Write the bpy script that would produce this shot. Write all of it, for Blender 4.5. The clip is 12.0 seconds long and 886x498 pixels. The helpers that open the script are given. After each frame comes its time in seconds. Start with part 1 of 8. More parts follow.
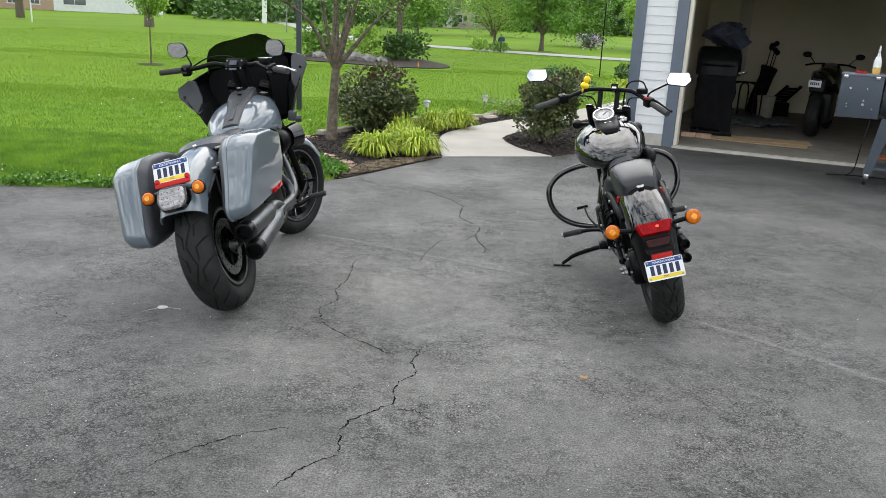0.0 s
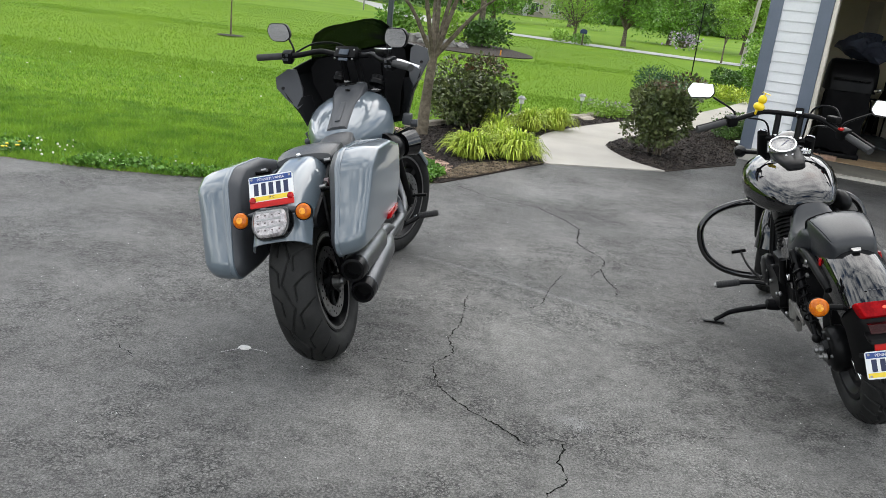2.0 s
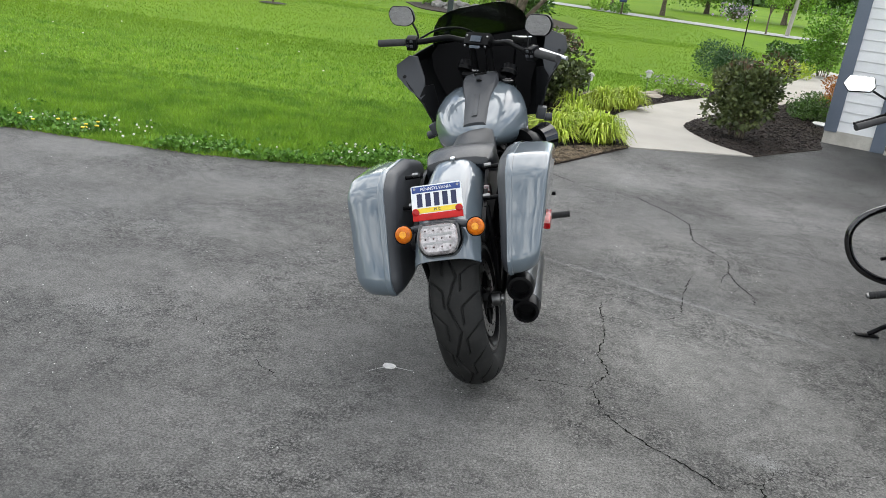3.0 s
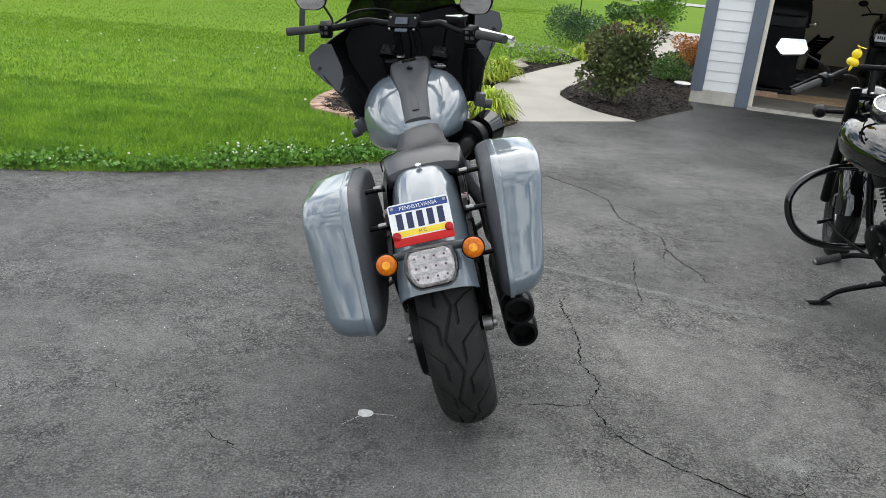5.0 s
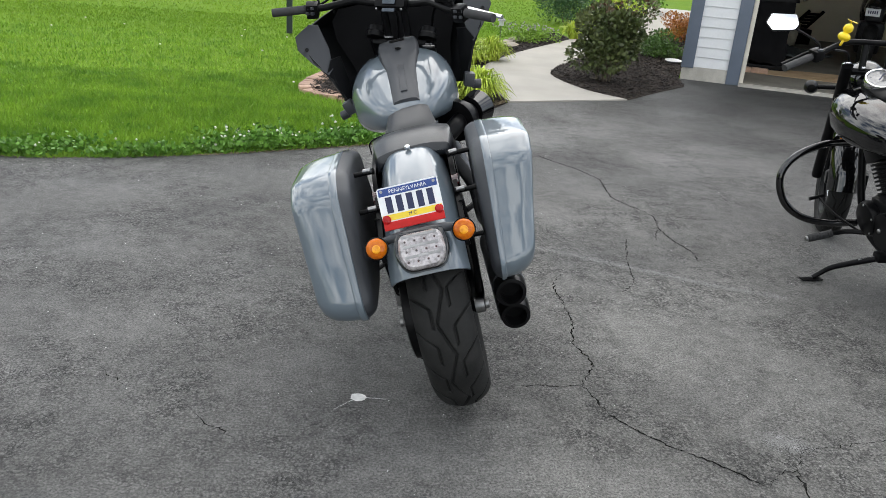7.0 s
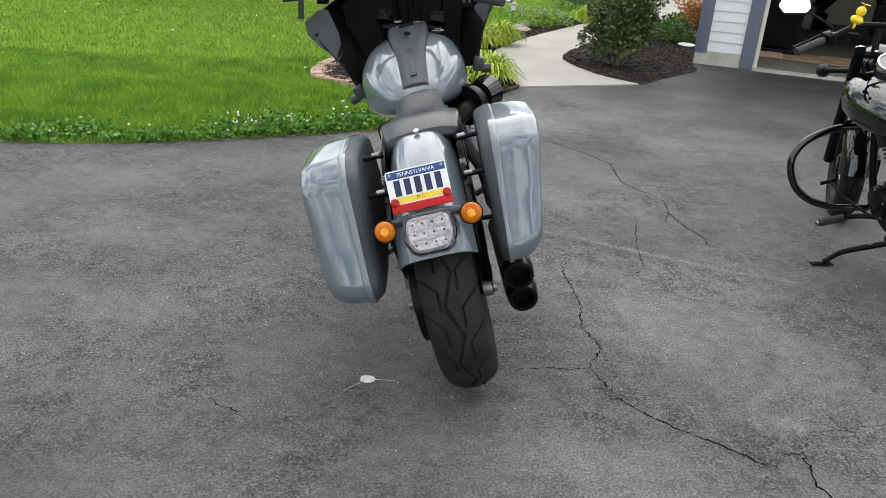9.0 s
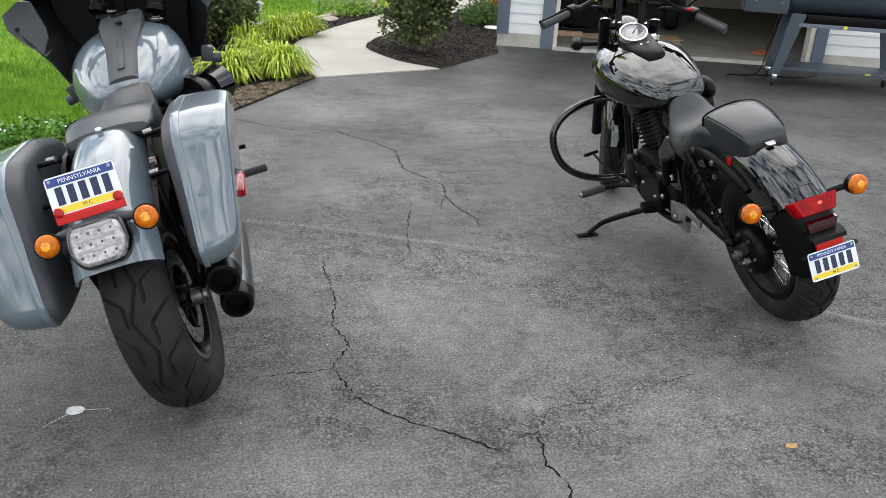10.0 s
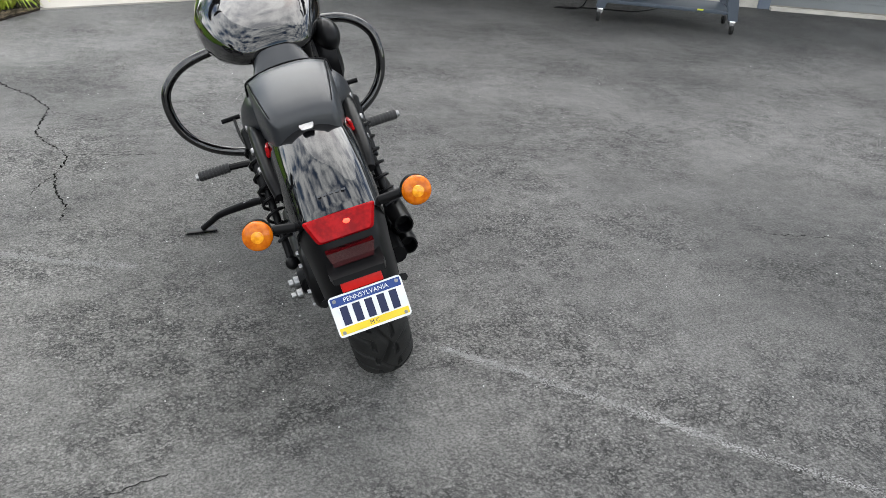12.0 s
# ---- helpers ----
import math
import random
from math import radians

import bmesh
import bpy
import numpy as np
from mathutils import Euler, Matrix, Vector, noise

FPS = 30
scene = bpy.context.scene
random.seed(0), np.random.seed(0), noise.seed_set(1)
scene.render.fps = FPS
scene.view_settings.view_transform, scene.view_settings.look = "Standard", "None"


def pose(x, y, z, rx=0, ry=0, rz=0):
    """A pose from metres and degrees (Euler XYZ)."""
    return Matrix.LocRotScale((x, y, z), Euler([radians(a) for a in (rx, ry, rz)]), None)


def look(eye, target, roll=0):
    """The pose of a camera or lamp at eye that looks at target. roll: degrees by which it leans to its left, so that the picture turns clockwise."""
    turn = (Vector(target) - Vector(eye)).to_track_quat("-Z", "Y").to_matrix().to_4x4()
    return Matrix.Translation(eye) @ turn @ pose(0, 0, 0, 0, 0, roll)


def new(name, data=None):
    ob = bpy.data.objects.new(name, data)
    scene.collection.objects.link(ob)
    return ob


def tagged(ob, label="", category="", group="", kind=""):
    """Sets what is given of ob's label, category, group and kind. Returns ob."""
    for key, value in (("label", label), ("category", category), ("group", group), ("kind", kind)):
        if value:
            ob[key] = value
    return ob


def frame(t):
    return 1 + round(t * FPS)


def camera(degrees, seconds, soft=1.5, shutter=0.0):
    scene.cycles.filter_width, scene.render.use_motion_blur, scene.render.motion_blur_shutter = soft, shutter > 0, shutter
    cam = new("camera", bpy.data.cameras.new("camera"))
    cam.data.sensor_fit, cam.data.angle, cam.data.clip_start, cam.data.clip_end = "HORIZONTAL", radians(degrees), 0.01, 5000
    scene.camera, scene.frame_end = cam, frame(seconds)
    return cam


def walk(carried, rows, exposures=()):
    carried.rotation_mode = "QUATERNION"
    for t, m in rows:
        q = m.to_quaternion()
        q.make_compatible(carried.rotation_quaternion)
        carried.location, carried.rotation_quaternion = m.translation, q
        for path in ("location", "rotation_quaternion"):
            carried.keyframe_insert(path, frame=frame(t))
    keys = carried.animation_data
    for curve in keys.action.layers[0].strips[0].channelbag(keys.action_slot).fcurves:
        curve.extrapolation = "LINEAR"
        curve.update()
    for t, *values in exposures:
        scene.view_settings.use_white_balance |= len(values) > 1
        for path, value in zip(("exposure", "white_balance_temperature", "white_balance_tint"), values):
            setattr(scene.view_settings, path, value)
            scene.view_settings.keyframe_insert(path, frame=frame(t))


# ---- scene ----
cam = camera(57.8, 12.0, soft=0.5)
PATH = [
    (0, (0.042, 0.133, 1.478), (0.018, 2.056, 0.928), 2.8),
    (0.5, (-0.038, 0.389, 1.489), (-0.061, 2.311, 0.934), 2.8),
    (1, (-0.083, 0.59, 1.488), (-0.107, 2.509, 0.925), 2.7),
    (1.5, (-0.131, 0.806, 1.49), (-0.166, 2.722, 0.916), 4.4),
    (2, (-0.395, 0.958, 1.481), (-0.549, 2.861, 0.887), 6.4),
    (2.5, (-0.744, 1.072, 1.495), (-0.98, 2.956, 0.868), 6.4),
    (2.7, (-0.844, 1.119, 1.501), (-1.074, 2.995, 0.847), 6.7),
    (4.3, (-1.412, 1.616, 1.464), (-1.283, 3.49, 0.778), 5.4),
    (4.5, (-1.428, 1.629, 1.462), (-1.264, 3.5, 0.774), 5.4),
    (5, (-1.434, 1.646, 1.457), (-1.253, 3.511, 0.759), 5.0),
    (5.5, (-1.441, 1.656, 1.455), (-1.237, 3.516, 0.749), 4.9),
    (6, (-1.446, 1.654, 1.455), (-1.226, 3.508, 0.739), 4.9),
    (6.5, (-1.438, 1.658, 1.453), (-1.214, 3.508, 0.726), 4.7),
    (7, (-1.426, 1.666, 1.453), (-1.225, 3.513, 0.713), 4.4),
    (8.8, (-1.442, 1.613, 1.46), (-1.279, 3.456, 0.699), 3.5),
    (9, (-1.414, 1.642, 1.454), (-1.243, 3.478, 0.68), 4.1),
    (9.5, (-1.217, 1.667, 1.451), (-0.997, 3.497, 0.675), 4.0),
    (10, (-0.946, 1.729, 1.423), (-0.435, 3.502, 0.652), 3.1),
    (10.1, (-0.89, 1.748, 1.414), (-0.318, 3.504, 0.648), 2.9),
    (10.5, (-0.62, 1.908, 1.427), (0.101, 3.606, 0.654), 1.4),
    (11, (-0.193, 1.983, 1.428), (0.511, 3.688, 0.657), -1.2),
    (11.5, (0.229, 2.063, 1.422), (0.914, 3.75, 0.595), 1.0),
    (12, (0.636, 2.272, 1.378), (1.272, 3.93, 0.459), 4.5),
]
walk(cam, [(t, look(eye, target, roll)) for t, eye, target, roll in PATH], exposures=[(0.0, 0.2), (2.5, 0.18), (5.5, 0.12), (9.0, 0.1), (9.5, 0.06), (10.5, 0.5), (12.0, 0.5)])

# ---- sky, sun, exposure ----
world = bpy.data.worlds.new("sky")
scene.world = world
world.use_nodes = True
wn, wl = world.node_tree.nodes, world.node_tree.links
wn.clear()
w_out, w_bg, w_sky = wn.new("ShaderNodeOutputWorld"), wn.new("ShaderNodeBackground"), wn.new("ShaderNodeTexSky")
w_sky.sky_type, w_sky.sun_disc = "NISHITA", False
w_sky.sun_elevation, w_sky.sun_rotation = radians(50), radians(14)
w_co, w_noise, w_ramp, w_mix = wn.new("ShaderNodeTexCoord"), wn.new("ShaderNodeTexNoise"), wn.new("ShaderNodeValToRGB"), wn.new("ShaderNodeMixRGB")
w_map = wn.new("ShaderNodeMapping")
w_map.inputs["Scale"].default_value = (1.0, 1.0, 1.3)
w_noise.inputs["Scale"].default_value, w_noise.inputs["Detail"].default_value, w_noise.inputs["Roughness"].default_value = 5.6, 8, 0.57
w_ramp.color_ramp.elements[0].position, w_ramp.color_ramp.elements[1].position = 0.39, 0.60
w_mix.inputs[2].default_value = (19.0, 19.3, 19.3, 1)
wl.new(w_co.outputs["Generated"], w_map.inputs["Vector"])
wl.new(w_map.outputs["Vector"], w_noise.inputs["Vector"])
wl.new(w_noise.outputs["Fac"], w_ramp.inputs["Fac"])
wl.new(w_ramp.outputs["Color"], w_mix.inputs["Fac"])
wl.new(w_sky.outputs["Color"], w_mix.inputs[1])
wl.new(w_mix.outputs["Color"], w_bg.inputs["Color"])
w_bg.inputs["Strength"].default_value = 0.128
wl.new(w_bg.outputs["Background"], w_out.inputs["Surface"])
sun = new("sun", bpy.data.lights.new("sun", "SUN"))
sun.data.energy, sun.data.angle, sun.data.color = 1.4, radians(70), (1.0, 0.97, 0.92)
sun.matrix_world = look((2.2, 14, 11), (0, 5, 0))



# ---- materials ----
def mat(name, c, c2=None, rough=0.5, metal=0.0, scale=8.0, fine=120.0, bump=0.0, bump_scale=60.0, coat=0.0, spread=0.35, rand=0.0, island=0.0,
        transmission=0.0, emit=None, mix=(0.35, 0.65), spec=0.5, rough2=None, ior=1.45, coat_ior=1.65):
    m = bpy.data.materials.new(name)
    m.use_nodes = True
    n, k = m.node_tree.nodes, m.node_tree.links
    b = n["Principled BSDF"]
    co = n.new("ShaderNodeTexCoord")
    big, small = n.new("ShaderNodeTexNoise"), n.new("ShaderNodeTexNoise")
    big.inputs["Scale"].default_value, big.inputs["Detail"].default_value = scale, 5
    small.inputs["Scale"].default_value, small.inputs["Detail"].default_value = fine, 3
    for t in (big, small):
        k.new(co.outputs["Object"], t.inputs["Vector"])
    add = n.new("ShaderNodeMath")
    add.operation = "MULTIPLY_ADD"
    add.inputs[1].default_value = spread
    k.new(small.outputs["Fac"], add.inputs[0])
    k.new(big.outputs["Fac"], add.inputs[2])
    ramp = n.new("ShaderNodeValToRGB")
    ramp.color_ramp.elements[0].position, ramp.color_ramp.elements[1].position = mix[0] + spread / 2, mix[1] + spread / 2
    c2 = c2 or tuple(v * 0.8 for v in c)
    ramp.color_ramp.elements[0].color, ramp.color_ramp.elements[1].color = (*c, 1), (*c2, 1)
    k.new(add.outputs[0], ramp.inputs["Fac"])
    last = ramp.outputs["Color"]
    if rand or island:
        hue = n.new("ShaderNodeHueSaturation")
        src, width = (n.new("ShaderNodeObjectInfo"), rand) if rand else (n.new("ShaderNodeNewGeometry"), island)
        rng = n.new("ShaderNodeMapRange")
        rng.inputs["To Min"].default_value, rng.inputs["To Max"].default_value = 1 - width, 1 + width
        k.new(src.outputs["Random" if rand else "Random Per Island"], rng.inputs["Value"])
        k.new(rng.outputs[0], hue.inputs["Value"])
        k.new(last, hue.inputs["Color"])
        last = hue.outputs["Color"]
    k.new(last, b.inputs["Base Color"])
    if rough2 is not None:
        rr = n.new("ShaderNodeMapRange")
        rr.inputs["To Min"].default_value, rr.inputs["To Max"].default_value = rough, rough2
        rr.inputs["From Min"].default_value, rr.inputs["From Max"].default_value = 0.3, 0.7
        k.new(big.outputs["Fac"], rr.inputs["Value"])
        k.new(rr.outputs[0], b.inputs["Roughness"])
    else:
        b.inputs["Roughness"].default_value = rough
    b.inputs["Metallic"].default_value = metal
    b.inputs["Coat IOR"].default_value = coat_ior
    b.inputs["Coat Weight"].default_value, b.inputs["Coat Roughness"].default_value = coat, 0.03
    b.inputs["Transmission Weight"].default_value, b.inputs["IOR"].default_value = transmission, ior
    b.inputs["Specular IOR Level"].default_value = spec
    if emit:
        b.inputs["Emission Color"].default_value, b.inputs["Emission Strength"].default_value = (*emit[:3], 1), emit[3]
    if bump:
        bt, bn = n.new("ShaderNodeTexNoise"), n.new("ShaderNodeBump")
        bt.inputs["Scale"].default_value, bt.inputs["Detail"].default_value = bump_scale, 4
        bn.inputs["Strength"].default_value, bn.inputs["Distance"].default_value = bump, 0.01
        k.new(co.outputs["Object"], bt.inputs["Vector"])
        k.new(bt.outputs["Fac"], bn.inputs["Height"])
        k.new(bn.outputs["Normal"], b.inputs["Normal"])
    return m


def asphalt_material():
    """Sealed asphalt: pale stone flecks in a dark binder, tyre-worn pale streaks and damp-dark blotches."""
    m = bpy.data.materials.new("asphalt")
    m.use_nodes = True
    n, k = m.node_tree.nodes, m.node_tree.links
    b = n["Principled BSDF"]
    co = n.new("ShaderNodeTexCoord")

    def tex(kind, scale, detail=4):
        t = n.new(kind)
        t.inputs["Scale"].default_value = scale
        if kind == "ShaderNodeTexNoise":
            t.inputs["Detail"].default_value = detail
        k.new(co.outputs["Object"], t.inputs["Vector"])
        return t

    def ramp(src, p0, p1, c0, c1):
        r = n.new("ShaderNodeValToRGB")
        r.color_ramp.elements[0].position, r.color_ramp.elements[1].position = p0, p1
        r.color_ramp.elements[0].color, r.color_ramp.elements[1].color = (*c0, 1), (*c1, 1)
        k.new(src, r.inputs["Fac"])
        return r.outputs["Color"]

    def blend(kind, fac, a, c):
        x = n.new("ShaderNodeMixRGB")
        x.blend_type = kind
        if isinstance(fac, float):
            x.inputs[0].default_value = fac
        else:
            k.new(fac, x.inputs[0])
        k.new(a, x.inputs[1])
        k.new(c, x.inputs[2])
        return x.outputs[0]

    def rough_noise(scale, detail, rough):
        t = tex("ShaderNodeTexNoise", scale, detail)
        t.inputs["Roughness"].default_value = rough
        return t.outputs["Fac"]

    stain = ramp(rough_noise(0.8, 9, 0.55), 0.36, 0.64, (0.116, 0.114, 0.1085), (0.222, 0.217, 0.206))
    mottle = ramp(rough_noise(17, 6, 0.75), 0.36, 0.64, (0.76, 0.76, 0.76), (1.22, 1.22, 1.22))
    grit = ramp(rough_noise(120, 6, 0.8), 0.40, 0.60, (0.40, 0.40, 0.40), (1.48, 1.48, 1.48))
    cell = tex("ShaderNodeTexVoronoi", 125)
    fleck = ramp(cell.outputs["Color"], 0.70, 0.90, (0.93, 0.93, 0.93), (1.45, 1.45, 1.45))
    gap = ramp(cell.outputs["Distance"], 0.45, 0.75, (1, 1, 1), (0.38, 0.38, 0.38))
    fleck = blend("MULTIPLY", 1.0, fleck, gap)
    # short wandering crevices between the stones
    worm = n.new("ShaderNodeMath")
    worm.operation = "SUBTRACT"
    worm.inputs[1].default_value = 0.5
    k.new(rough_noise(36, 3, 0.6), worm.inputs[0])
    wide = n.new("ShaderNodeMath")
    wide.operation = "ABSOLUTE"
    k.new(worm.outputs[0], wide.inputs[0])
    crev = ramp(wide.outputs[0], 0.016, 0.054, (0.06, 0.06, 0.06), (1, 1, 1))
    some = ramp(rough_noise(11, 4, 0.6), 0.42, 0.54, (0, 0, 0), (1, 1, 1))
    white = n.new("ShaderNodeRGB")
    white.outputs[0].default_value = (1, 1, 1, 1)
    crev = blend("MIX", some, white.outputs[0], crev)
    patch = ramp(rough_noise(1.3, 7, 0.62), 0.40, 0.58, (0.10, 0.10, 0.10), (1, 1, 1))
    fleck = blend("MIX", patch, white.outputs[0], fleck)
    crev = blend("MIX", patch, white.outputs[0], crev)
    # worn, paler stretch where vehicles turn; thicker dark sealer round it
    mp = n.new("ShaderNodeMapping")
    mp.inputs["Location"].default_value, mp.inputs["Scale"].default_value = (-0.06, -1.0, 0), (0.30, 0.25, 0)
    k.new(co.outputs["Object"], mp.inputs["Vector"])
    ln = n.new("ShaderNodeVectorMath")
    ln.operation = "LENGTH"
    k.new(mp.outputs[0], ln.inputs[0])
    wob = n.new("ShaderNodeMath")
    wob.operation = "MULTIPLY_ADD"
    wob.inputs[1].default_value = 0.9
    k.new(tex("ShaderNodeTexNoise", 0.9, 6).outputs["Fac"], wob.inputs[0])
    k.new(ln.outputs["Value"], wob.inputs[2])
    worn = ramp(wob.outputs[0], 0.72, 1.35, (1, 1, 1), (0, 0, 0))
    seal = n.new("ShaderNodeRGB")
    seal.outputs[0].default_value = (0.78, 0.78, 0.79, 1)
    pale = n.new("ShaderNodeRGB")
    pale.outputs[0].default_value = (1.12, 1.12, 1.11, 1)
    stain = blend("MULTIPLY", 1.0, stain, blend("MIX", worn, seal.outputs[0], pale.outputs[0]))
    base = blend("MULTIPLY", 1.0, blend("MULTIPLY", 1.0, blend("MULTIPLY", 1.0, stain, mottle), grit), blend("MULTIPLY", 1.0, fleck, crev))
    # fresher, thicker apron sealer, plus the dark garage's reflection put into the colour
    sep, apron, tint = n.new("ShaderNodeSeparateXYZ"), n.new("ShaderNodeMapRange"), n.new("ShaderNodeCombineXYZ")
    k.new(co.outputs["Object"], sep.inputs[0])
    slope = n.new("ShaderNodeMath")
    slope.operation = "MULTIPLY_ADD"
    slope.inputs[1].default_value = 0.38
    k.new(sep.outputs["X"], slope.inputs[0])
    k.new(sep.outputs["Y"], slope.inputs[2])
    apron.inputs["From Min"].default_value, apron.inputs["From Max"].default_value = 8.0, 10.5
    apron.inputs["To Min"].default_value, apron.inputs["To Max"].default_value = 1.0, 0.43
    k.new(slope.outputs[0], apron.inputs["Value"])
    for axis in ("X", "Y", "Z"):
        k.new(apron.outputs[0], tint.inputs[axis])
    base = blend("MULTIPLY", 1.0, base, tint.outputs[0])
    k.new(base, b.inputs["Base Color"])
    rr = n.new("ShaderNodeMapRange")
    rr.inputs["From Min"].default_value, rr.inputs["From Max"].default_value = 0.3, 0.7
    rr.inputs["To Min"].default_value, rr.inputs["To Max"].default_value = 0.5, 0.75
    k.new(tex("ShaderNodeTexNoise", 1.1, 5).outputs["Fac"], rr.inputs["Value"])
    k.new(rr.outputs[0], b.inputs["Roughness"])
    bump = n.new("ShaderNodeBump")
    bump.inputs["Strength"].default_value, bump.inputs["Distance"].default_value = 1.0, 0.012
    k.new(rough_noise(110, 5, 0.75), bump.inputs["Height"])
    k.new(bump.outputs["Normal"], b.inputs["Normal"])
    return m


M_ASPHALT = asphalt_material()
M_CRACK = mat("crack_dark", (0.008, 0.008, 0.008), (0.022, 0.0215, 0.021), rough=1.0, spec=0.0, scale=30)
M_CHALK = mat("pale_scuff", (0.34, 0.34, 0.335), (0.22, 0.22, 0.215), rough=0.85, scale=25, fine=300, spread=1.0)
M_WHITE_SPOT = mat("dried_white", (0.78, 0.78, 0.76), (0.6, 0.6, 0.59), rough=0.8, scale=40)
M_LAWN = mat("lawn_soil", (0.095, 0.182, 0.009), (0.130, 0.222, 0.012), rough=0.9, spec=0.1, scale=0.12, fine=1.6, bump=0.6, bump_scale=30)
M_GRASS = mat("grass_blade", (0.118, 0.250, 0.017), (0.235, 0.395, 0.032), rough=0.55, scale=2.6, fine=6.0, island=0.20, mix=(0.32, 0.66))
M_GRASS_FAR = mat("grass_blade_far", (0.135, 0.262, 0.011), (0.215, 0.350, 0.018), rough=0.55, scale=0.35, fine=2.0, island=0.03, mix=(0.3, 0.7))
M_CLOVER = mat("clover_leaf", (0.065, 0.17, 0.016), (0.12, 0.26, 0.025), rough=0.6, scale=6, island=0.25)
M_PETAL = mat("clover_petal", (0.75, 0.75, 0.66), (0.6, 0.6, 0.5), rough=0.7)
M_DANDELION = mat("dandelion_petal", (0.75, 0.55, 0.03), rough=0.7)
M_MULCH = mat("mulch", (0.022, 0.016, 0.013), (0.05, 0.036, 0.028), rough=0.95, scale=14, fine=70, bump=1.0, bump_scale=45)
M_CHIP = mat("mulch_chip", (0.014, 0.011, 0.010), (0.045, 0.034, 0.028), rough=0.9, scale=10, island=0.5)
M_CHIP_TAN = mat("dry_leaf_litter", (0.11, 0.085, 0.055), (0.26, 0.20, 0.13), rough=0.9, scale=10, island=0.4)
M_CONCRETE = mat("walk_concrete", (0.41, 0.385, 0.345), (0.345, 0.325, 0.29), rough=0.85, scale=1.6, fine=90, bump=0.15, bump_scale=150)
M_BRICK = mat("edging_brick", (0.46, 0.31, 0.23), (0.36, 0.23, 0.17), rough=0.85, scale=20, rand=0.25, bump=0.4)
M_STONE = mat("edging_stone", (0.38, 0.33, 0.27), (0.28, 0.25, 0.21), rough=0.9, scale=9, rand=0.2, bump=0.4)
M_ROCK = mat("rock", (0.27, 0.26, 0.24), (0.14, 0.135, 0.13), rough=0.9, scale=6, bump=0.6, bump_scale=20)
M_ROAD = mat("road_grey", (0.36, 0.36, 0.345), (0.30, 0.30, 0.29), rough=0.9, scale=0.5)
M_BARK = mat("bark", (0.075, 0.062, 0.044), (0.17, 0.14, 0.105), rough=0.95, scale=18, fine=80, bump=1.0, bump_scale=35)
M_LEAF_MID = mat("leaf_green", (0.095, 0.215, 0.022), (0.185, 0.355, 0.042), rough=0.5, scale=0.8, island=0.35)
M_LEAF_LIGHT = mat("leaf_light_green", (0.17, 0.32, 0.028), (0.29, 0.46, 0.06), rough=0.5, scale=0.8, island=0.3)
M_LEAF_DARK = mat("leaf_dark_green", (0.045, 0.105, 0.018), (0.085, 0.18, 0.028), rough=0.5, scale=0.8, island=0.35)
M_LEAF_SHRUB = mat("shrub_leaf", (0.050, 0.074, 0.022), (0.118, 0.140, 0.044), rough=0.42, scale=5, island=0.45)
M_LEAF_RED = mat("shrub_red_tip", (0.10, 0.045, 0.022), (0.075, 0.055, 0.022), rough=0.5, scale=5, island=0.3)
M_LILY = mat("lime_strap_leaf", (0.30, 0.42, 0.03), (0.48, 0.56, 0.07), rough=0.45, scale=7, island=0.28)
M_JUNIPER = mat("juniper", (0.035, 0.085, 0.035), (0.06, 0.13, 0.055), rough=0.7, scale=5, island=0.3)
M_ORANGE_LEAF = mat("barberry_leaf", (0.30, 0.09, 0.02), (0.42, 0.18, 0.03), rough=0.5, scale=5, island=0.3)
M_FLOWER = mat("lilac_flower", (0.34, 0.27, 0.40), (0.46, 0.38, 0.48), rough=0.7, island=0.3)
M_SIDING = mat("white_vinyl", (0.73, 0.74, 0.75), (0.67, 0.68, 0.69), rough=0.45, scale=2, fine=40, rand=0.03)
M_TRIM = mat("slate_trim_paint", (0.135, 0.16, 0.205), (0.115, 0.14, 0.18), rough=0.5, scale=3, fine=60)
M_JAMB = mat("cream_trim", (0.68, 0.64, 0.55), (0.58, 0.54, 0.46), rough=0.5, scale=4)
M_FOUND = mat("foundation_concrete", (0.50, 0.48, 0.43), (0.38, 0.36, 0.32), rough=0.9, scale=6, bump=0.3)
M_DRYWALL = mat("garage_drywall", (0.86, 0.80, 0.64), (0.80, 0.74, 0.58), rough=0.9, scale=1.2)
M_SLAB = mat("garage_slab", (0.20, 0.188, 0.16), (0.14, 0.13, 0.112), rough=0.75, scale=2.5, fine=40)
M_GDOOR = mat("garage_door_paint", (0.20, 0.212, 0.222), (0.175, 0.187, 0.197), rough=0.5, scale=2)
M_ROOF = mat("roof_shingle", (0.10, 0.09, 0.085), (0.15, 0.14, 0.13), rough=0.9, scale=8)


# ---- mesh helpers ----
def finish(name, bm, m, smooth=40):
    me = bpy.data.meshes.new(name)
    bmesh.ops.recalc_face_normals(bm, faces=bm.faces)
    bm.to_mesh(me)
    bm.free()
    me.materials.append(m)
    if smooth:
        me.polygons.foreach_set("use_smooth", [True] * len(me.polygons))
        me.set_sharp_from_angle(angle=radians(smooth))
    return me


def part(name, bm, m, parent, label="", smooth=40):
    ob = new(name, finish(name, bm, m, smooth))
    ob.parent = parent
    return tagged(ob, label)


def thing(name, label, category, group="", m=None):
    ob = new(name)
    ob.empty_display_size = 0.1
    if m is not None:
        ob.matrix_basis = m
    return tagged(ob, label, category, group)


def solid(name, bm, m, label, category="", kind="", group="", smooth=40, at=None):
    ob = new(name, finish(name, bm, m, smooth))
    if at is not None:
        ob.matrix_basis = at
    return tagged(ob, label, category, group, kind)


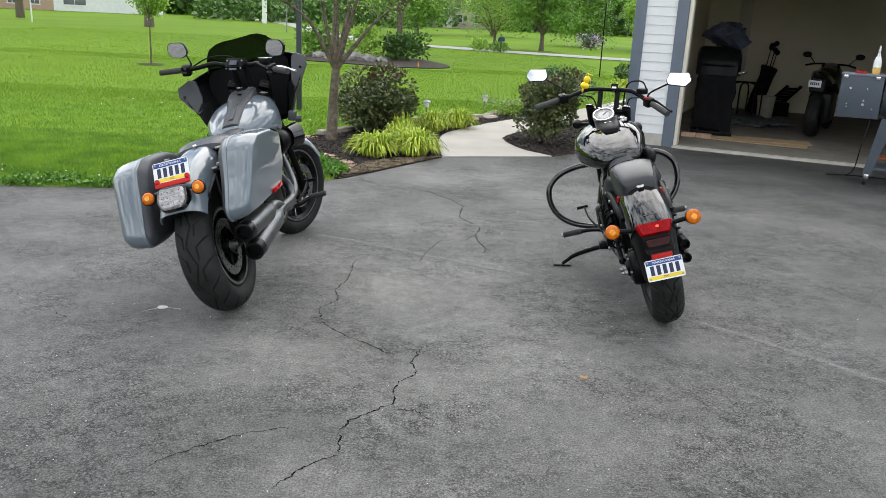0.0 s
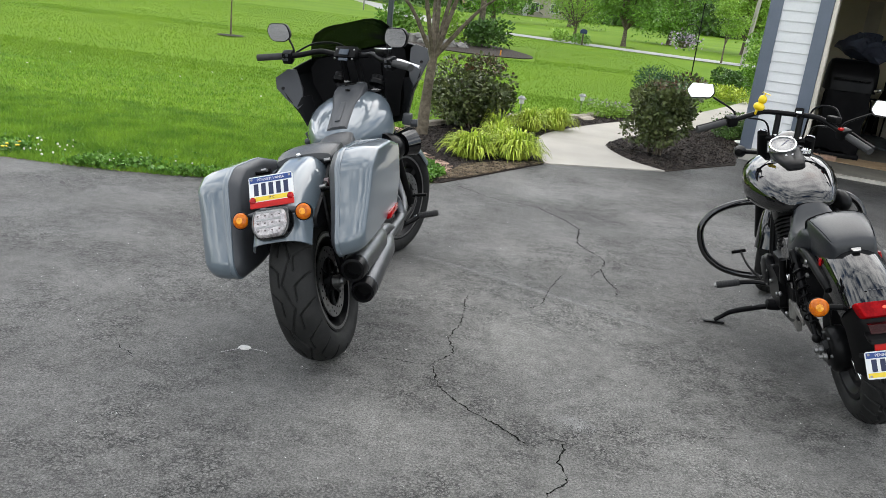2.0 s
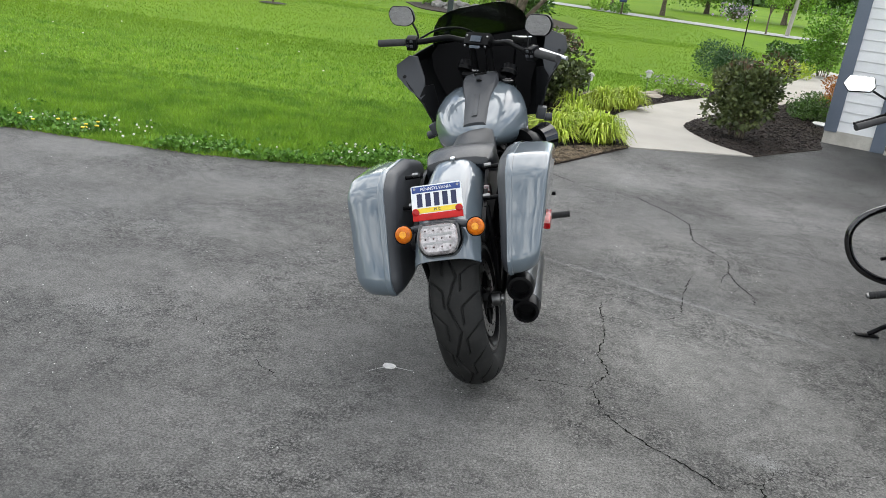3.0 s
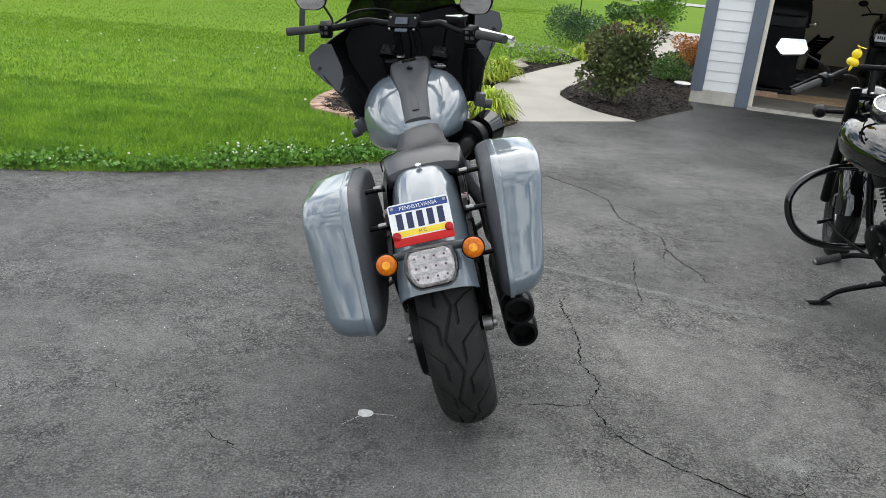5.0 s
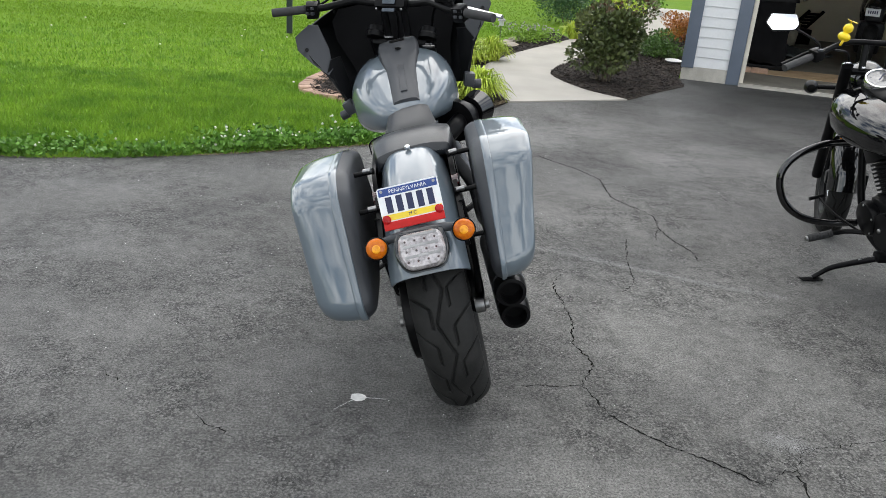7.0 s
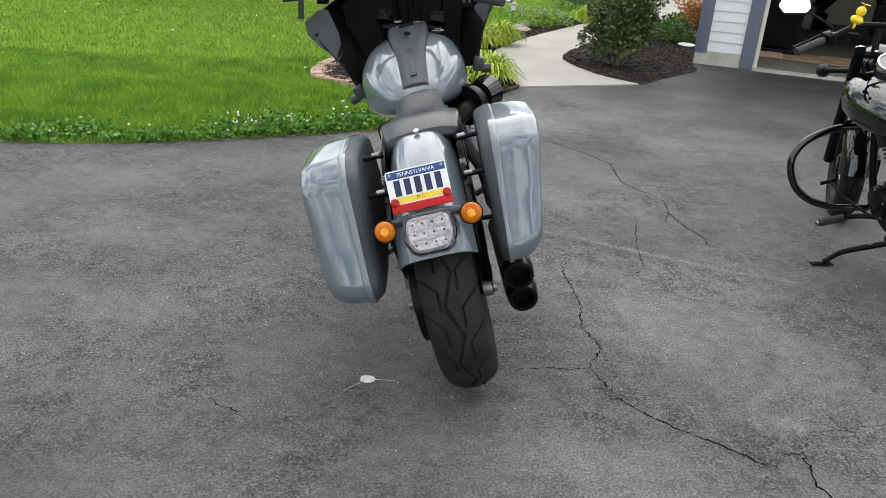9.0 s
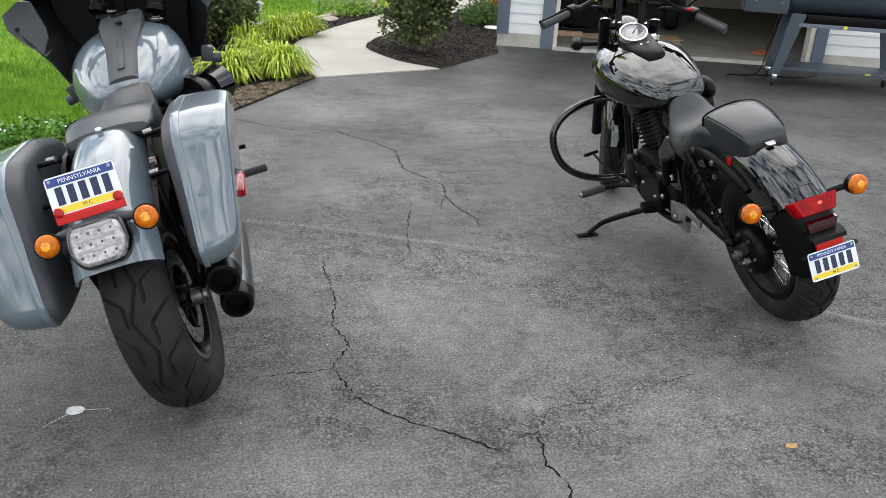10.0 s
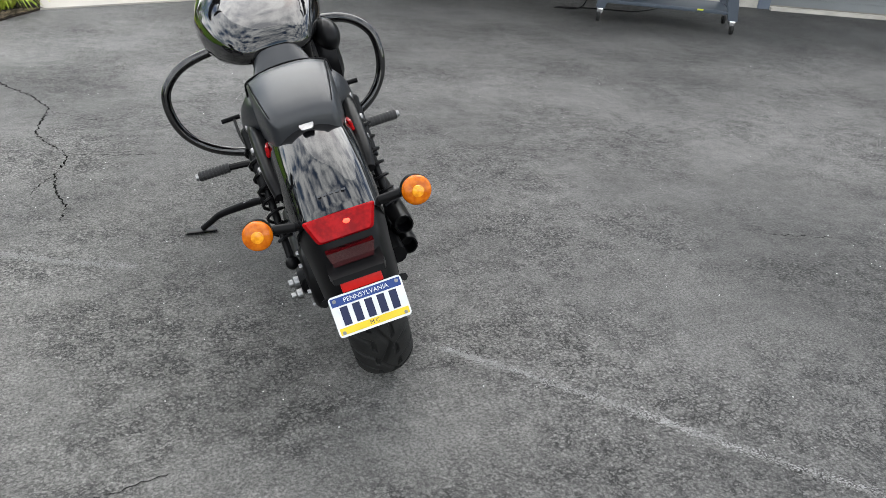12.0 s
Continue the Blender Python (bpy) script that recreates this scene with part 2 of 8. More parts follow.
def raw(name, verts, faces, m, smooth=False):
    me = bpy.data.meshes.new(name)
    me.from_pydata(verts, [], faces)
    me.materials.append(m)
    if smooth:
        me.polygons.foreach_set("use_smooth", [True] * len(me.polygons))
    return me


def skin(bm, rings, cap=True, closed=True):
    rows = [[bm.verts.new(p) for p in r] for r in rings]
    n = len(rows[0])
    for a, b in zip(rows, rows[1:]):
        for i in range(n if closed else n - 1):
            j = (i + 1) % n
            bm.faces.new((a[i], a[j], b[j], b[i]))
    if cap and closed:
        bm.faces.new(rows[0])
        bm.faces.new(rows[-1][::-1])
    return rows


def spline(pts, k=6):
    pts = [Vector(p) for p in pts]
    if len(pts) < 3:
        return pts
    out = []
    ext = [2 * pts[0] - pts[1]] + pts + [2 * pts[-1] - pts[-2]]
    for i in range(1, len(ext) - 2):
        p0, p1, p2, p3 = ext[i - 1:i + 3]
        for s in range(k):
            t = s / k
            out.append(0.5 * (2 * p1 + (p2 - p0) * t + (2 * p0 - 5 * p1 + 4 * p2 - p3) * t * t + (3 * p1 - p0 - 3 * p2 + p3) * t ** 3))
    return out + [pts[-1]]


def tube(bm, pts, r, n=10, k=6):
    line = spline(pts, k)
    m = len(line)
    radii = r if isinstance(r, (list, tuple)) else [r, r]
    rings, side = [], None
    for i, p in enumerate(line):
        d = (line[min(i + 1, m - 1)] - line[max(i - 1, 0)]).normalized()
        if side is None:
            side = d.orthogonal().normalized()
        side = (side - d * side.dot(d)).normalized()
        up = d.cross(side)
        f = i / (m - 1) * (len(radii) - 1)
        q = min(int(f), len(radii) - 2)
        rad = radii[q] + (radii[q + 1] - radii[q]) * (f - q)
        rings.append([p + (side * math.cos(a) + up * math.sin(a)) * rad for a in [2 * math.pi * j / n for j in range(n)]])
    skin(bm, rings)


def cyl(bm, p0, p1, r0, r1=None, n=20):
    tube(bm, [p0, p1], [r0, r0 if r1 is None else r1], n)


def box(bm, c, s, rot=(0, 0, 0), bev=0.0, seg=2):
    m = pose(*c, *rot) @ Matrix.Diagonal((*s, 1))
    v = bmesh.ops.create_cube(bm, size=1, matrix=m)["verts"]
    if bev:
        e = {e for q in v for e in q.link_edges}
        bmesh.ops.bevel(bm, geom=list(e), offset=bev, segments=seg, affect="EDGES", profile=0.6)


def ball(bm, c, r, rot=(0, 0, 0), u=20, v=12):
    r = r if isinstance(r, (tuple, list)) else (r, r, r)
    bmesh.ops.create_uvsphere(bm, u_segments=u, v_segments=v, radius=1, matrix=pose(*c, *rot) @ Matrix.Diagonal((*r, 1)))


def lathe(bm, prof, m, n=36, closed=False):
    """prof: (radius, along) turned about the local x axis of the matrix m."""
    rings = [[m @ Vector((a, r * math.cos(t), r * math.sin(t))) for t in [2 * math.pi * j / n for j in range(n)]] for r, a in prof]
    if closed:
        rings.append(rings[0])
        rows = [[bm.verts.new(p) for p in r] for r in rings[:-1]]
        rows.append(rows[0])
        for a, b in zip(rows, rows[1:]):
            for i in range(n):
                j = (i + 1) % n
                bm.faces.new((a[i], a[j], b[j], b[i]))
    else:
        skin(bm, rings)


def prism(bm, poly, m, depth):
    """An outline in local x, y pushed along local z."""
    skin(bm, [[m @ Vector((x, y, 0)) for x, y in poly], [m @ Vector((x, y, depth)) for x, y in poly]])


def rounded(poly, r, k=4):
    out, n = [], len(poly)
    for i in range(n):
        p, a, b = Vector(poly[i]), Vector(poly[i - 1]), Vector(poly[(i + 1) % n])
        da, db = (a - p), (b - p)
        q = min(r, da.length * 0.45, db.length * 0.45)
        s, e = p + da.normalized() * q, p + db.normalized() * q
        for j in range(k + 1):
            t = j / k
            out.append((s * (1 - t) + p * t) * (1 - t) + (p * (1 - t) + e * t) * t)
    return out


def leaf_cloud(points, normals, size, rng, wide=0.45):
    """A folded four-cornered leaf at each point. Returns verts, faces."""
    verts, faces = [], []
    for p, nrm in zip(points, normals):
        d = Vector((rng.gauss(0, 1), rng.gauss(0, 1), rng.gauss(0, 0.7))) * 0.8 + nrm
        if d.length < 1e-4:
            continue
        d.normalize()
        s = d.orthogonal().normalized()
        s.rotate(Matrix.Rotation(rng.uniform(0, 6.28), 3, d))
        l = size * rng.uniform(0.65, 1.35)
        i = len(verts)
        verts += [p, p + d * l * 0.5 + s * l * wide, p + d * l, p + d * l * 0.5 - s * l * wide]
        faces.append((i, i + 1, i + 2, i + 3))
    return verts, faces

# ---- ground ----
EDGE = [(-60, 9.5), (-14, 7.0), (-8, 6.62), (-4.9, 6.53), (-3.53, 6.54), (-2.67, 6.71), (-1.8, 7.06), (-1.42, 7.24), (-1.05, 7.5), (-0.87, 7.76), (-0.13, 9.0)]
WALK_L = [(-0.13, 9.0), (-0.2, 9.9), (-0.16, 10.8), (0.1, 11.5), (0.62, 12.5), (1.5, 13.9), (2.7, 15.9), (4.2, 19.1), (5.4, 22)]
WALK_R = [(1.14, 9.44), (0.82, 9.85), (0.63, 10.57), (0.74, 11.1), (1.0, 11.6), (1.45, 12.4), (2.3, 13.6), (3.6, 15.9), (5.2, 18.6), (6.6, 21.5)]
JAMB_X, JAMB_Y, TURN_H = 2.87, 10.77, math.atan2(-0.386, 0.9225)
HOUSE = Matrix.Translation((JAMB_X, JAMB_Y, 0)) @ Matrix.Rotation(TURN_H, 4, "Z")


def hp(s, d, z=0.0):
    return HOUSE @ Vector((s, d, z))


def sheet(name, poly, z, m, label, depth=0.06, kind="structure", category=""):
    bm = bmesh.new()
    top = bm.faces.new([bm.verts.new((x, y, z)) for x, y in poly])
    ring = bmesh.ops.extrude_face_region(bm, geom=[top])
    for v in [g for g in ring["geom"] if isinstance(g, bmesh.types.BMVert)]:
        v.co.z -= depth
    bmesh.ops.triangulate(bm, faces=[f for f in bm.faces if len(f.verts) > 4])
    return solid(name, bm, m, label, category, kind, smooth=0)


def smooth2(pts, k=5):
    return [(p.x, p.y) for p in spline([(x, y, 0) for x, y in pts], k)]


edge_s, walk_l, walk_r = smooth2(EDGE), smooth2(WALK_L), smooth2(WALK_R)
h0, h1 = hp(-0.68, 0.0), hp(12, 0.0)
bm = bmesh.new()
bmesh.ops.create_grid(bm, x_segments=60, y_segments=60, size=1600, matrix=Matrix.Translation((0, 0, -0.03)))
solid("ground", bm, M_LAWN, "mown green lawn that reaches to the far trees", "lawn", "structure", smooth=0)
drive = edge_s + [(1.14, 9.44), (1.6, 9.95), (2.1, 10.45), (h0.x, h0.y), (h1.x, h1.y), (40, -5), (40, -30), (-60, -30)]
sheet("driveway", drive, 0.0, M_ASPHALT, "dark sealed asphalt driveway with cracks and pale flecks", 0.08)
sheet("walk", walk_l + walk_r[::-1], 0.012, M_CONCRETE, "curved pale concrete garden walk", 0.08)
BED_L = [(-0.13, 9.0), (-0.87, 7.76), (-1.05, 7.5), (-1.22, 7.9), (-1.4, 8.45), (-1.66, 8.76), (-1.93, 9.1), (-1.9, 9.7), (-1.62, 10.4), (-1.2, 11.2), (-0.6, 12.1), (0.37, 12.95), (1.0, 14.2), (1.6, 15.2)]
bed_back = smooth2(BED_L[2:], 4)
sheet("garden_bed_1", [(-0.13, 9.0), (-0.87, 7.76)] + bed_back + walk_l[26:0:-1], 0.006, M_MULCH, "dark mulch bed beside the walk", 0.07, category="garden bed")
bed_r = [(1.14, 9.44), (1.6, 9.95), (2.1, 10.45), (h0.x, h0.y), (hp(-0.68, 6).x, hp(-0.68, 6).y)]
sheet("garden_bed_2", bed_r + walk_r[32:0:-1], 0.006, M_MULCH, "dark mulch bed against the garage wall", 0.07, category="garden bed")


def inside(x, y, poly):
    c, j = False, len(poly) - 1
    for i in range(len(poly)):
        xi, yi = poly[i]
        xj, yj = poly[j]
        if (yi > y) != (yj > y) and x < (xj - xi) * (y - yi) / (yj - yi) + xi:
            c = not c
        j = i
    return c

# ---- garage ----
def slab(name, s0, s1, d0, d1, z0, z1, m, label, category="", parent=None, kind="structure", bev=0.0):
    bm = bmesh.new()
    box(bm, ((s0 + s1) / 2, (d0 + d1) / 2, (z0 + z1) / 2), (s1 - s0, d1 - d0, z1 - z0), bev=bev)
    if parent is not None:
        return part(name, bm, m, parent, label)
    return solid(name, bm, m, label, category, kind, at=HOUSE)


LEFT, OPEN_W, P_END, DOOR_W, TOP = -0.66, 2.88, 4.11, 2.74, 2.75
DEEP = 6.6
slab("wall_front_1", LEFT + 0.02, 0, 0.02, 0.16, 0, TOP, M_SIDING, "white clapboard garage wall")
slab("wall_front_2", OPEN_W, P_END, 0.02, 0.16, 0, TOP, M_SIDING, "white clapboard garage wall between two doors")
slab("wall_front_3", P_END + DOOR_W, 9.0, 0.02, 0.16, 0, TOP, M_SIDING, "white clapboard garage wall")
slab("wall_front_4", 0, OPEN_W, 0.02, 0.16, 2.2, TOP, M_SIDING, "wall above the open garage door")
slab("wall_front_5", P_END, P_END + DOOR_W, 0.02, 0.16, 2.2, TOP, M_SIDING, "wall above the closed garage door")
slab("wall_west", LEFT + 0.02, LEFT + 0.16, 0.16, DEEP, 0, TOP, M_DRYWALL, "tan drywall garage side wall")
slab("wall_north", LEFT + 0.16, 9.0, DEEP - 0.14, DEEP, 0, TOP, M_DRYWALL, "tan drywall garage back wall")
slab("wall_east", 8.86, 9.0, 0.16, DEEP - 0.14, 0, TOP, M_DRYWALL, "tan drywall garage side wall")
slab("garage_floor", LEFT + 0.16, 8.86, 0.0, DEEP - 0.14, -0.05, 0.035, M_SLAB, "stained concrete garage floor")
slab("ceiling", LEFT + 0.02, 9.0, 0.02, DEEP, TOP, TOP + 0.12, M_DRYWALL, "tan garage ceiling")
slab("roof", LEFT - 0.3, 9.3, -0.4, DEEP + 0.3, TOP + 0.12, TOP + 0.35, M_ROOF, "dark shingle garage roof")
slab("doorstep", 0.0, OPEN_W, -0.1, 0.0, -0.05, 0.03, M_FOUND, "pale concrete strip under the open garage door")
slab("doorstep", P_END, P_END + DOOR_W, -0.1, 0.02, -0.05, 0.03, M_FOUND, "pale concrete strip under the closed garage door")
for s0, s1 in ((LEFT, -0.14), (OPEN_W + 0.19, P_END - 0.09)):
    slab("foundation", s0, s1, -0.012, 0.02, -0.05, 0.155, M_FOUND, "rough pale concrete foundation strip")
    z, i = 0.155, 0
    s0b, s1b = s0 + (0.13 if s0 < 0 else 0), s1
    course = thing("clapboards", "white vinyl clapboards with shadow lines", "siding")
    course.matrix_basis = HOUSE
    tagged(course, kind="structure")
    proto = None
    while z < TOP - 0.1:
        if proto is None:
            bm = bmesh.new()
            w = s1b - s0b
            skin(bm, [[Vector((0, 0.02, 0)), Vector((0, -0.009, 0)), Vector((0, -0.010, 0.004)), Vector((0, 0.001, 0.115)), Vector((0, 0.02, 0.115))],
                      [Vector((w, 0.02, 0)), Vector((w, -0.009, 0)), Vector((w, -0.010, 0.004)), Vector((w, 0.001, 0.115)), Vector((w, 0.02, 0.115))]])
            proto = finish("clapboard", bm, M_SIDING, 0)
        ob = new("clapboard", proto)
        ob.parent, ob.location = course, (s0b, 0, z)
        z += 0.115
slab("trim", LEFT, LEFT + 0.13, -0.03, 0.02, 0.14, TOP, M_TRIM, "slate blue corner board", bev=0.004)
slab("trim", LEFT - 0.012, LEFT + 0.02, -0.028, 0.12, 0.14, TOP, M_TRIM, "slate blue corner board", bev=0.004)
slab("trim", -0.145, 0.0, -0.035, 0.02, 0.0, TOP, M_TRIM, "slate blue door casing", bev=0.004)
slab("trim", OPEN_W + 0.055, OPEN_W + 0.19, -0.035, 0.02, 0.0, TOP, M_TRIM, "slate blue door casing", bev=0.004)
slab("trim", P_END - 0.12, P_END, -0.035, 0.02, 0.0, TOP, M_TRIM, "slate blue door casing", bev=0.004)
slab("door_stop", 0.003, 0.05, -0.02, 0.16, 0.03, 2.2, M_JAMB, "cream door jamb", bev=0.004)
slab("door_stop", OPEN_W, OPEN_W + 0.053, -0.02, 0.16, 0.03, 2.2, M_JAMB, "cream door jamb", bev=0.004)
gdoor = thing("garage_door", "closed grey panelled garage door", "garage door", m=HOUSE)
tagged(gdoor, kind="structure")
for i in range(4):
    slab("section", P_END, P_END + DOOR_W, 0.05, 0.09, 0.03 + i * 0.54, 0.03 + i * 0.54 + 0.53, M_GDOOR, "", parent=gdoor, bev=0.004)
    for j in range(4):
        bm = bmesh.new()
        x0 = P_END + 0.12 + j * 0.645
        zc = 0.03 + i * 0.54 + 0.265
        for a, b, dd in ((0.56, 0.36, 0.010), (0.47, 0.27, 0.026)):
            box(bm, (x0 + 0.28, 0.05 - dd / 2, zc), (a, abs(dd) + 0.004, b), bev=0.004 if dd < 0.02 else 0.011)
        part("panel", bm, M_GDOOR, gdoor, "")

# ---- motorcycle materials and shared parts ----
M_GREY_PAINT = mat("slate_gloss_paint", (0.104, 0.131, 0.155), (0.093, 0.118, 0.141), rough=0.35, coat=1.0, scale=3, fine=600, spec=0.3, coat_ior=1.7)
M_CHARCOAL = mat("charcoal_satin", (0.046, 0.049, 0.055), (0.039, 0.042, 0.048), rough=0.42, spec=0.4, scale=6, fine=300, bump=0.03, bump_scale=400)
M_BLACK_SATIN = mat("black_satin", (0.0035, 0.0035, 0.004), (0.006, 0.006, 0.0065), rough=0.30, scale=10, fine=200, spec=0.13)
M_BLACK_GLOSS = mat("black_gloss_paint", (0.003, 0.003, 0.0035), (0.004, 0.004, 0.0045), rough=0.1, coat=1.0, scale=3, spec=0.0, coat_ior=1.68)
M_FLAT_BLACK = mat("flat_black_plastic", (0.0035, 0.0035, 0.004), (0.005, 0.005, 0.0055), rough=0.6, scale=10, spec=0.06)
M_FAIRING = mat("fairing_satin_black", (0.006, 0.0065, 0.0075), (0.009, 0.0095, 0.0105), rough=0.40, scale=10, fine=300, spec=0.18)
M_ENGINE = mat("engine_black", (0.004, 0.004, 0.0045), (0.009, 0.009, 0.0095), rough=0.38, scale=20, fine=200, bump=0.08, spec=0.22)
M_RUBBER = mat("tyre_rubber", (0.011, 0.0112, 0.011), (0.020, 0.020, 0.0195), rough=0.66, spec=0.25, scale=14, fine=150, bump=0.08, bump_scale=200)
M_GRIP = mat("grip_rubber", (0.028, 0.028, 0.029), (0.036, 0.036, 0.037), rough=0.7, scale=30)
M_VINYL = mat("seat_vinyl", (0.010, 0.0118, 0.0152), (0.014, 0.0162, 0.0200), rough=0.33, spec=0.65, scale=10, fine=500, bump=0.06, bump_scale=500)
M_CHROME = mat("chrome", (0.75, 0.75, 0.76), (0.68, 0.68, 0.7), rough=0.12, metal=1.0, rough2=0.22)
M_STEEL = mat("bare_metal", (0.32, 0.32, 0.32), (0.22, 0.22, 0.22), rough=0.35, metal=1.0, scale=30)
M_PIPE = mat("exhaust_satin_grey", (0.12, 0.124, 0.132), (0.085, 0.088, 0.095), rough=0.36, metal=0.9, scale=8)
M_AMBER = mat("amber_lens", (0.42, 0.085, 0.002), (0.58, 0.150, 0.003), rough=0.12, coat=0.2, spec=0.25, scale=70)
M_AMBER_CORE = mat("amber_bulb", (0.85, 0.38, 0.015), (0.62, 0.20, 0.005), rough=0.15, coat=0.3, spec=0.3, scale=80)
M_RED = mat("red_lens", (0.30, 0.002, 0.004), (0.40, 0.004, 0.006), rough=0.12, coat=0.5, spec=0.2, coat_ior=1.4, scale=30)
M_RED_STRIP = mat("red_strip", (0.50, 0.010, 0.008), (0.42, 0.008, 0.006), rough=0.35, spec=0.3, scale=30)
M_REDLED = mat("lit_tail_lamp", (0.8, 0.02, 0.015), rough=0.2, emit=(1.0, 0.10, 0.05, 1.6))
M_TAIL = mat("lit_tail_lens", (0.15, 0.001, 0.003), (0.30, 0.003, 0.005), rough=0.15, coat=0.3, spec=0.0, scale=30, coat_ior=1.4, emit=(0.9, 0.006, 0.016, 0.03))
M_DARKRED = mat("dark_red_lens", (0.045, 0.004, 0.005), (0.03, 0.003, 0.004), rough=0.12, coat=1.0)
M_LENS = mat("clear_lens_pattern", (0.20, 0.185, 0.19), (0.46, 0.43, 0.44), rough=0.15, coat=1.0, scale=70, fine=200)
M_PLATE_W = mat("plate_white", (0.74, 0.75, 0.76), (0.70, 0.71, 0.72), rough=0.35, scale=30)
M_PLATE_B = mat("plate_blue", (0.012, 0.045, 0.20), (0.015, 0.05, 0.22), rough=0.35)
M_PLATE_Y = mat("plate_yellow", (0.78, 0.58, 0.03), (0.72, 0.53, 0.03), rough=0.35)
M_INK = mat("plate_navy_ink", (0.010, 0.016, 0.065), rough=0.4)
M_MIRROR = mat("mirror_glass", (0.86, 0.87, 0.88), (0.84, 0.85, 0.86), rough=0.015, metal=1.0)
M_SMOKE = mat("smoked_screen", (0.035, 0.040, 0.038), (0.030, 0.036, 0.034), rough=0.03, transmission=0.92, coat=0.4, ior=1.1)
M_DIAL = mat("dial_face", (0.13, 0.13, 0.135), (0.06, 0.06, 0.065), rough=0.25, coat=1.0, scale=60)
M_LCD = mat("lcd_glass", (0.05, 0.065, 0.085), (0.07, 0.085, 0.105), rough=0.2, spec=0.3)
M_YELLOW = mat("yellow_rubber_toy", (0.82, 0.62, 0.015), (0.78, 0.55, 0.012), rough=0.4)
M_ORANGE_TOY = mat("orange_rubber", (0.8, 0.3, 0.02), rough=0.45)
M_TAN_METAL = mat("cast_grey_metal", (0.32, 0.31, 0.29), (0.22, 0.21, 0.2), rough=0.5, metal=0.6, scale=20)


def tyre(r, w, h, wave, side, nu=720, nv=96, half=0.005):
    """A tyre on the x axis with cut grooves: a wandering middle groove and hooked side grooves."""
    bm = bmesh.new()
    rows = []
    circ = 2 * math.pi * r
    lobes, cuts = round(circ / wave), round(circ / side)
    pitch = circ / cuts
    angles = [radians(v) for v in (-152, -140, -125, -110, -95)] + [radians(-82 + 164 * j / nv) for j in range(nv + 1)] + [radians(v) for v in (95, 110, 125, 140, 152)]

    def cut(dist, half):
        return max(0.0, min(1.0, 1.6 - 1.6 * abs(dist) / half))

    for i in range(nu):
        a, u = 2 * math.pi * i / nu, i / nu
        row = []
        f = (u * lobes) % 1
        zig = (abs(f - 0.5) * 4 - 1) * w * 0.10
        for phi in angles:
            x, rr = w / 2 * math.sin(phi), r - h + h * math.cos(phi)
            dep = 0.0
            if abs(phi) < radians(80):
                dep = cut(x - zig, half * 1.1)
                ax = abs(x) / (w / 2)
                sg = 1 if x > 0 else -1
                # slanting grooves that run out to the shoulder
                g = (u * cuts + (0.5 if sg > 0 else 0.0) + ax * 0.75) % 1 - 0.5
                if 0.30 < ax < 0.98:
                    dep = max(dep, cut(g * pitch, half * 1.1))
                # hooks along the tyre at their inner ends
                if 0.0 < g < 0.52:
                    dep = max(dep, cut((ax - 0.34) * w / 2, half))
            row.append(bm.verts.new((x, (rr - 0.008 * dep) * math.cos(a), (rr - 0.008 * dep) * math.sin(a))))
        rows.append(row)
    for i in range(nu):
        p, q = rows[i], rows[(i + 1) % nu]
        for j in range(len(angles) - 1):
            bm.faces.new((p[j], p[j + 1], q[j + 1], q[j]))
    return bm


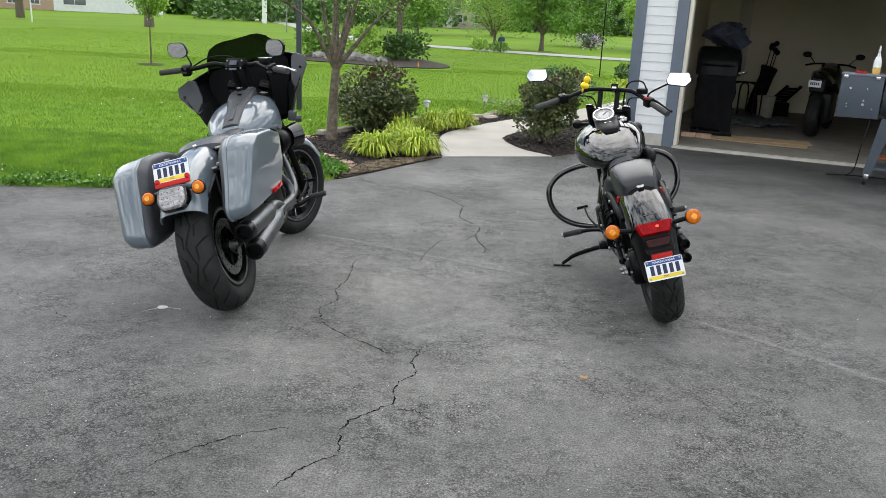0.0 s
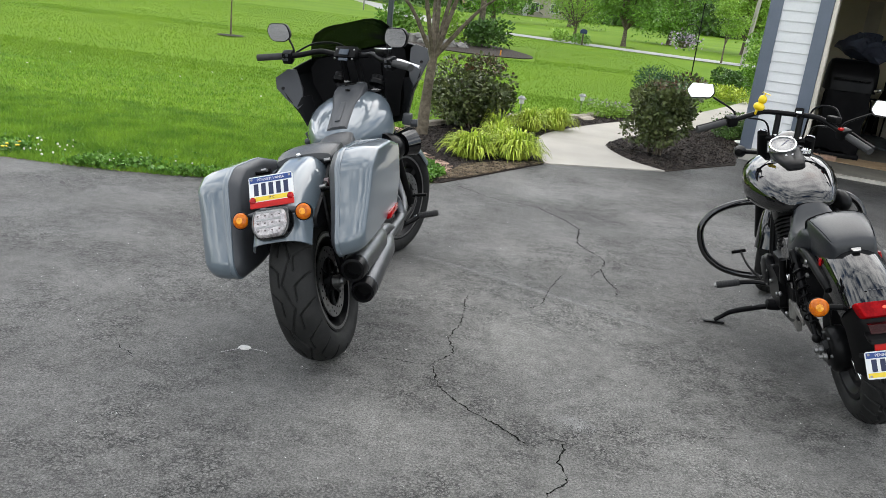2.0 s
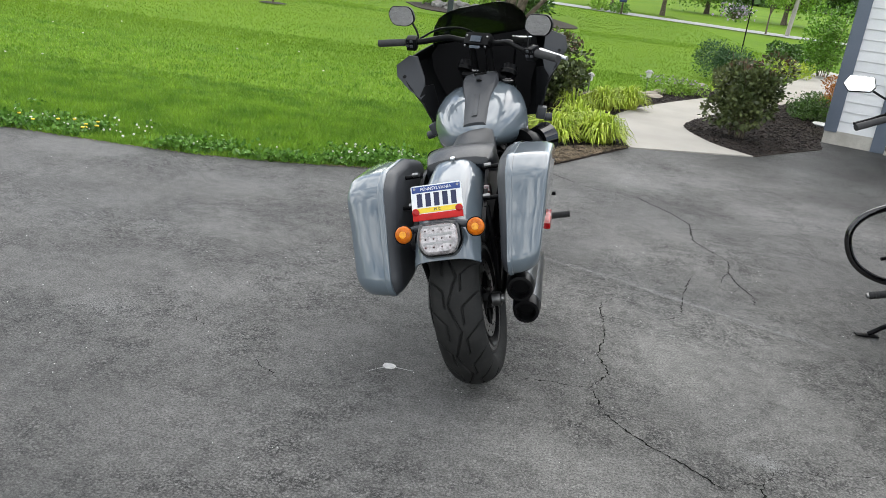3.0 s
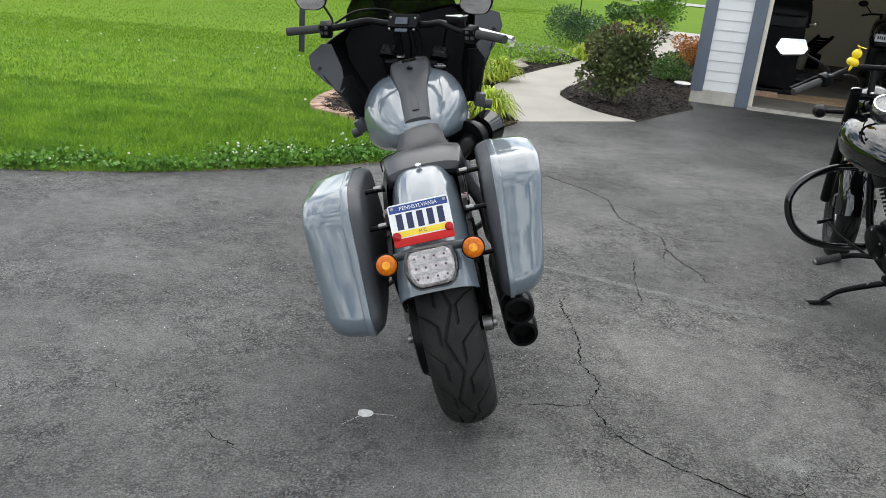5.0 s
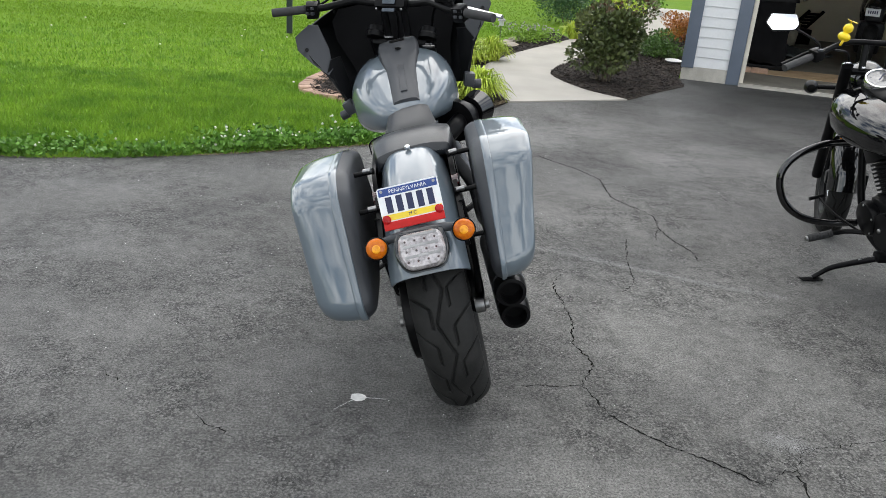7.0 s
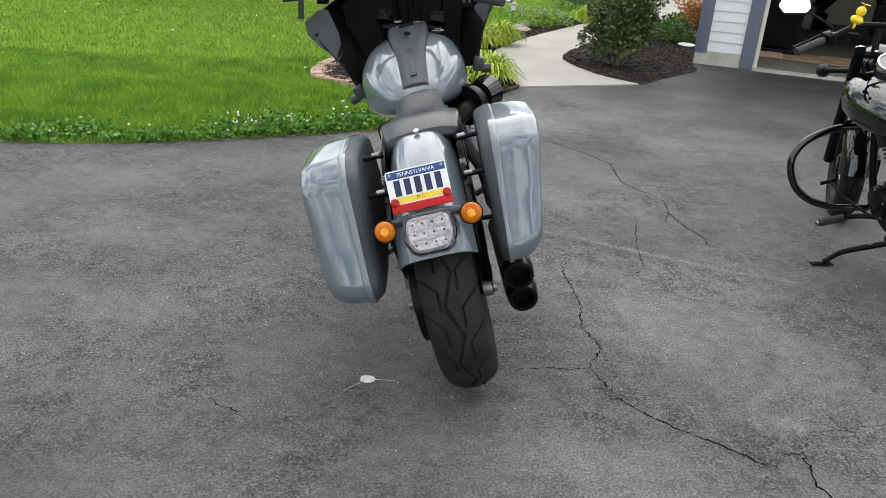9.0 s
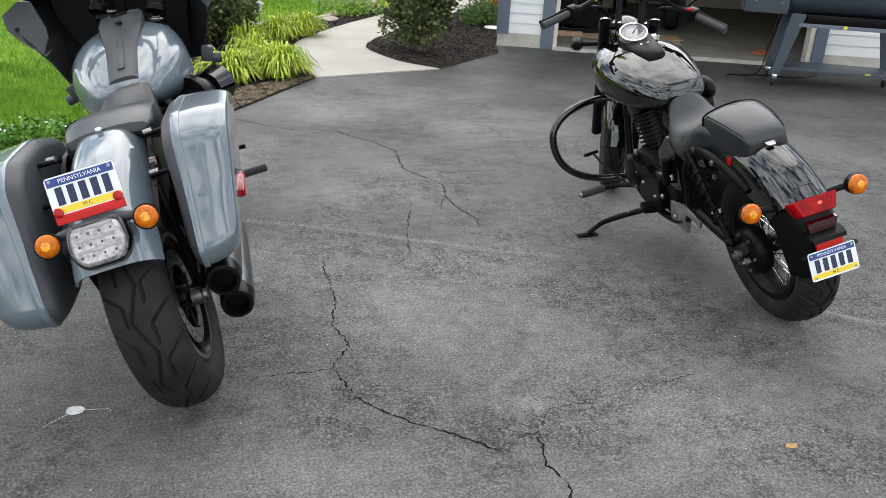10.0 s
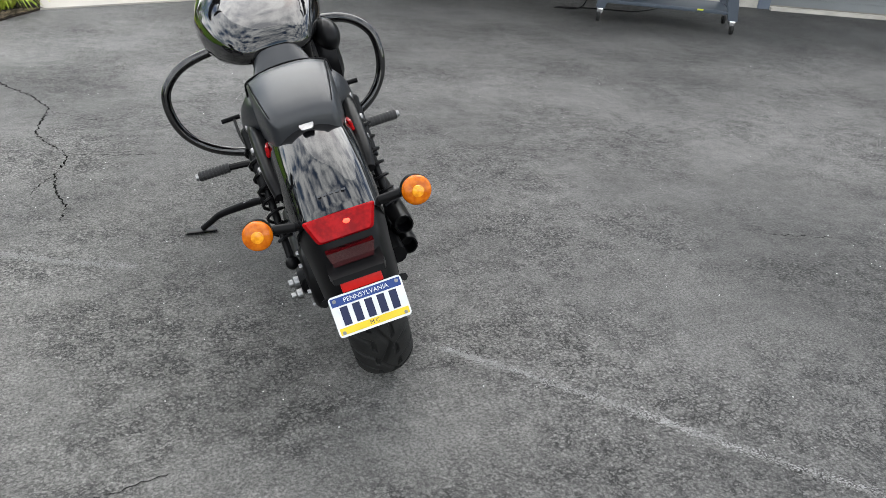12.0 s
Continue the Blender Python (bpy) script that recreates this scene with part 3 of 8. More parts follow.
def wheel(root, name, m, r, w, h, spokes, wire, wave, side, disc=None, nu=360, half=0.005):
    """tyre, rim, hub, spokes and, on the side given, a brake disc. Axle along x."""
    hold = new(name)
    hold.parent, hold.matrix_basis = root, m
    tagged(hold, "black tyre on a spoked black wheel" if wire else "black tyre on a dark cast wheel with polished rim edge")
    part("tyre", tyre(r, w, h, wave, side, nu, half=half), M_RUBBER, hold, smooth=28)
    ri = r - 1.88 * h
    bm = bmesh.new()
    prof = [(ri + 0.012, -w * 0.40), (ri + 0.014, -w * 0.36), (ri - 0.004, -w * 0.33), (ri - 0.02, -w * 0.2), (ri - 0.022, w * 0.2), (ri - 0.004, w * 0.33), (ri + 0.014, w * 0.36), (ri + 0.012, w * 0.40),
            (ri - 0.010, w * 0.40), (ri - 0.030, w * 0.24), (ri - 0.032, -w * 0.24), (ri - 0.010, -w * 0.40)]
    lathe(bm, prof, Matrix.Identity(4), 64, closed=True)
    part("rim", bm, M_BLACK_SATIN, hold, "black wheel rim")
    if not wire:
        for s in (-1, 1):
            bm = bmesh.new()
            lathe(bm, [(ri + 0.004, s * w * 0.402), (ri - 0.008, s * w * 0.402), (ri - 0.008, s * w * 0.385), (ri + 0.004, s * w * 0.385)], Matrix.Identity(4), 64, closed=True)
            part("rim_edge", bm, M_STEEL, hold, "polished rim edge")
    bm = bmesh.new()
    lathe(bm, [(0.0, -w * 0.45), (0.035, -w * 0.45), (0.045, -w * 0.3), (0.032, 0), (0.045, w * 0.3), (0.035, w * 0.45), (0, w * 0.45)], Matrix.Identity(4), 28)
    part("hub", bm, M_BLACK_SATIN, hold)
    for i in range(spokes):
        a = 2 * math.pi * i / spokes
        bm = bmesh.new()
        if wire:
            sg, lean = (1 if i % 2 else -1), (0.5 if (i // 2) % 2 else -0.5)
            cyl(bm, (sg * w * 0.3, 0.042 * math.cos(a), 0.042 * math.sin(a)), (sg * 0.012, (ri - 0.02) * math.cos(a + lean), (ri - 0.02) * math.sin(a + lean)), 0.0022, n=6)
        else:
            d = Vector((0, math.cos(a), math.sin(a)))
            e = Vector((0, -math.sin(a), math.cos(a)))
            rings = []
            for q, wd, th in ((0.03, 0.024, 0.03), (ri * 0.6, 0.014, 0.02), (ri - 0.024, 0.022, 0.03)):
                c = d * q
                rings.append([c + e * wd * sx + Vector((th * sy, 0, 0)) for sx, sy in ((-1, -1), (1, -1), (1, 1), (-1, 1))])
            skin(bm, rings)
        part("spoke", bm, M_CHROME if wire else M_BLACK_SATIN, hold)
    if disc:
        x, rad = disc
        bm = bmesh.new()
        lathe(bm, [(rad * 0.68, x - 0.003), (rad, x - 0.003), (rad, x + 0.003), (rad * 0.68, x + 0.003)], Matrix.Identity(4), 56, closed=True)
        d = part("brake_disc", bm, M_STEEL, hold, "drilled steel brake disc")
        for i in range(32):
            a = 2 * math.pi * i / 32
            q = rad * (0.76, 0.84, 0.92)[i % 3]
            bm = bmesh.new()
            cyl(bm, (x - 0.0036, q * math.cos(a), q * math.sin(a)), (x + 0.0036, q * math.cos(a), q * math.sin(a)), 0.0045, n=8)
            part("hole", bm, M_CRACK, d)
        bm = bmesh.new()
        for i in range(6):
            a = 2 * math.pi * i / 6
            cyl(bm, (x, 0.03 * math.cos(a), 0.03 * math.sin(a)), (x, rad * 0.7 * math.cos(a + 0.3), rad * 0.7 * math.sin(a + 0.3)), 0.008, n=6)
        part("disc_carrier", bm, M_BLACK_SATIN, hold)
    return hold


def bars(parent, m, w, h, count, mt, name="bar"):
    """Writing that is not to be read: plain upright bars."""
    for i in range(count):
        bm = bmesh.new()
        x = (i - (count - 1) / 2) * w / count
        box(bm, (x, 0, 0), (w / count * 0.62, h, 0.0008))
        bmesh.ops.transform(bm, matrix=m, verts=bm.verts)
        part(name, bm, mt, parent, smooth=0)


def words(parent, text, m, size, mt):
    c = bpy.data.curves.new("lettering", "FONT")
    c.body, c.size, c.align_x, c.align_y, c.extrude = text, size, "CENTER", "CENTER", 0.0003
    ob = new("lettering", c)
    bpy.context.view_layer.update()
    me = bpy.data.meshes.new_from_object(ob.evaluated_get(bpy.context.evaluated_depsgraph_get()))
    bpy.data.objects.remove(ob)
    bpy.data.curves.remove(c)
    me.materials.clear()
    me.materials.append(mt)
    ob = new("lettering", me)
    ob.parent, ob.matrix_basis = parent, m
    return ob


def plate(root, m, frame_red):
    """A licence plate, its face along local +z, x to its right."""
    bm = bmesh.new()
    prism(bm, [tuple(p) for p in rounded([(-0.089, -0.051), (0.089, -0.051), (0.089, 0.051), (-0.089, 0.051)], 0.010)], m, 0.002)
    pl = part("licence_plate", bm, M_PLATE_W, root, "white licence plate with blue and yellow bands", 30)
    for y, hh, mt, nm in ((0.0365, 0.021, M_PLATE_B, "blue_band"), (-0.0365, 0.017, M_PLATE_Y, "yellow_band")):
        bm = bmesh.new()
        box(bm, (0, y, 0.0024), (0.170, hh, 0.001), bev=0.0003)
        bmesh.ops.transform(bm, matrix=m, verts=bm.verts)
        part(nm, bm, mt, pl, smooth=0)
    bars(pl, m @ pose(0, -0.001, 0.0026), 0.150, 0.046, 5, M_INK, "dark_bar")
    words(pl, "PENNSYLVANIA", m @ pose(0, 0.0365, 0.0034), 0.0155, M_PLATE_W)
    words(pl, "M C", m @ pose(0, -0.0365, 0.0034), 0.0135, M_INK)
    for x, y in ((-0.076, 0.040), (0.076, 0.040), (-0.076, -0.040), (0.076, -0.040)):
        if frame_red and y < 0:
            continue
        bm = bmesh.new()
        cyl(bm, m @ Vector((x, y, 0.001)), m @ Vector((x, y, 0.005)), 0.0045, n=10)
        part("bolt", bm, M_STEEL, pl)
    if frame_red:
        bm = bmesh.new()
        box(bm, (0, -0.060, 0.002), (0.176, 0.024, 0.008), bev=0.003)
        bmesh.ops.transform(bm, matrix=m, verts=bm.verts)
        part("red_reflector_strip", bm, M_RED_STRIP, root, "red reflector strip under the plate")
        for x in (-0.076, 0.076):
            bm = bmesh.new()
            lathe(bm, [(0, 0), (0.0125, 0), (0.0125, 0.006), (0.008, 0.0085), (0, 0.009)], m @ pose(x, -0.041, 0.002, 0, -90, 0), 20)
            part("round_reflector", bm, M_RED, root, "round red reflector")
    return pl


def signal(root, c, aim, r, stalk_from, depth=0.035, lip=1.12):
    """A round amber turn signal, facing along aim, on a short stalk."""
    d = Vector(aim).normalized()
    m = Matrix.Translation(c) @ d.to_track_quat("X", "Z").to_matrix().to_4x4()
    bm = bmesh.new()
    lathe(bm, [(0, -depth), (r * 0.6, -depth * 0.95), (r * 0.98, -depth * 0.5), (r * lip, 0), (r * lip, 0.007 * (lip > 1.05)), (r * 1.0, 0.008 * (lip > 1.05)), (r * 0.98, 0.002), (0, 0.002)], m, 28)
    tube(bm, [stalk_from, Vector(c) - d * depth * 0.6], r * 0.34, 10)
    s = part("turn_signal", bm, M_BLACK_SATIN, root, "round amber turn signal in a black shell")
    bm = bmesh.new()
    lathe(bm, [(0, 0.0), (r, 0.002), (r, 0.008), (r * 0.95, 0.013), (r * 0.82, 0.018), (r * 0.60, 0.0205), (0, 0.022)], m, 32)
    lens = part("lens", bm, M_AMBER, s, "amber lens")
    bm = bmesh.new()
    lathe(bm, [(0, 0.012), (r * 0.44, 0.0195), (r * 0.38, 0.0228), (0, 0.0240)], m, 20)
    part("lens_centre", bm, M_AMBER_CORE, s)
    return s


def pipe_fins(root, name, c, axis, r, length, n, mt):
    """A finned engine cylinder."""
    m = Matrix.Translation(c) @ Vector(axis).normalized().to_track_quat("X", "Z").to_matrix().to_4x4()
    bm = bmesh.new()
    prof = [(0, 0)]
    for i in range(n):
        a = i / n * length
        b = a + length / n * 0.5
        prof += [(r * 0.8, a), (r, a + 0.001), (r, b), (r * 0.8, b + 0.001)]
    prof += [(0, length)]
    lathe(bm, prof, m, 24)
    return part(name, bm, mt, root, "finned black cylinder")


def bend(m, pts):
    return [m @ Vector(p) for p in pts]


def pad_ring(y, w, zb, zs, zt):
    """Cushion section: sides that hug the fender, a crisp crease, a gently crowned top."""
    half = [(0.0, zb + 0.03), (w * 0.8, zb + 0.012), (w, zb), (w * 1.0, zb + (zs - zb) * 0.45), (w * 0.955, zs - 0.006), (w * 0.90, zs), (w * 0.6, zs + (zt - zs) * 0.7), (w * 0.3, zs + (zt - zs) * 0.95)]
    return [Vector((x, y, z)) for x, z in half] + [Vector((0, y, zt))] + [Vector((-x, y, z)) for x, z in half[:0:-1]]

# ---- grey touring motorcycle ----
BIKE_A = Matrix.Translation((-1.06, 3.95, 0.004)) @ Matrix.Rotation(radians(-2.5), 4, "Z") @ Matrix.Rotation(radians(-17), 4, "Y")


def ring_y(y, hw, z0, z1, p=2.4, n=28, top=0.5):
    """A superellipse ring across the bike at y."""
    out, zc = [], z0 + (z1 - z0) * top
    for i in range(n):
        a = 2 * math.pi * i / n
        c, s = math.cos(a), math.sin(a)
        x = hw * math.copysign(abs(c) ** (2 / p), c)
        z = math.copysign(abs(s) ** (2 / p), s)
        out.append(Vector((x, y, zc + z * ((z1 - zc) if z > 0 else (zc - z0)))))
    return out


def fender_skin(bm, prof, hw, drop, th=0.006, n=12, full=False):
    """A fender along prof (y, z) from front to tail, with rounded sides that hang by drop. Outer and inner skin."""
    line = [Vector((0, y, z)) for y, z in prof]
    line = spline(line, 5)
    rings = []
    m = len(line)
    for i, p in enumerate(line):
        d = (line[min(i + 1, m - 1)] - line[max(i - 1, 0)]).normalized()
        nrm = Vector((0, -d.z, d.y))
        if nrm.z < 0 and abs(nrm.z) > abs(nrm.y):
            nrm = -nrm
        if d.y < 0:
            nrm = Vector((0, d.z, -d.y))
        f = i / (m - 1)
        w = hw[0] + (hw[1] - hw[0]) * f
        dr = drop[0] + (drop[1] - drop[0]) * f
        ring = []
        for q, inset in ((range(n + 1), 0.0), (range(n, -1, -1), th)):
            for j in q:
                t = -1 + 2 * j / n
                x = math.copysign(min(1, abs(t) ** 0.75 * 1.02), t) * (w - inset)
                k = dr * max(0, abs(t)) ** 3.2
                if full:
                    x, k = (w - inset) * math.sin(t * math.pi / 2), dr * (1 - max(0, math.cos(t * math.pi / 2)) ** 0.75)
                ring.append(p + Vector((x, 0, 0)) - nrm * (k + inset))
        rings.append(ring)
    skin(bm, rings)


def bag(root, s):
    """A hard saddlebag: dark inner shell, pale seam band, gloss outer lid. s = -1 or 1 for the side."""
    low = 0.036 if s > 0 else 0.004
    side = [(0.50, 0.795), (0.30, 0.842), (0.05, 0.845), (-0.045, 0.80), (-0.108, 0.66), (-0.192, 0.485 + low), (-0.162, 0.428 + low), (0.02, 0.428 + low), (0.46, 0.50), (0.535, 0.62)]
    c = Vector((0.20, 0.655))

    def ring(x, k, dz=0.0, r=0.03):
        pts = rounded([tuple(c + (Vector(p) - c) * k) for p in side], r, 3)
        x += 0.007 if s > 0 else 0.0
        return [Vector((s * (x - (0.21 if s > 0 else 0.07) * max(0.0, 0.84 - p.y) * (x - 0.15) / 0.22), p.x, p.y + dz)) for p in pts]

    hold = new("saddlebag")
    hold.parent = root
    tagged(hold, "hard saddlebag with gloss grey lid and charcoal inner shell")
    bm = bmesh.new()
    skin(bm, [ring(0.184, 0.84), ring(0.186, 0.89), ring(0.192, 0.93), ring(0.204, 0.965), ring(0.219, 0.985)])
    part("inner_shell", bm, M_CHARCOAL, hold, "charcoal inner shell")
    bm = bmesh.new()
    skin(bm, [ring(0.219, 0.985), ring(0.2195, 0.999), ring(0.222, 1.006), ring(0.240, 1.006), ring(0.2435, 0.999), ring(0.244, 0.985)])
    part("seam_band", bm, M_GREY_PAINT, hold, "raised grey seam band")
    bm = bmesh.new()
    skin(bm, [ring(0.244, 0.99), ring(0.280, 0.985), ring(0.325, 0.96), ring(0.352, 0.925), ring(0.368, 0.89, r=0.025), ring(0.3735, 0.86, r=0.02), ring(0.375, 0.82, r=0.02)])
    part("lid", bm, M_GREY_PAINT, hold, "gloss slate-grey lid")
    bm = bmesh.new()
    box(bm, ((0.313 if s > 0 else -0.344), 0.32, 0.518), (0.018, 0.165, 0.024), rot=(4, 0, 0), bev=0.004)
    part("side_reflector", bm, M_RED, hold, "red side reflector")
    bm = bmesh.new()
    for k, (y, z) in enumerate(((0.385, 0.70), (0.40, 0.685), (0.415, 0.70), (0.40, 0.715))):
        box(bm, ((0.343 if s > 0 else -0.361), y, z), (0.003, 0.02, 0.006), rot=(45 if k % 2 else -45, 0, 0), bev=0.001)
    part("emblem", bm, M_STEEL, hold, "small plain emblem")
    for y, z in ((0.16, 0.79), (0.05, 0.70), (0.12, 0.52)):
        bm = bmesh.new()
        cyl(bm, (s * 0.125, y, z), (s * 0.190, y, z), 0.008, n=12)
        cyl(bm, (s * 0.118, y, z), (s * 0.126, y, z), 0.012, n=6)
        part("mount_bolt", bm, M_BLACK_SATIN, hold)


bike = thing("touring_motorcycle", "slate-grey touring motorcycle with saddlebags leaning on its stand", "motorcycle", m=BIKE_A)
wheel(bike, "rear_wheel", pose(0.006, 0.052, 0.318), 0.318, 0.178, 0.066, 10, False, 0.20, 0.115, disc=(0.062, 0.146), nu=840)
AXF = Vector((0, 1.615, 0.338))
STEER = radians(-24)
RAKE = radians(29)
# steering axis through the head, leaning back
HEAD = Vector((0, 1.27, 0.95))
AX = Vector((0, -math.sin(RAKE), math.cos(RAKE)))
TURN_A = Matrix.Translation(HEAD) @ Matrix.Rotation(STEER, 4, AX) @ Matrix.Translation(-HEAD)
wheel(bike, "front_wheel", TURN_A @ Matrix.Translation(AXF), 0.340, 0.115, 0.052, 10, False, 0.2, 0.14, disc=(0.06, 0.15), nu=240)

bm = bmesh.new()
fender_skin(bm, [(0.44, 0.83), (0.34, 0.838), (0.246, 0.828), (0.12, 0.806), (0.0, 0.768), (-0.1, 0.722), (-0.185, 0.668), (-0.232, 0.618), (-0.256, 0.582)], (0.115, 0.118), (0.13, 0.085), n=16)
part("rear_fender", bm, M_GREY_PAINT, bike, "gloss slate-grey rear fender")
for s in (-1, 1):
    bm = bmesh.new()
    prism(bm, [tuple(p) for p in rounded([(0.42, 0.79), (0.42, 0.70), (0.05, 0.60), (-0.12, 0.58), (-0.12, 0.62), (0.06, 0.70), (0.2, 0.78)], 0.03)], Matrix.Translation((s * 0.125 - 0.007, 0, 0)) @ Matrix(((0, 0, 1, 0), (1, 0, 0, 0), (0, 1, 0, 0), (0, 0, 0, 1))), 0.014)
    part("fender_strut", bm, M_BLACK_SATIN, bike, "black fender strut")
    bm = bmesh.new()
    cyl(bm, (s * 0.117, 0.12, 0.71), (s * 0.137, 0.12, 0.71), 0.024, n=20)
    part("side_marker", bm, M_DARKRED, bike, "dark red marker behind the bag")
    bm = bmesh.new()
    tube(bm, [(s * 0.13, 0.02, 0.68), (s * 0.135, 0.0, 0.56), (s * 0.13, 0.02, 0.44), (s * 0.12, 0.06, 0.35)], 0.011, 8)
    part("bag_bracket", bm, M_BLACK_SATIN, bike, "black bag bracket")
    bag(bike, s)
PM = Matrix.Translation((-0.006, -0.140, 0.766)) @ Matrix.Rotation(radians(66), 4, "X")
plate(bike, PM, True)
bm = bmesh.new()
box(bm, (-0.006, -0.115, 0.745), (0.10, 0.03, 0.09), rot=(-24, 0, 0), bev=0.006)
part("plate_bracket", bm, M_BLACK_SATIN, bike)
bm = bmesh.new()
TL = Matrix.Translation((0.0, -0.222, 0.640)) @ Matrix.Rotation(radians(58), 4, "X")
outline = rounded([(-0.050, -0.056), (0.050, -0.056), (0.071, -0.012), (0.063, 0.052), (-0.063, 0.052), (-0.071, -0.012)], 0.024)
skin(bm, [[TL @ Vector((p.x * k, p.y * k + 0.004, z)) for p in outline] for k, z in ((1.10, -0.03), (1.12, 0.010), (1.08, 0.022), (0.98, 0.026))])
part("lamp_surround", bm, M_BLACK_GLOSS, bike, "smoked dark surround of the tail lamp")
bm = bmesh.new()
skin(bm, [[TL @ Vector((p.x * k, p.y * k, z)) for p in outline] for k, z in ((0.97, 0.0), (0.97, 0.025), (0.92, 0.033), (0.84, 0.038))])
tail = part("tail_lamp", bm, M_LENS, bike, "clear tail lamp lens over rows of red diodes")
for i in range(4):
    for j in range(3):
        bm = bmesh.new()
        p = TL @ Vector(((i - 1.5) * 0.028, (j - 1) * 0.029 - 0.002, 0.037))
        ball(bm, p, 0.0036, u=10, v=6)
        part("diode", bm, M_DARKRED, tail, "dull red diode")
for j in range(3):
    bm = bmesh.new()
    box(bm, (0, (j - 1) * 0.029 + 0.012, 0.0375), (0.100, 0.008, 0.003), bev=0.001)
    bmesh.ops.transform(bm, matrix=TL, verts=bm.verts)
    part("reflector_bar", bm, M_STEEL, tail)
bm = bmesh.new()
tube(bm, [(-0.115, -0.175, 0.672), (-0.05, -0.185, 0.683), (0.05, -0.185, 0.683), (0.115, -0.175, 0.672)], [0.012, 0.014, 0.014, 0.012], 10)
part("signal_bar", bm, M_CHARCOAL, bike, "charcoal bar that carries the turn signals")
for s in (-1, 1):
    signal(bike, (s * 0.125, -0.205, 0.670), (0, -1, 0.28), 0.030, (s * 0.10, -0.178, 0.674))

# seat
bm = bmesh.new()
seat_rows = ((0.203, 0.112, 0.782, 0.800, 0.810), (0.213, 0.124, 0.764, 0.817, 0.829), (0.26, 0.133, 0.748, 0.832, 0.846), (0.32, 0.138, 0.738, 0.839, 0.854), (0.368, 0.138, 0.732, 0.838, 0.853), (0.385, 0.136, 0.730, 0.829, 0.843), (0.43, 0.130, 0.725, 0.806, 0.816), (0.50, 0.122, 0.72, 0.792, 0.798),
             (0.58, 0.112, 0.72, 0.788, 0.794), (0.66, 0.100, 0.725, 0.797, 0.805), (0.74, 0.089, 0.74, 0.818, 0.834), (0.80, 0.079, 0.76, 0.842, 0.860), (0.845, 0.066, 0.78, 0.857, 0.874), (0.868, 0.045, 0.80, 0.862, 0.875), (0.878, 0.02, 0.82, 0.860, 0.868))
skin(bm, [[p + Vector((0.013 * max(0.0, min(1.0, (0.52 - q[0]) / 0.2)), 0, 0)) for p in pad_ring(*q)] for q in seat_rows])
part("seat", bm, M_VINYL, bike, "dark stitched vinyl solo seat")
bm = bmesh.new()
tube(bm, [(-0.137, 0.376, 0.79), (-0.122, 0.378, 0.836), (0, 0.379, 0.849), (0.122, 0.378, 0.836), (0.137, 0.376, 0.79)], 0.0025, 6)
part("seat_seam", bm, M_BLACK_SATIN, bike)
bm = bmesh.new()
ball(bm, (0, 0.200, 0.832), (0.011, 0.011, 0.008))
part("seat_knob", bm, M_CHROME, bike)
# tank
bm = bmesh.new()
tank_rows = ((0.755, 0.06, 0.785, 0.832), (0.775, 0.100, 0.765, 0.850), (0.82, 0.130, 0.750, 0.872), (0.90, 0.173, 0.730, 0.908), (0.98, 0.205, 0.708, 0.944), (1.06, 0.222, 0.692, 0.974), (1.13, 0.218, 0.700, 0.991), (1.19, 0.202, 0.720, 0.998), (1.24, 0.168, 0.755, 0.988), (1.268, 0.10, 0.80, 0.962))
skin(bm, [[p + Vector((-0.014, 0, 0)) for p in ring_y(y, hw, z0, z1 + 0.006, 2.8, 44, 0.42)] for y, hw, z0, z1 in tank_rows])
part("tank", bm, M_GREY_PAINT, bike, "gloss slate-grey fuel tank")
bm = bmesh.new()
con = [(0.78, 0.052, 0.862), (0.86, 0.055, 0.899), (0.93, 0.058, 0.930), (1.0, 0.064, 0.960), (1.05, 0.074, 0.980), (1.10, 0.083, 1.002), (1.16, 0.087, 1.024), (1.205, 0.083, 1.036), (1.235, 0.066, 1.030)]
skin(bm, [[Vector((x, y, z + dz)) for x, dz in ((-hw, -0.085), (-hw, -0.006), (-hw + 0.008, 0.004), (-hw * 0.4, 0.009), (hw * 0.4, 0.009), (hw - 0.008, 0.004), (hw, -0.006), (hw, -0.085))] for y, hw, z in con])
console = part("tank_console", bm, M_CHARCOAL, bike, "charcoal centre strip on the tank")
for nm, c, sz, mt in (("slot", (0, 1.185, 1.0405), (0.062, 0.020, 0.006), M_CRACK), ("groove", (0, 0.91, 0.9315), (0.026, 0.19, 0.004), M_CHARCOAL)):
    bm = bmesh.new()
    box(bm, c, sz, rot=(23, 0, 0) if nm == "groove" else (14, 0, 0), bev=0.0015)
    part(nm, bm, mt, console)
bm = bmesh.new()
lathe(bm, [(0, 0), (0.013, 0), (0.013, 0.006), (0.008, 0.007), (0.007, 0.004), (0, 0.004)], Matrix.Translation((0, 1.11, 1.016)) @ Matrix.Rotation(radians(-90), 4, "Y") @ Matrix.Rotation(0.25, 4, "Y"), 20)
part("key_switch", bm, M_BLACK_SATIN, console)
bm = bmesh.new()
lathe(bm, [(0, 0), (0.036, 0), (0.038, 0.008), (0.032, 0.013), (0.02, 0.013), (0.018, 0.018), (0, 0.018)], Matrix.Translation((0.125, 1.185, 0.984)) @ Matrix.Rotation(radians(-78), 4, "Y"), 28)
part("fuel_cap", bm, M_BLACK_GLOSS, bike, "black fuel cap")

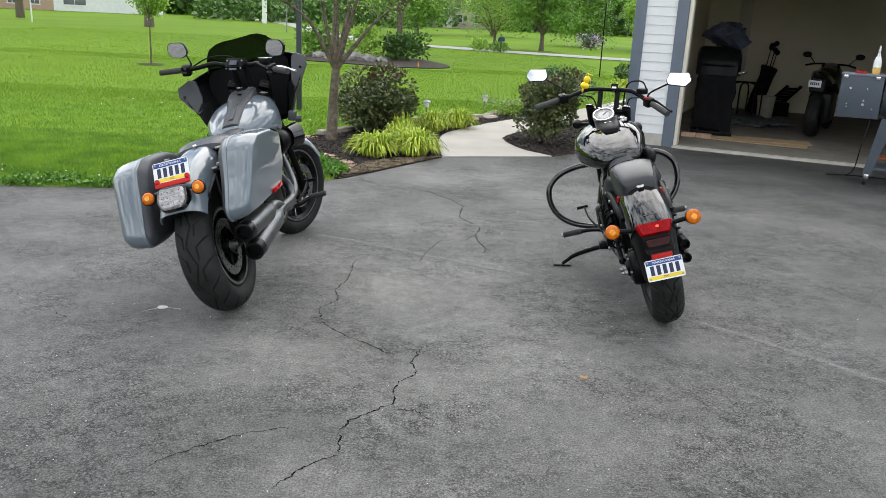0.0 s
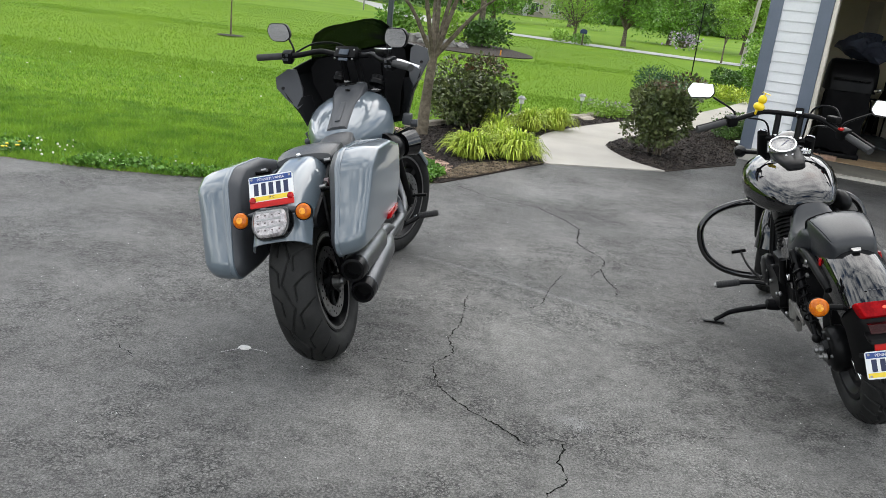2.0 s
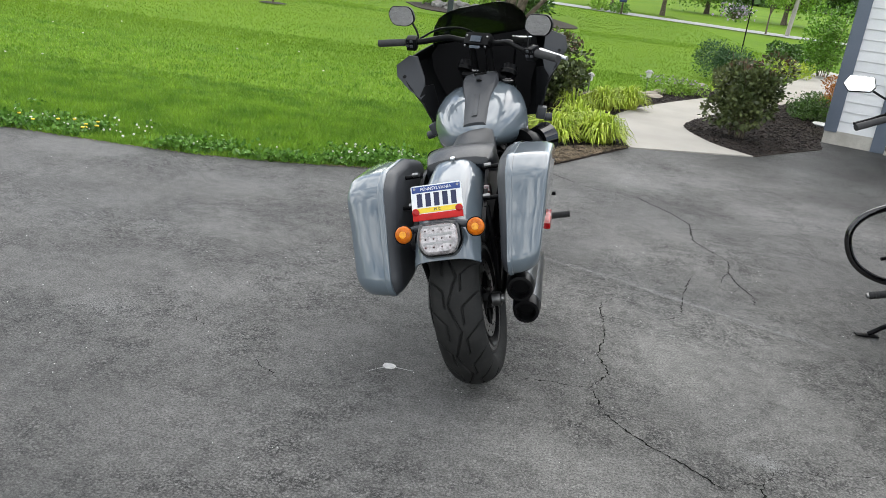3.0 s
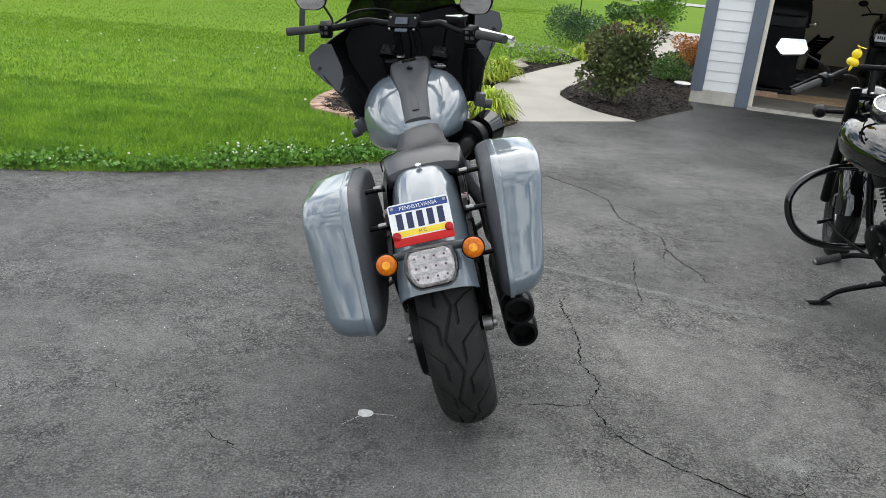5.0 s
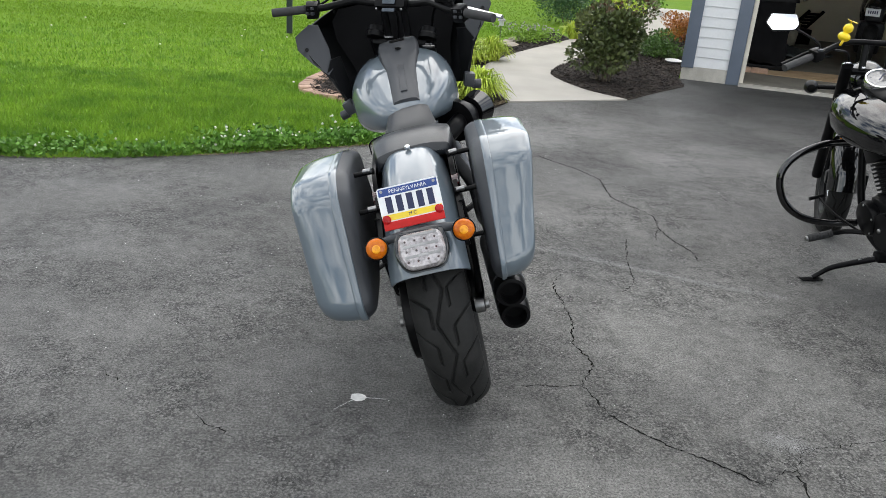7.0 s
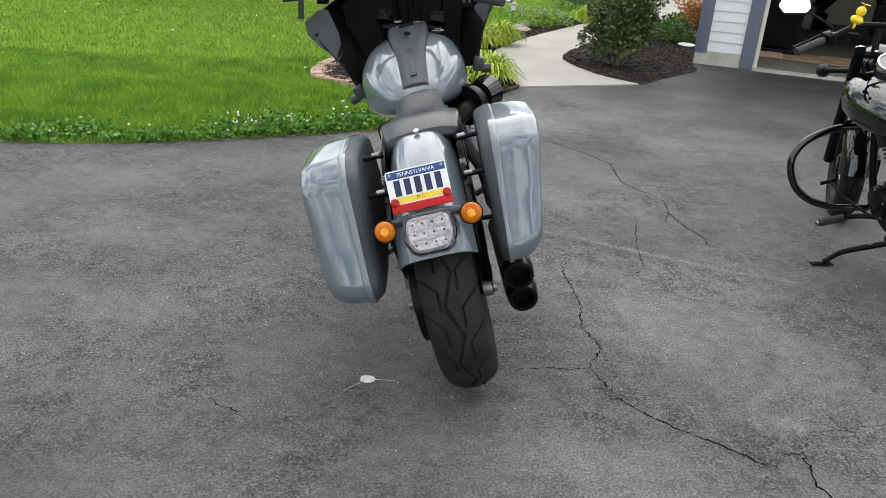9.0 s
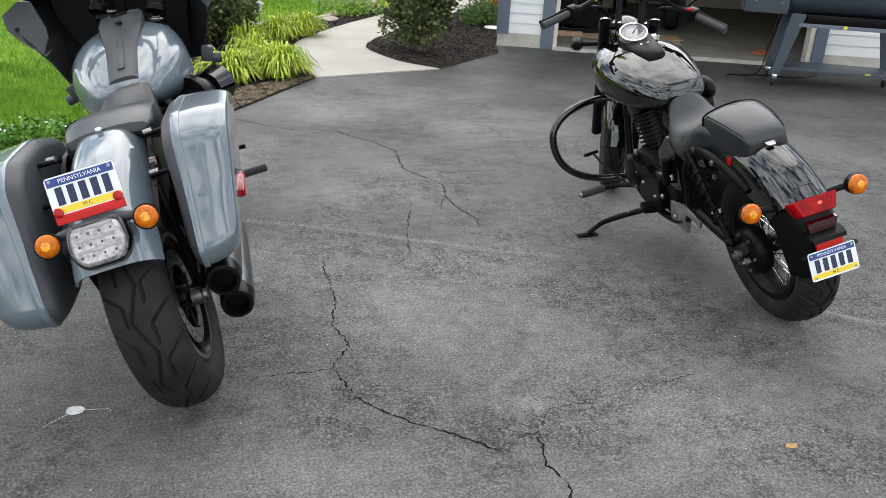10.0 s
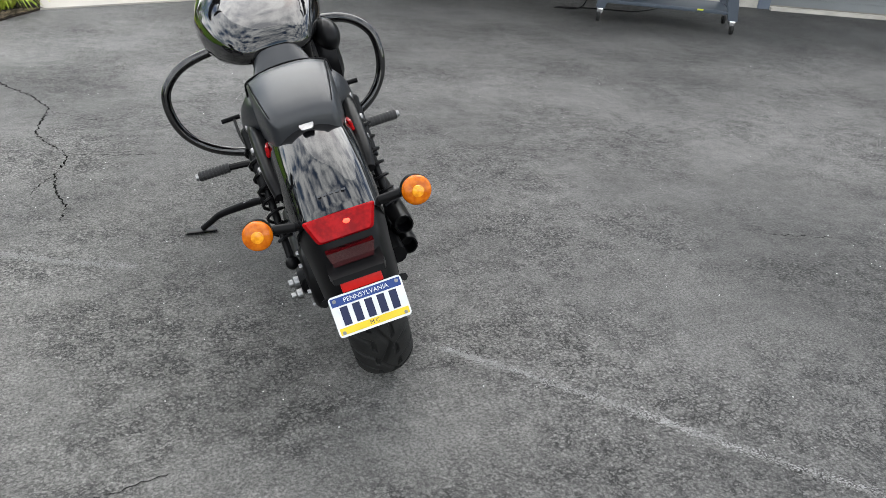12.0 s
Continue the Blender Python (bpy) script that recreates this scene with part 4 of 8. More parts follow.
# fork, bars and controls, turned to the side
fork = new("fork_and_bars")
fork.parent, fork.matrix_basis = bike, TURN_A @ Matrix.Translation((0, 0, -0.022))
tagged(fork, "black fork, handlebar and controls turned to one side")
for s in (-1, 1):
    bm = bmesh.new()
    top, low = Vector((s * 0.12, 1.275, 1.06)), Vector((s * 0.10, 1.62, 0.34))
    d = (low - top)
    cyl(bm, top, top + d * 0.50, 0.029, n=20)
    cyl(bm, top + d * 0.50, low, 0.022, n=16)
    cyl(bm, top + d * 0.88, low, 0.032, n=16)
    part("fork_leg", bm, M_BLACK_SATIN, fork)
    bm = bmesh.new()
    lathe(bm, [(0, 0), (0.040, 0), (0.043, 0.018), (0.036, 0.026), (0.036, 0.046), (0.028, 0.050), (0.025, 0.038), (0, 0.038)], Matrix.Translation(top + Vector((0, -0.005, 0.0))) @ Matrix.Rotation(radians(-90), 4, "Y") @ Matrix.Rotation(RAKE, 4, "Z"), 24)
    part("fork_cap", bm, M_BLACK_SATIN, fork, "black fork cap")
    bm = bmesh.new()
    cyl(bm, (s * 0.045, 1.245, 1.065), (s * 0.045, 1.20, 1.20), 0.016, n=16)
    part("riser", bm, M_BLACK_SATIN, fork)
    bm = bmesh.new()
    lathe(bm, [(0.012, 0), (0.024, 0), (0.024, 0.008), (0.012, 0.010)], Matrix.Translation((s * 0.045, 1.243, 1.068)) @ Matrix.Rotation(radians(-90), 4, "Y"), 20)
    part("riser_ring", bm, M_CHROME, fork)
    bm = bmesh.new()
    tube(bm, [(s * 0.352, 1.085, 1.198), (s * 0.48, 1.035, 1.188)], [0.0175, 0.0175], 16)
    part("grip", bm, M_GRIP, fork, "black rubber grip")
    bm = bmesh.new()
    box(bm, (s * 0.325, 1.10, 1.195), (0.052, 0.05, 0.062), rot=(20, 0, -s * 20), bev=0.008)
    sw = part("switch_housing", bm, M_BLACK_SATIN, fork, "black switch housing")
    for k in range(4):
        bm = bmesh.new()
        box(bm, (s * (0.313 + 0.022 * (k % 2)), 1.072, 1.205 - 0.022 * (k // 2)), (0.014, 0.01, 0.012), bev=0.002)
        part("button", bm, M_CHARCOAL, sw)
    bm = bmesh.new()
    tube(bm, [(s * 0.30, 1.14, 1.20), (s * 0.34, 1.155, 1.205), (s * 0.42, 1.125, 1.195), (s * 0.50, 1.085, 1.185)], [0.009, 0.008, 0.007, 0.009], 8)
    part("lever", bm, M_CHROME if s > 0 else M_BLACK_SATIN, fork, "bright brake lever" if s > 0 else "black clutch lever")
    bm = bmesh.new()
    mx = 0.0 if s < 0 else -0.085
    tube(bm, [(s * 0.305, 1.12, 1.19), (s * (0.315 + mx * 0.4), 1.135, 1.235), (s * (0.36 + mx), 1.15, 1.29)], 0.0055, 8)
    mir = part("mirror", bm, M_BLACK_SATIN, fork, "oval mirror on a thin black stem")
    MM = Matrix.Translation((s * (0.412 + mx), 1.140, 1.315)) @ Matrix.Rotation(radians(95), 4, "X") @ Matrix.Rotation(radians(-s * 6), 4, "Y")
    oval = rounded([(-0.075, -0.022), (-0.035, -0.050), (0.055, -0.047), (0.080, 0.01), (0.055, 0.048), (-0.055, 0.048)], 0.035)
    bm = bmesh.new()
    skin(bm, [[MM @ Vector((p.x * k * s, p.y * k, z)) for p in oval] for k, z in ((0.7, -0.026), (0.95, -0.016), (1.0, 0.0), (0.97, 0.003))])
    part("mirror_shell", bm, M_BLACK_SATIN, mir)
    bm = bmesh.new()
    prism(bm, [(p.x * 0.92 * s, p.y * 0.92) for p in oval], MM @ Matrix.Translation((0, 0, 0.0035)), 0.001)
    part("mirror_glass", bm, M_MIRROR, mir, "mirror glass")
bm = bmesh.new()
tube(bm, [(-0.345, 1.09, 1.198), (-0.27, 1.115, 1.205), (-0.17, 1.17, 1.225), (-0.09, 1.195, 1.215), (0.09, 1.195, 1.215), (0.17, 1.17, 1.225), (0.27, 1.115, 1.205), (0.345, 1.09, 1.198)], 0.0145, 12)
part("handlebar", bm, M_BLACK_SATIN, fork, "black handlebar")
bm = bmesh.new()
box(bm, (0, 1.185, 1.222), (0.135, 0.05, 0.062), rot=(-30, 0, 0), bev=0.010)
g = part("gauge_box", bm, M_BLACK_SATIN, fork, "small black instrument box")
for z, hh, mt in ((1.232, 0.03, M_LCD), (1.195, 0.014, M_LCD)):
    bm = bmesh.new()
    box(bm, (0, 1.157 - (1.222 - z) * 0.3 - 0.006, z), (0.055, 0.006, hh), rot=(-30, 0, 0), bev=0.001)
    part("display", bm, mt, g, "grey display")
for sx in (-1, 1):
    for sz in (-1, 1):
        bm = bmesh.new()
        ball(bm, (sx * 0.055, 1.158 + sz * 0.010, 1.22 + sz * 0.022), 0.006, u=10, v=6)
        part("bolt", bm, M_STEEL, g)
bm = bmesh.new()
box(bm, (0.245, 1.15, 1.243), (0.075, 0.05, 0.028), rot=(0, 0, -20), bev=0.008)
res = part("brake_reservoir", bm, M_BLACK_SATIN, fork, "brake fluid reservoir with bright lid")
bm = bmesh.new()
box(bm, (0.245, 1.15, 1.259), (0.078, 0.053, 0.006), rot=(0, 0, -20), bev=0.002)
part("reservoir_lid", bm, M_CHROME, res)
bm = bmesh.new()
box(bm, (0, 1.270, 1.035), (0.25, 0.065, 0.026), rot=(-29, 0, 0), bev=0.012)
part("top_clamp", bm, M_BLACK_SATIN, fork)
bm = bmesh.new()
tube(bm, [(-0.30, 1.13, 1.215), (-0.22, 1.20, 1.262), (-0.10, 1.27, 1.255), (-0.04, 1.33, 1.16), (-0.05, 1.36, 1.0)], 0.005, 8)
part("cable", bm, M_BLACK_SATIN, fork)
bm = bmesh.new()
tube(bm, [(0.26, 1.17, 1.23), (0.17, 1.25, 1.20), (0.12, 1.33, 1.08), (0.11, 1.36, 0.95)], 0.0055, 8)
part("cable", bm, M_BLACK_SATIN, fork)
bm = bmesh.new()
fender_skin(bm, [(1.615 + 0.36 * math.cos(radians(a)), 0.338 + 0.36 * math.sin(radians(a))) for a in (35, 60, 85, 110, 135, 155)], (0.072, 0.072), (0.05, 0.05), n=12)
part("front_fender", bm, M_GREY_PAINT, fork, "grey front fender")
for s in (-1, 1):
    bm = bmesh.new()
    box(bm, (s * 0.088, 1.50, 0.37), (0.04, 0.07, 0.12), rot=(20, 0, 0), bev=0.012)
    part("brake_caliper", bm, M_BLACK_SATIN, fork)

# fairing and screen
fair_rows = [(0.800, 0.262, 1.175, 1.33), (0.86, 0.282, 1.185, 1.42), (0.94, 0.315, 1.20, 1.50), (1.02, 0.368, 1.225, 1.56), (1.09, 0.410, 1.245, 1.59), (1.135, 0.418, 1.262, 1.59), (1.165, 0.372, 1.315, 1.57), (1.19, 0.315, 1.365, 1.55), (1.21, 0.258, 1.41, 1.53)]


def fair_row(z, hw, y_edge, y_front, inset=0.0, n=20):
    out = []
    for j in range(n + 1):
        t = -1 + 2 * j / n
        x = (hw - inset) * math.sin(t * math.pi / 2)
        y = y_edge + (y_front - inset - y_edge) * (max(0, math.cos(t * math.pi / 2)) ** 0.8)
        out.append(Vector((x, y, z)))
    return out


bm = bmesh.new()
rings = []
for z, hw, ye, yf in fair_rows:
    rings.append(fair_row(z, hw, ye, yf) + fair_row(z, hw, ye, yf, 0.010)[::-1])
skin(bm, rings)
fairing = part("fairing", bm, M_FAIRING, bike, "charcoal fork fairing with flared corners")
for s in (-1, 1):
    bm = bmesh.new()
    poly = [(0.318, 1.196, 0.965), (0.375, 1.222, 1.02), (0.425, 1.24, 1.09), (0.423, 1.255, 1.145), (0.36, 1.30, 1.178), (0.325, 1.325, 1.165), (0.300, 1.29, 1.06), (0.300, 1.23, 0.98)]
    skin(bm, [[Vector((s * x, y + o, z)) for x, y, z in poly] for o in (0.0, 0.014)])
    w = part("fairing_wing", bm, M_CHARCOAL, fairing, "satin charcoal corner of the fairing")
    bm = bmesh.new()
    poly = [(0.262, 1.172, 0.80), (0.30, 1.187, 0.93), (0.325, 1.198, 0.972), (0.300, 1.24, 1.02), (0.262, 1.29, 1.02), (0.245, 1.26, 0.90), (0.235, 1.22, 0.82)]
    skin(bm, [[Vector((s * x, y + o, z)) for x, y, z in poly] for o in (0.002, 0.016)])
    part("lower_wing", bm, M_FAIRING, fairing, "black lower wing of the fairing")
    for p in ((0.385, 1.228, 1.085), (0.262, 1.178, 0.835)):
        bm = bmesh.new()
        cyl(bm, (s * p[0], p[1] - 0.004, p[2]), (s * p[0], p[1] + 0.006, p[2]), 0.008, n=12)
        part("bolt", bm, M_BLACK_GLOSS, w)
    bm = bmesh.new()
    box(bm, (s * 0.265, 1.175, 0.815), (0.045, 0.06, 0.06), rot=(0, s * 18, 0), bev=0.010)
    cyl(bm, (s * 0.275, 1.185, 0.790), (s * 0.31, 1.19, 0.782), 0.020, n=16)
    part("fairing_mount", bm, M_CHARCOAL, fairing, "charcoal fairing mount")
bm = bmesh.new()
inner = [(0.83, 0.20, 1.30), (0.95, 0.22, 1.36), (1.08, 0.27, 1.40), (1.16, 0.27, 1.42), (1.20, 0.235, 1.44)]
skin(bm, [[Vector((-hw, y, z)), Vector((hw, y, z)), Vector((hw, y + 0.012, z)), Vector((-hw, y + 0.012, z))] for z, hw, y in inner])
part("inner_fairing", bm, M_FLAT_BLACK, fairing, "black inner panel")
bm = bmesh.new()
shield = [(1.19, 0.255, 1.41, 1.52), (1.24, 0.245, 1.40, 1.50), (1.29, 0.225, 1.385, 1.475), (1.33, 0.190, 1.37, 1.45), (1.352, 0.14, 1.375, 1.435), (1.358, 0.09, 1.385, 1.43)]
rings = []
for z, hw, ye, yf in shield:
    rings.append(fair_row(z, hw, ye, yf) + fair_row(z, hw, ye, yf, 0.005)[::-1])
skin(bm, rings)
part("windscreen", bm, M_SMOKE, bike, "dark smoked windscreen")

# engine and frame
bm = bmesh.new()
box(bm, (0, 0.80, 0.40), (0.26, 0.36, 0.24), bev=0.04)
box(bm, (0, 0.55, 0.42), (0.22, 0.25, 0.22), bev=0.04)
part("crankcase", bm, M_ENGINE, bike, "black engine cases")
pipe_fins(bike, "rear_cylinder", (0.01, 0.72, 0.50), (0, -0.38, 1), 0.088, 0.21, 10, M_ENGINE)
pipe_fins(bike, "front_cylinder", (0.01, 0.90, 0.50), (0, 0.38, 1), 0.088, 0.21, 10, M_ENGINE)
for nm, c in (("rear_rocker_box", (0.01, 0.635, 0.725)), ("front_rocker_box", (0.01, 0.985, 0.725))):
    bm = bmesh.new()
    box(bm, c, (0.15, 0.17, 0.06), rot=(20 if c[1] < 0.8 else -20, 0, 0), bev=0.018)
    part(nm, bm, M_BLACK_SATIN, bike)
bm = bmesh.new()
lathe(bm, [(0, 0), (0.085, 0), (0.085, 0.03), (0.055, 0.09), (0.05, 0.10), (0, 0.10)], Matrix.Translation((0.17, 0.95, 0.70)) @ Matrix.Rotation(radians(55), 4, "Z"), 28)
tube(bm, [(0.10, 0.86, 0.66), (0.16, 0.90, 0.69), (0.21, 1.0, 0.705)], 0.036, 14)
ac = part("air_cleaner", bm, M_BLACK_SATIN, bike, "forward-facing black air cleaner")
bm = bmesh.new()
lathe(bm, [(0.03, 0.0), (0.062, 0.0), (0.068, 0.04), (0.074, 0.075), (0.066, 0.078), (0.05, 0.03)], Matrix.Translation((0.235, 1.035, 0.705)) @ Matrix.Rotation(radians(55), 4, "Z"), 28, closed=True)
part("intake_ring", bm, M_BLACK_GLOSS, ac, "gloss black intake ring")
for i, (ex, ey, ez, fy) in enumerate(((0.219, -0.096, 0.391, 0.32), (0.219, -0.036, 0.279, 0.42))):
    bm = bmesh.new()
    a, b = Vector((ex, ey, ez)), Vector((0.205, fy + 0.12, 0.345 + 0.05 * (1 - i)))
    d = (b - a).normalized()
    m = Matrix.Translation(a) @ d.to_track_quat("X", "Z").to_matrix().to_4x4()
    L = (b - a).length
    lathe(bm, [(0.034, 0.05), (0.036, 0.0), (0.046, 0.002), (0.050, 0.02), (0.050, 0.055)], m, 30)
    tip = part("exhaust_tip", bm, M_BLACK_SATIN, bike, "hollow black exhaust tip")
    bm = bmesh.new()
    lathe(bm, [(0.048, 0.055), (0.052, 0.058), (0.052, L * 0.80), (0.046, L * 0.86), (0.030, L)], m, 30)
    part("muffler", bm, M_PIPE, bike, "satin dark grey muffler")
    bm = bmesh.new()
    tube(bm, [b - d * 0.01, b + d * 0.1, (0.19, 0.80 + 0.1 * i, 0.33 + 0.03 * i), (0.18, 0.95 + 0.1 * i, 0.42), (0.12, 0.80 + 0.36 * i, 0.62)], 0.026, 14)
    part("header_pipe", bm, M_PIPE, bike, "dark exhaust header")
    bm = bmesh.new()
    lathe(bm, [(0.0, 0.10), (0.034, 0.10), (0.034, 0.104), (0, 0.104)], m, 20)
    part("baffle", bm, M_CRACK, tip)
for s in (-1, 1):
    bm = bmesh.new()
    tube(bm, [(s * 0.105, 0.0, 0.329), (s * 0.115, 0.12, 0.33), (s * 0.11, 0.30, 0.40), (s * 0.10, 0.45, 0.45)], 0.024, 12)
    part("swingarm", bm, M_BLACK_SATIN, bike)
    bm = bmesh.new()
    lathe(bm, [(0, 0), (0.026, 0), (0.026, 0.03), (0.016, 0.034), (0.016, 0.045), (0, 0.045)], Matrix.Translation((s * 0.10, 0, 0.329)) @ Matrix.Rotation(0 if s > 0 else math.pi, 4, "Z"), 20)
    part("axle_nut", bm, M_STEEL, bike)
    bm = bmesh.new()
    tube(bm, [(s * 0.09, 0.42, 0.42), (s * 0.10, 0.62, 0.27), (s * 0.10, 0.95, 0.25), (s * 0.08, 1.12, 0.42), (s * 0.045, 1.22, 0.80), (0, 1.26, 0.95)], 0.017, 10)
    part("frame_rail", bm, M_BLACK_SATIN, bike)
    bm = bmesh.new()
    tube(bm, [(s * 0.09, 0.42, 0.45), (s * 0.10, 0.44, 0.62), (s * 0.075, 0.62, 0.76), (s * 0.03, 1.1, 0.86)], 0.016, 10)
    part("frame_rail", bm, M_BLACK_SATIN, bike)
bm = bmesh.new()
lathe(bm, [(0.03, -0.088), (0.135, -0.088), (0.140, -0.092), (0.140, -0.118), (0.135, -0.122), (0.03, -0.122)], Matrix.Translation((0, 0.052, 0.318)), 60, closed=True)
pul = part("belt_pulley", bm, M_BLACK_SATIN, bike, "black toothed drive pulley")
for i in range(40):
    a = 2 * math.pi * i / 40
    bm = bmesh.new()
    ball(bm, (-0.1225, 0.052 + 0.128 * math.cos(a), 0.318 + 0.128 * math.sin(a)), 0.0032, u=6, v=4)
    part("rivet", bm, M_STEEL, pul)
bm = bmesh.new()
for z in (0.188, 0.47):
    tube(bm, [(-0.105, 0.0, z), (-0.105, 0.62, 0.33 + (z - 0.329) * 0.5)], 0.008, 8)
box(bm, (-0.105, 0.25, 0.478), (0.05, 0.5, 0.012), rot=(-8, 0, 0), bev=0.004)
part("drive_belt", bm, M_RUBBER, bike, "black drive belt with guard")
bm = bmesh.new()
box(bm, (-0.13, 0.05, 0.46), (0.02, 0.035, 0.16), bev=0.004)
box(bm, (-0.128, 0.03, 0.40), (0.03, 0.02, 0.05), bev=0.004)
part("bracket", bm, M_STEEL, bike)
bm = bmesh.new()
prism(bm, [tuple(p) for p in rounded([(0.45, 0.30), (1.02, 0.30), (1.06, 0.42), (0.98, 0.52), (0.55, 0.50), (0.43, 0.42)], 0.08)], Matrix.Translation((-0.20, 0, 0)) @ Matrix(((0, 0, 1, 0), (1, 0, 0, 0), (0, 1, 0, 0), (0, 0, 0, 1))), 0.08)
part("primary_cover", bm, M_BLACK_SATIN, bike)
for s in (-1, 1):
    bm = bmesh.new()
    prism(bm, [tuple(p) for p in rounded([(0.45, 0.56), (0.62, 0.56), (0.66, 0.70), (0.50, 0.74), (0.43, 0.66)], 0.03)], Matrix.Translation((s * 0.125 - 0.01, 0, 0)) @ Matrix(((0, 0, 1, 0), (1, 0, 0, 0), (0, 1, 0, 0), (0, 0, 0, 1))), 0.02)
    part("side_cover", bm, M_BLACK_SATIN, bike)
for s in (-1, 1):
    bm = bmesh.new()
    tube(bm, [(s * 0.13, 1.08, 0.27), (s * 0.20, 1.13, 0.285), (s * 0.235, 1.15, 0.30)], 0.014, 8)
    pg = part("footpeg", bm, M_BLACK_SATIN, bike, "black ribbed footpeg")
    bm = bmesh.new()
    prof = [(0, 0)]
    for i in range(9):
        prof += [(0.017, i * 0.0115), (0.017, i * 0.0115 + 0.008), (0.0145, i * 0.0115 + 0.0085), (0.0145, i * 0.0115 + 0.0112)]
    prof += [(0, 0.105)]
    lathe(bm, prof, Matrix.Translation((s * 0.232, 1.15, 0.30)) @ Matrix.Rotation(0 if s > 0 else math.pi, 4, "Z"), 16)
    part("peg_rubber", bm, M_GRIP, pg)
    bm = bmesh.new()
    tube(bm, [(s * 0.17, 1.06, 0.30), (s * 0.20, 1.16, 0.34), (s * 0.21, 1.26, 0.385)], 0.007, 8)
    cyl(bm, (s * 0.19, 1.265, 0.39), (s * 0.27, 1.26, 0.385), 0.010, n=10)
    part("foot_pedal", bm, M_BLACK_SATIN, bike)
    bm = bmesh.new()
    ball(bm, (s * 0.215, 1.145, 0.296), 0.013, u=10, v=6)
    part("peg_bolt", bm, M_CHROME, bike)
bm = bmesh.new()
tube(bm, [(-0.12, 0.98, 0.27), (-0.22, 0.99, 0.17), (-0.335, 1.0, 0.108)], 0.011, 8)
ball(bm, (-0.343, 1.0, 0.106), (0.03, 0.02, 0.008), rot=(0, -17, 0))
part("side_stand", bm, M_BLACK_SATIN, bike, "black side stand")
bm = bmesh.new()
box(bm, (0.0, 1.18, 0.55), (0.16, 0.05, 0.30), rot=(-20, 0, 0), bev=0.01)
part("oil_cooler", bm, M_ENGINE, bike)
for s in (-1, 1):
    for a, b in (((s * 0.125, 0.14, 0.80), (s * 0.15, 0.145, 0.80)), ((s * 0.125, 0.02, 0.715), (s * 0.15, 0.02, 0.715))):
        bm = bmesh.new()
        cyl(bm, a, b, 0.008, n=10)
        part("docking_stud", bm, M_STEEL, bike, "bright bag docking stud")

# ---- black cruiser motorcycle ----
BIKE_B = Matrix.Translation((1.19, 4.10, 0.004)) @ Matrix.Rotation(radians(-2.7), 4, "Z") @ Matrix.Rotation(radians(-17), 4, "Y")
YZ = Matrix(((0, 0, 1, 0), (1, 0, 0, 0), (0, 1, 0, 0), (0, 0, 0, 1)))
cruiser = thing("cruiser_motorcycle", "black cruiser motorcycle with engine guard leaning on its stand", "motorcycle", m=BIKE_B)
wheel(cruiser, "rear_wheel", pose(0.004, 0.07, 0.318), 0.318, 0.160, 0.062, 36, True, 0.15, 0.075, nu=720, half=0.0075)
HEAD_B, RAKE_B = Vector((0, 1.25, 0.90)), radians(33)
AX_B = Vector((0, -math.sin(RAKE_B), math.cos(RAKE_B)))
TURN_B = Matrix.Translation(HEAD_B) @ Matrix.Rotation(radians(-25), 4, AX_B) @ Matrix.Translation(-HEAD_B)
wheel(cruiser, "front_wheel", TURN_B @ Matrix.Translation((0, 1.70, 0.322)), 0.322, 0.122, 0.054, 36, True, 0.2, 0.14, disc=(0.062, 0.148), nu=240)

# rear fender, lamp and plate
bm = bmesh.new()
fender_skin(bm, [(0.46, 0.735), (0.34, 0.752), (0.20, 0.752), (0.08, 0.733), (-0.03, 0.693), (-0.10, 0.652), (-0.145, 0.619), (-0.166, 0.601)], (0.126, 0.112), (0.17, 0.11), n=20, full=True)
part("rear_fender", bm, M_BLACK_GLOSS, cruiser, "gloss black rear fender")
bm = bmesh.new()
fender_skin(bm, [(-0.160, 0.598), (-0.206, 0.535), (-0.230, 0.46), (-0.246, 0.39), (-0.254, 0.33)], (0.112, 0.092), (0.12, 0.09), n=12)
part("fender_tail", bm, M_BLACK_SATIN, cruiser, "matt black fender tail")
LT = Matrix.Translation((0, -0.188, 0.577)) @ Matrix.Rotation(radians(60), 4, "X")
bm = bmesh.new()
o = rounded([(-0.068, -0.030), (0.068, -0.030), (0.090, 0.030), (-0.090, 0.030)], 0.010)
skin(bm, [[LT @ Vector((p.x * k, p.y * k, z)) for p in o] for k, z in ((1.0, -0.030), (1.0, 0.004), (0.97, 0.012), (0.90, 0.018))])
lamp = part("tail_lamp", bm, M_TAIL, cruiser, "red tail lamp, lit")
bm = bmesh.new()
ball(bm, LT @ Vector((0.012, 0.004, 0.0125)), (0.012, 0.008, 0.008))
part("bulb", bm, M_REDLED, lamp, "glowing bulb")
bm = bmesh.new()
o2 = [(-0.058, 0.022), (0.058, 0.022), (0.048, -0.020), (-0.048, -0.020)]
skin(bm, [[Vector((x, -0.210 - y0, 0.516 + z * 0.9)) for x, z in o2] for y0 in (0.0, 0.022)])
part("lower_lens", bm, M_DARKRED, cruiser, "dark red lower lens")
bm = bmesh.new()
skin(bm, [[Vector((x * w, y, z)) for x in (-1, 1)] + [Vector((x * w, y - 0.004, z - 0.014)) for x in (1, -1)] for w, y, z in ((0.066, -0.205, 0.500), (0.068, -0.245, 0.494), (0.062, -0.268, 0.489))])
part("lens_shelf", bm, M_BLACK_SATIN, cruiser)
bm = bmesh.new()
box(bm, (0.0, -0.262, 0.462), (0.100, 0.012, 0.030), rot=(-12, 0, 0), bev=0.003)
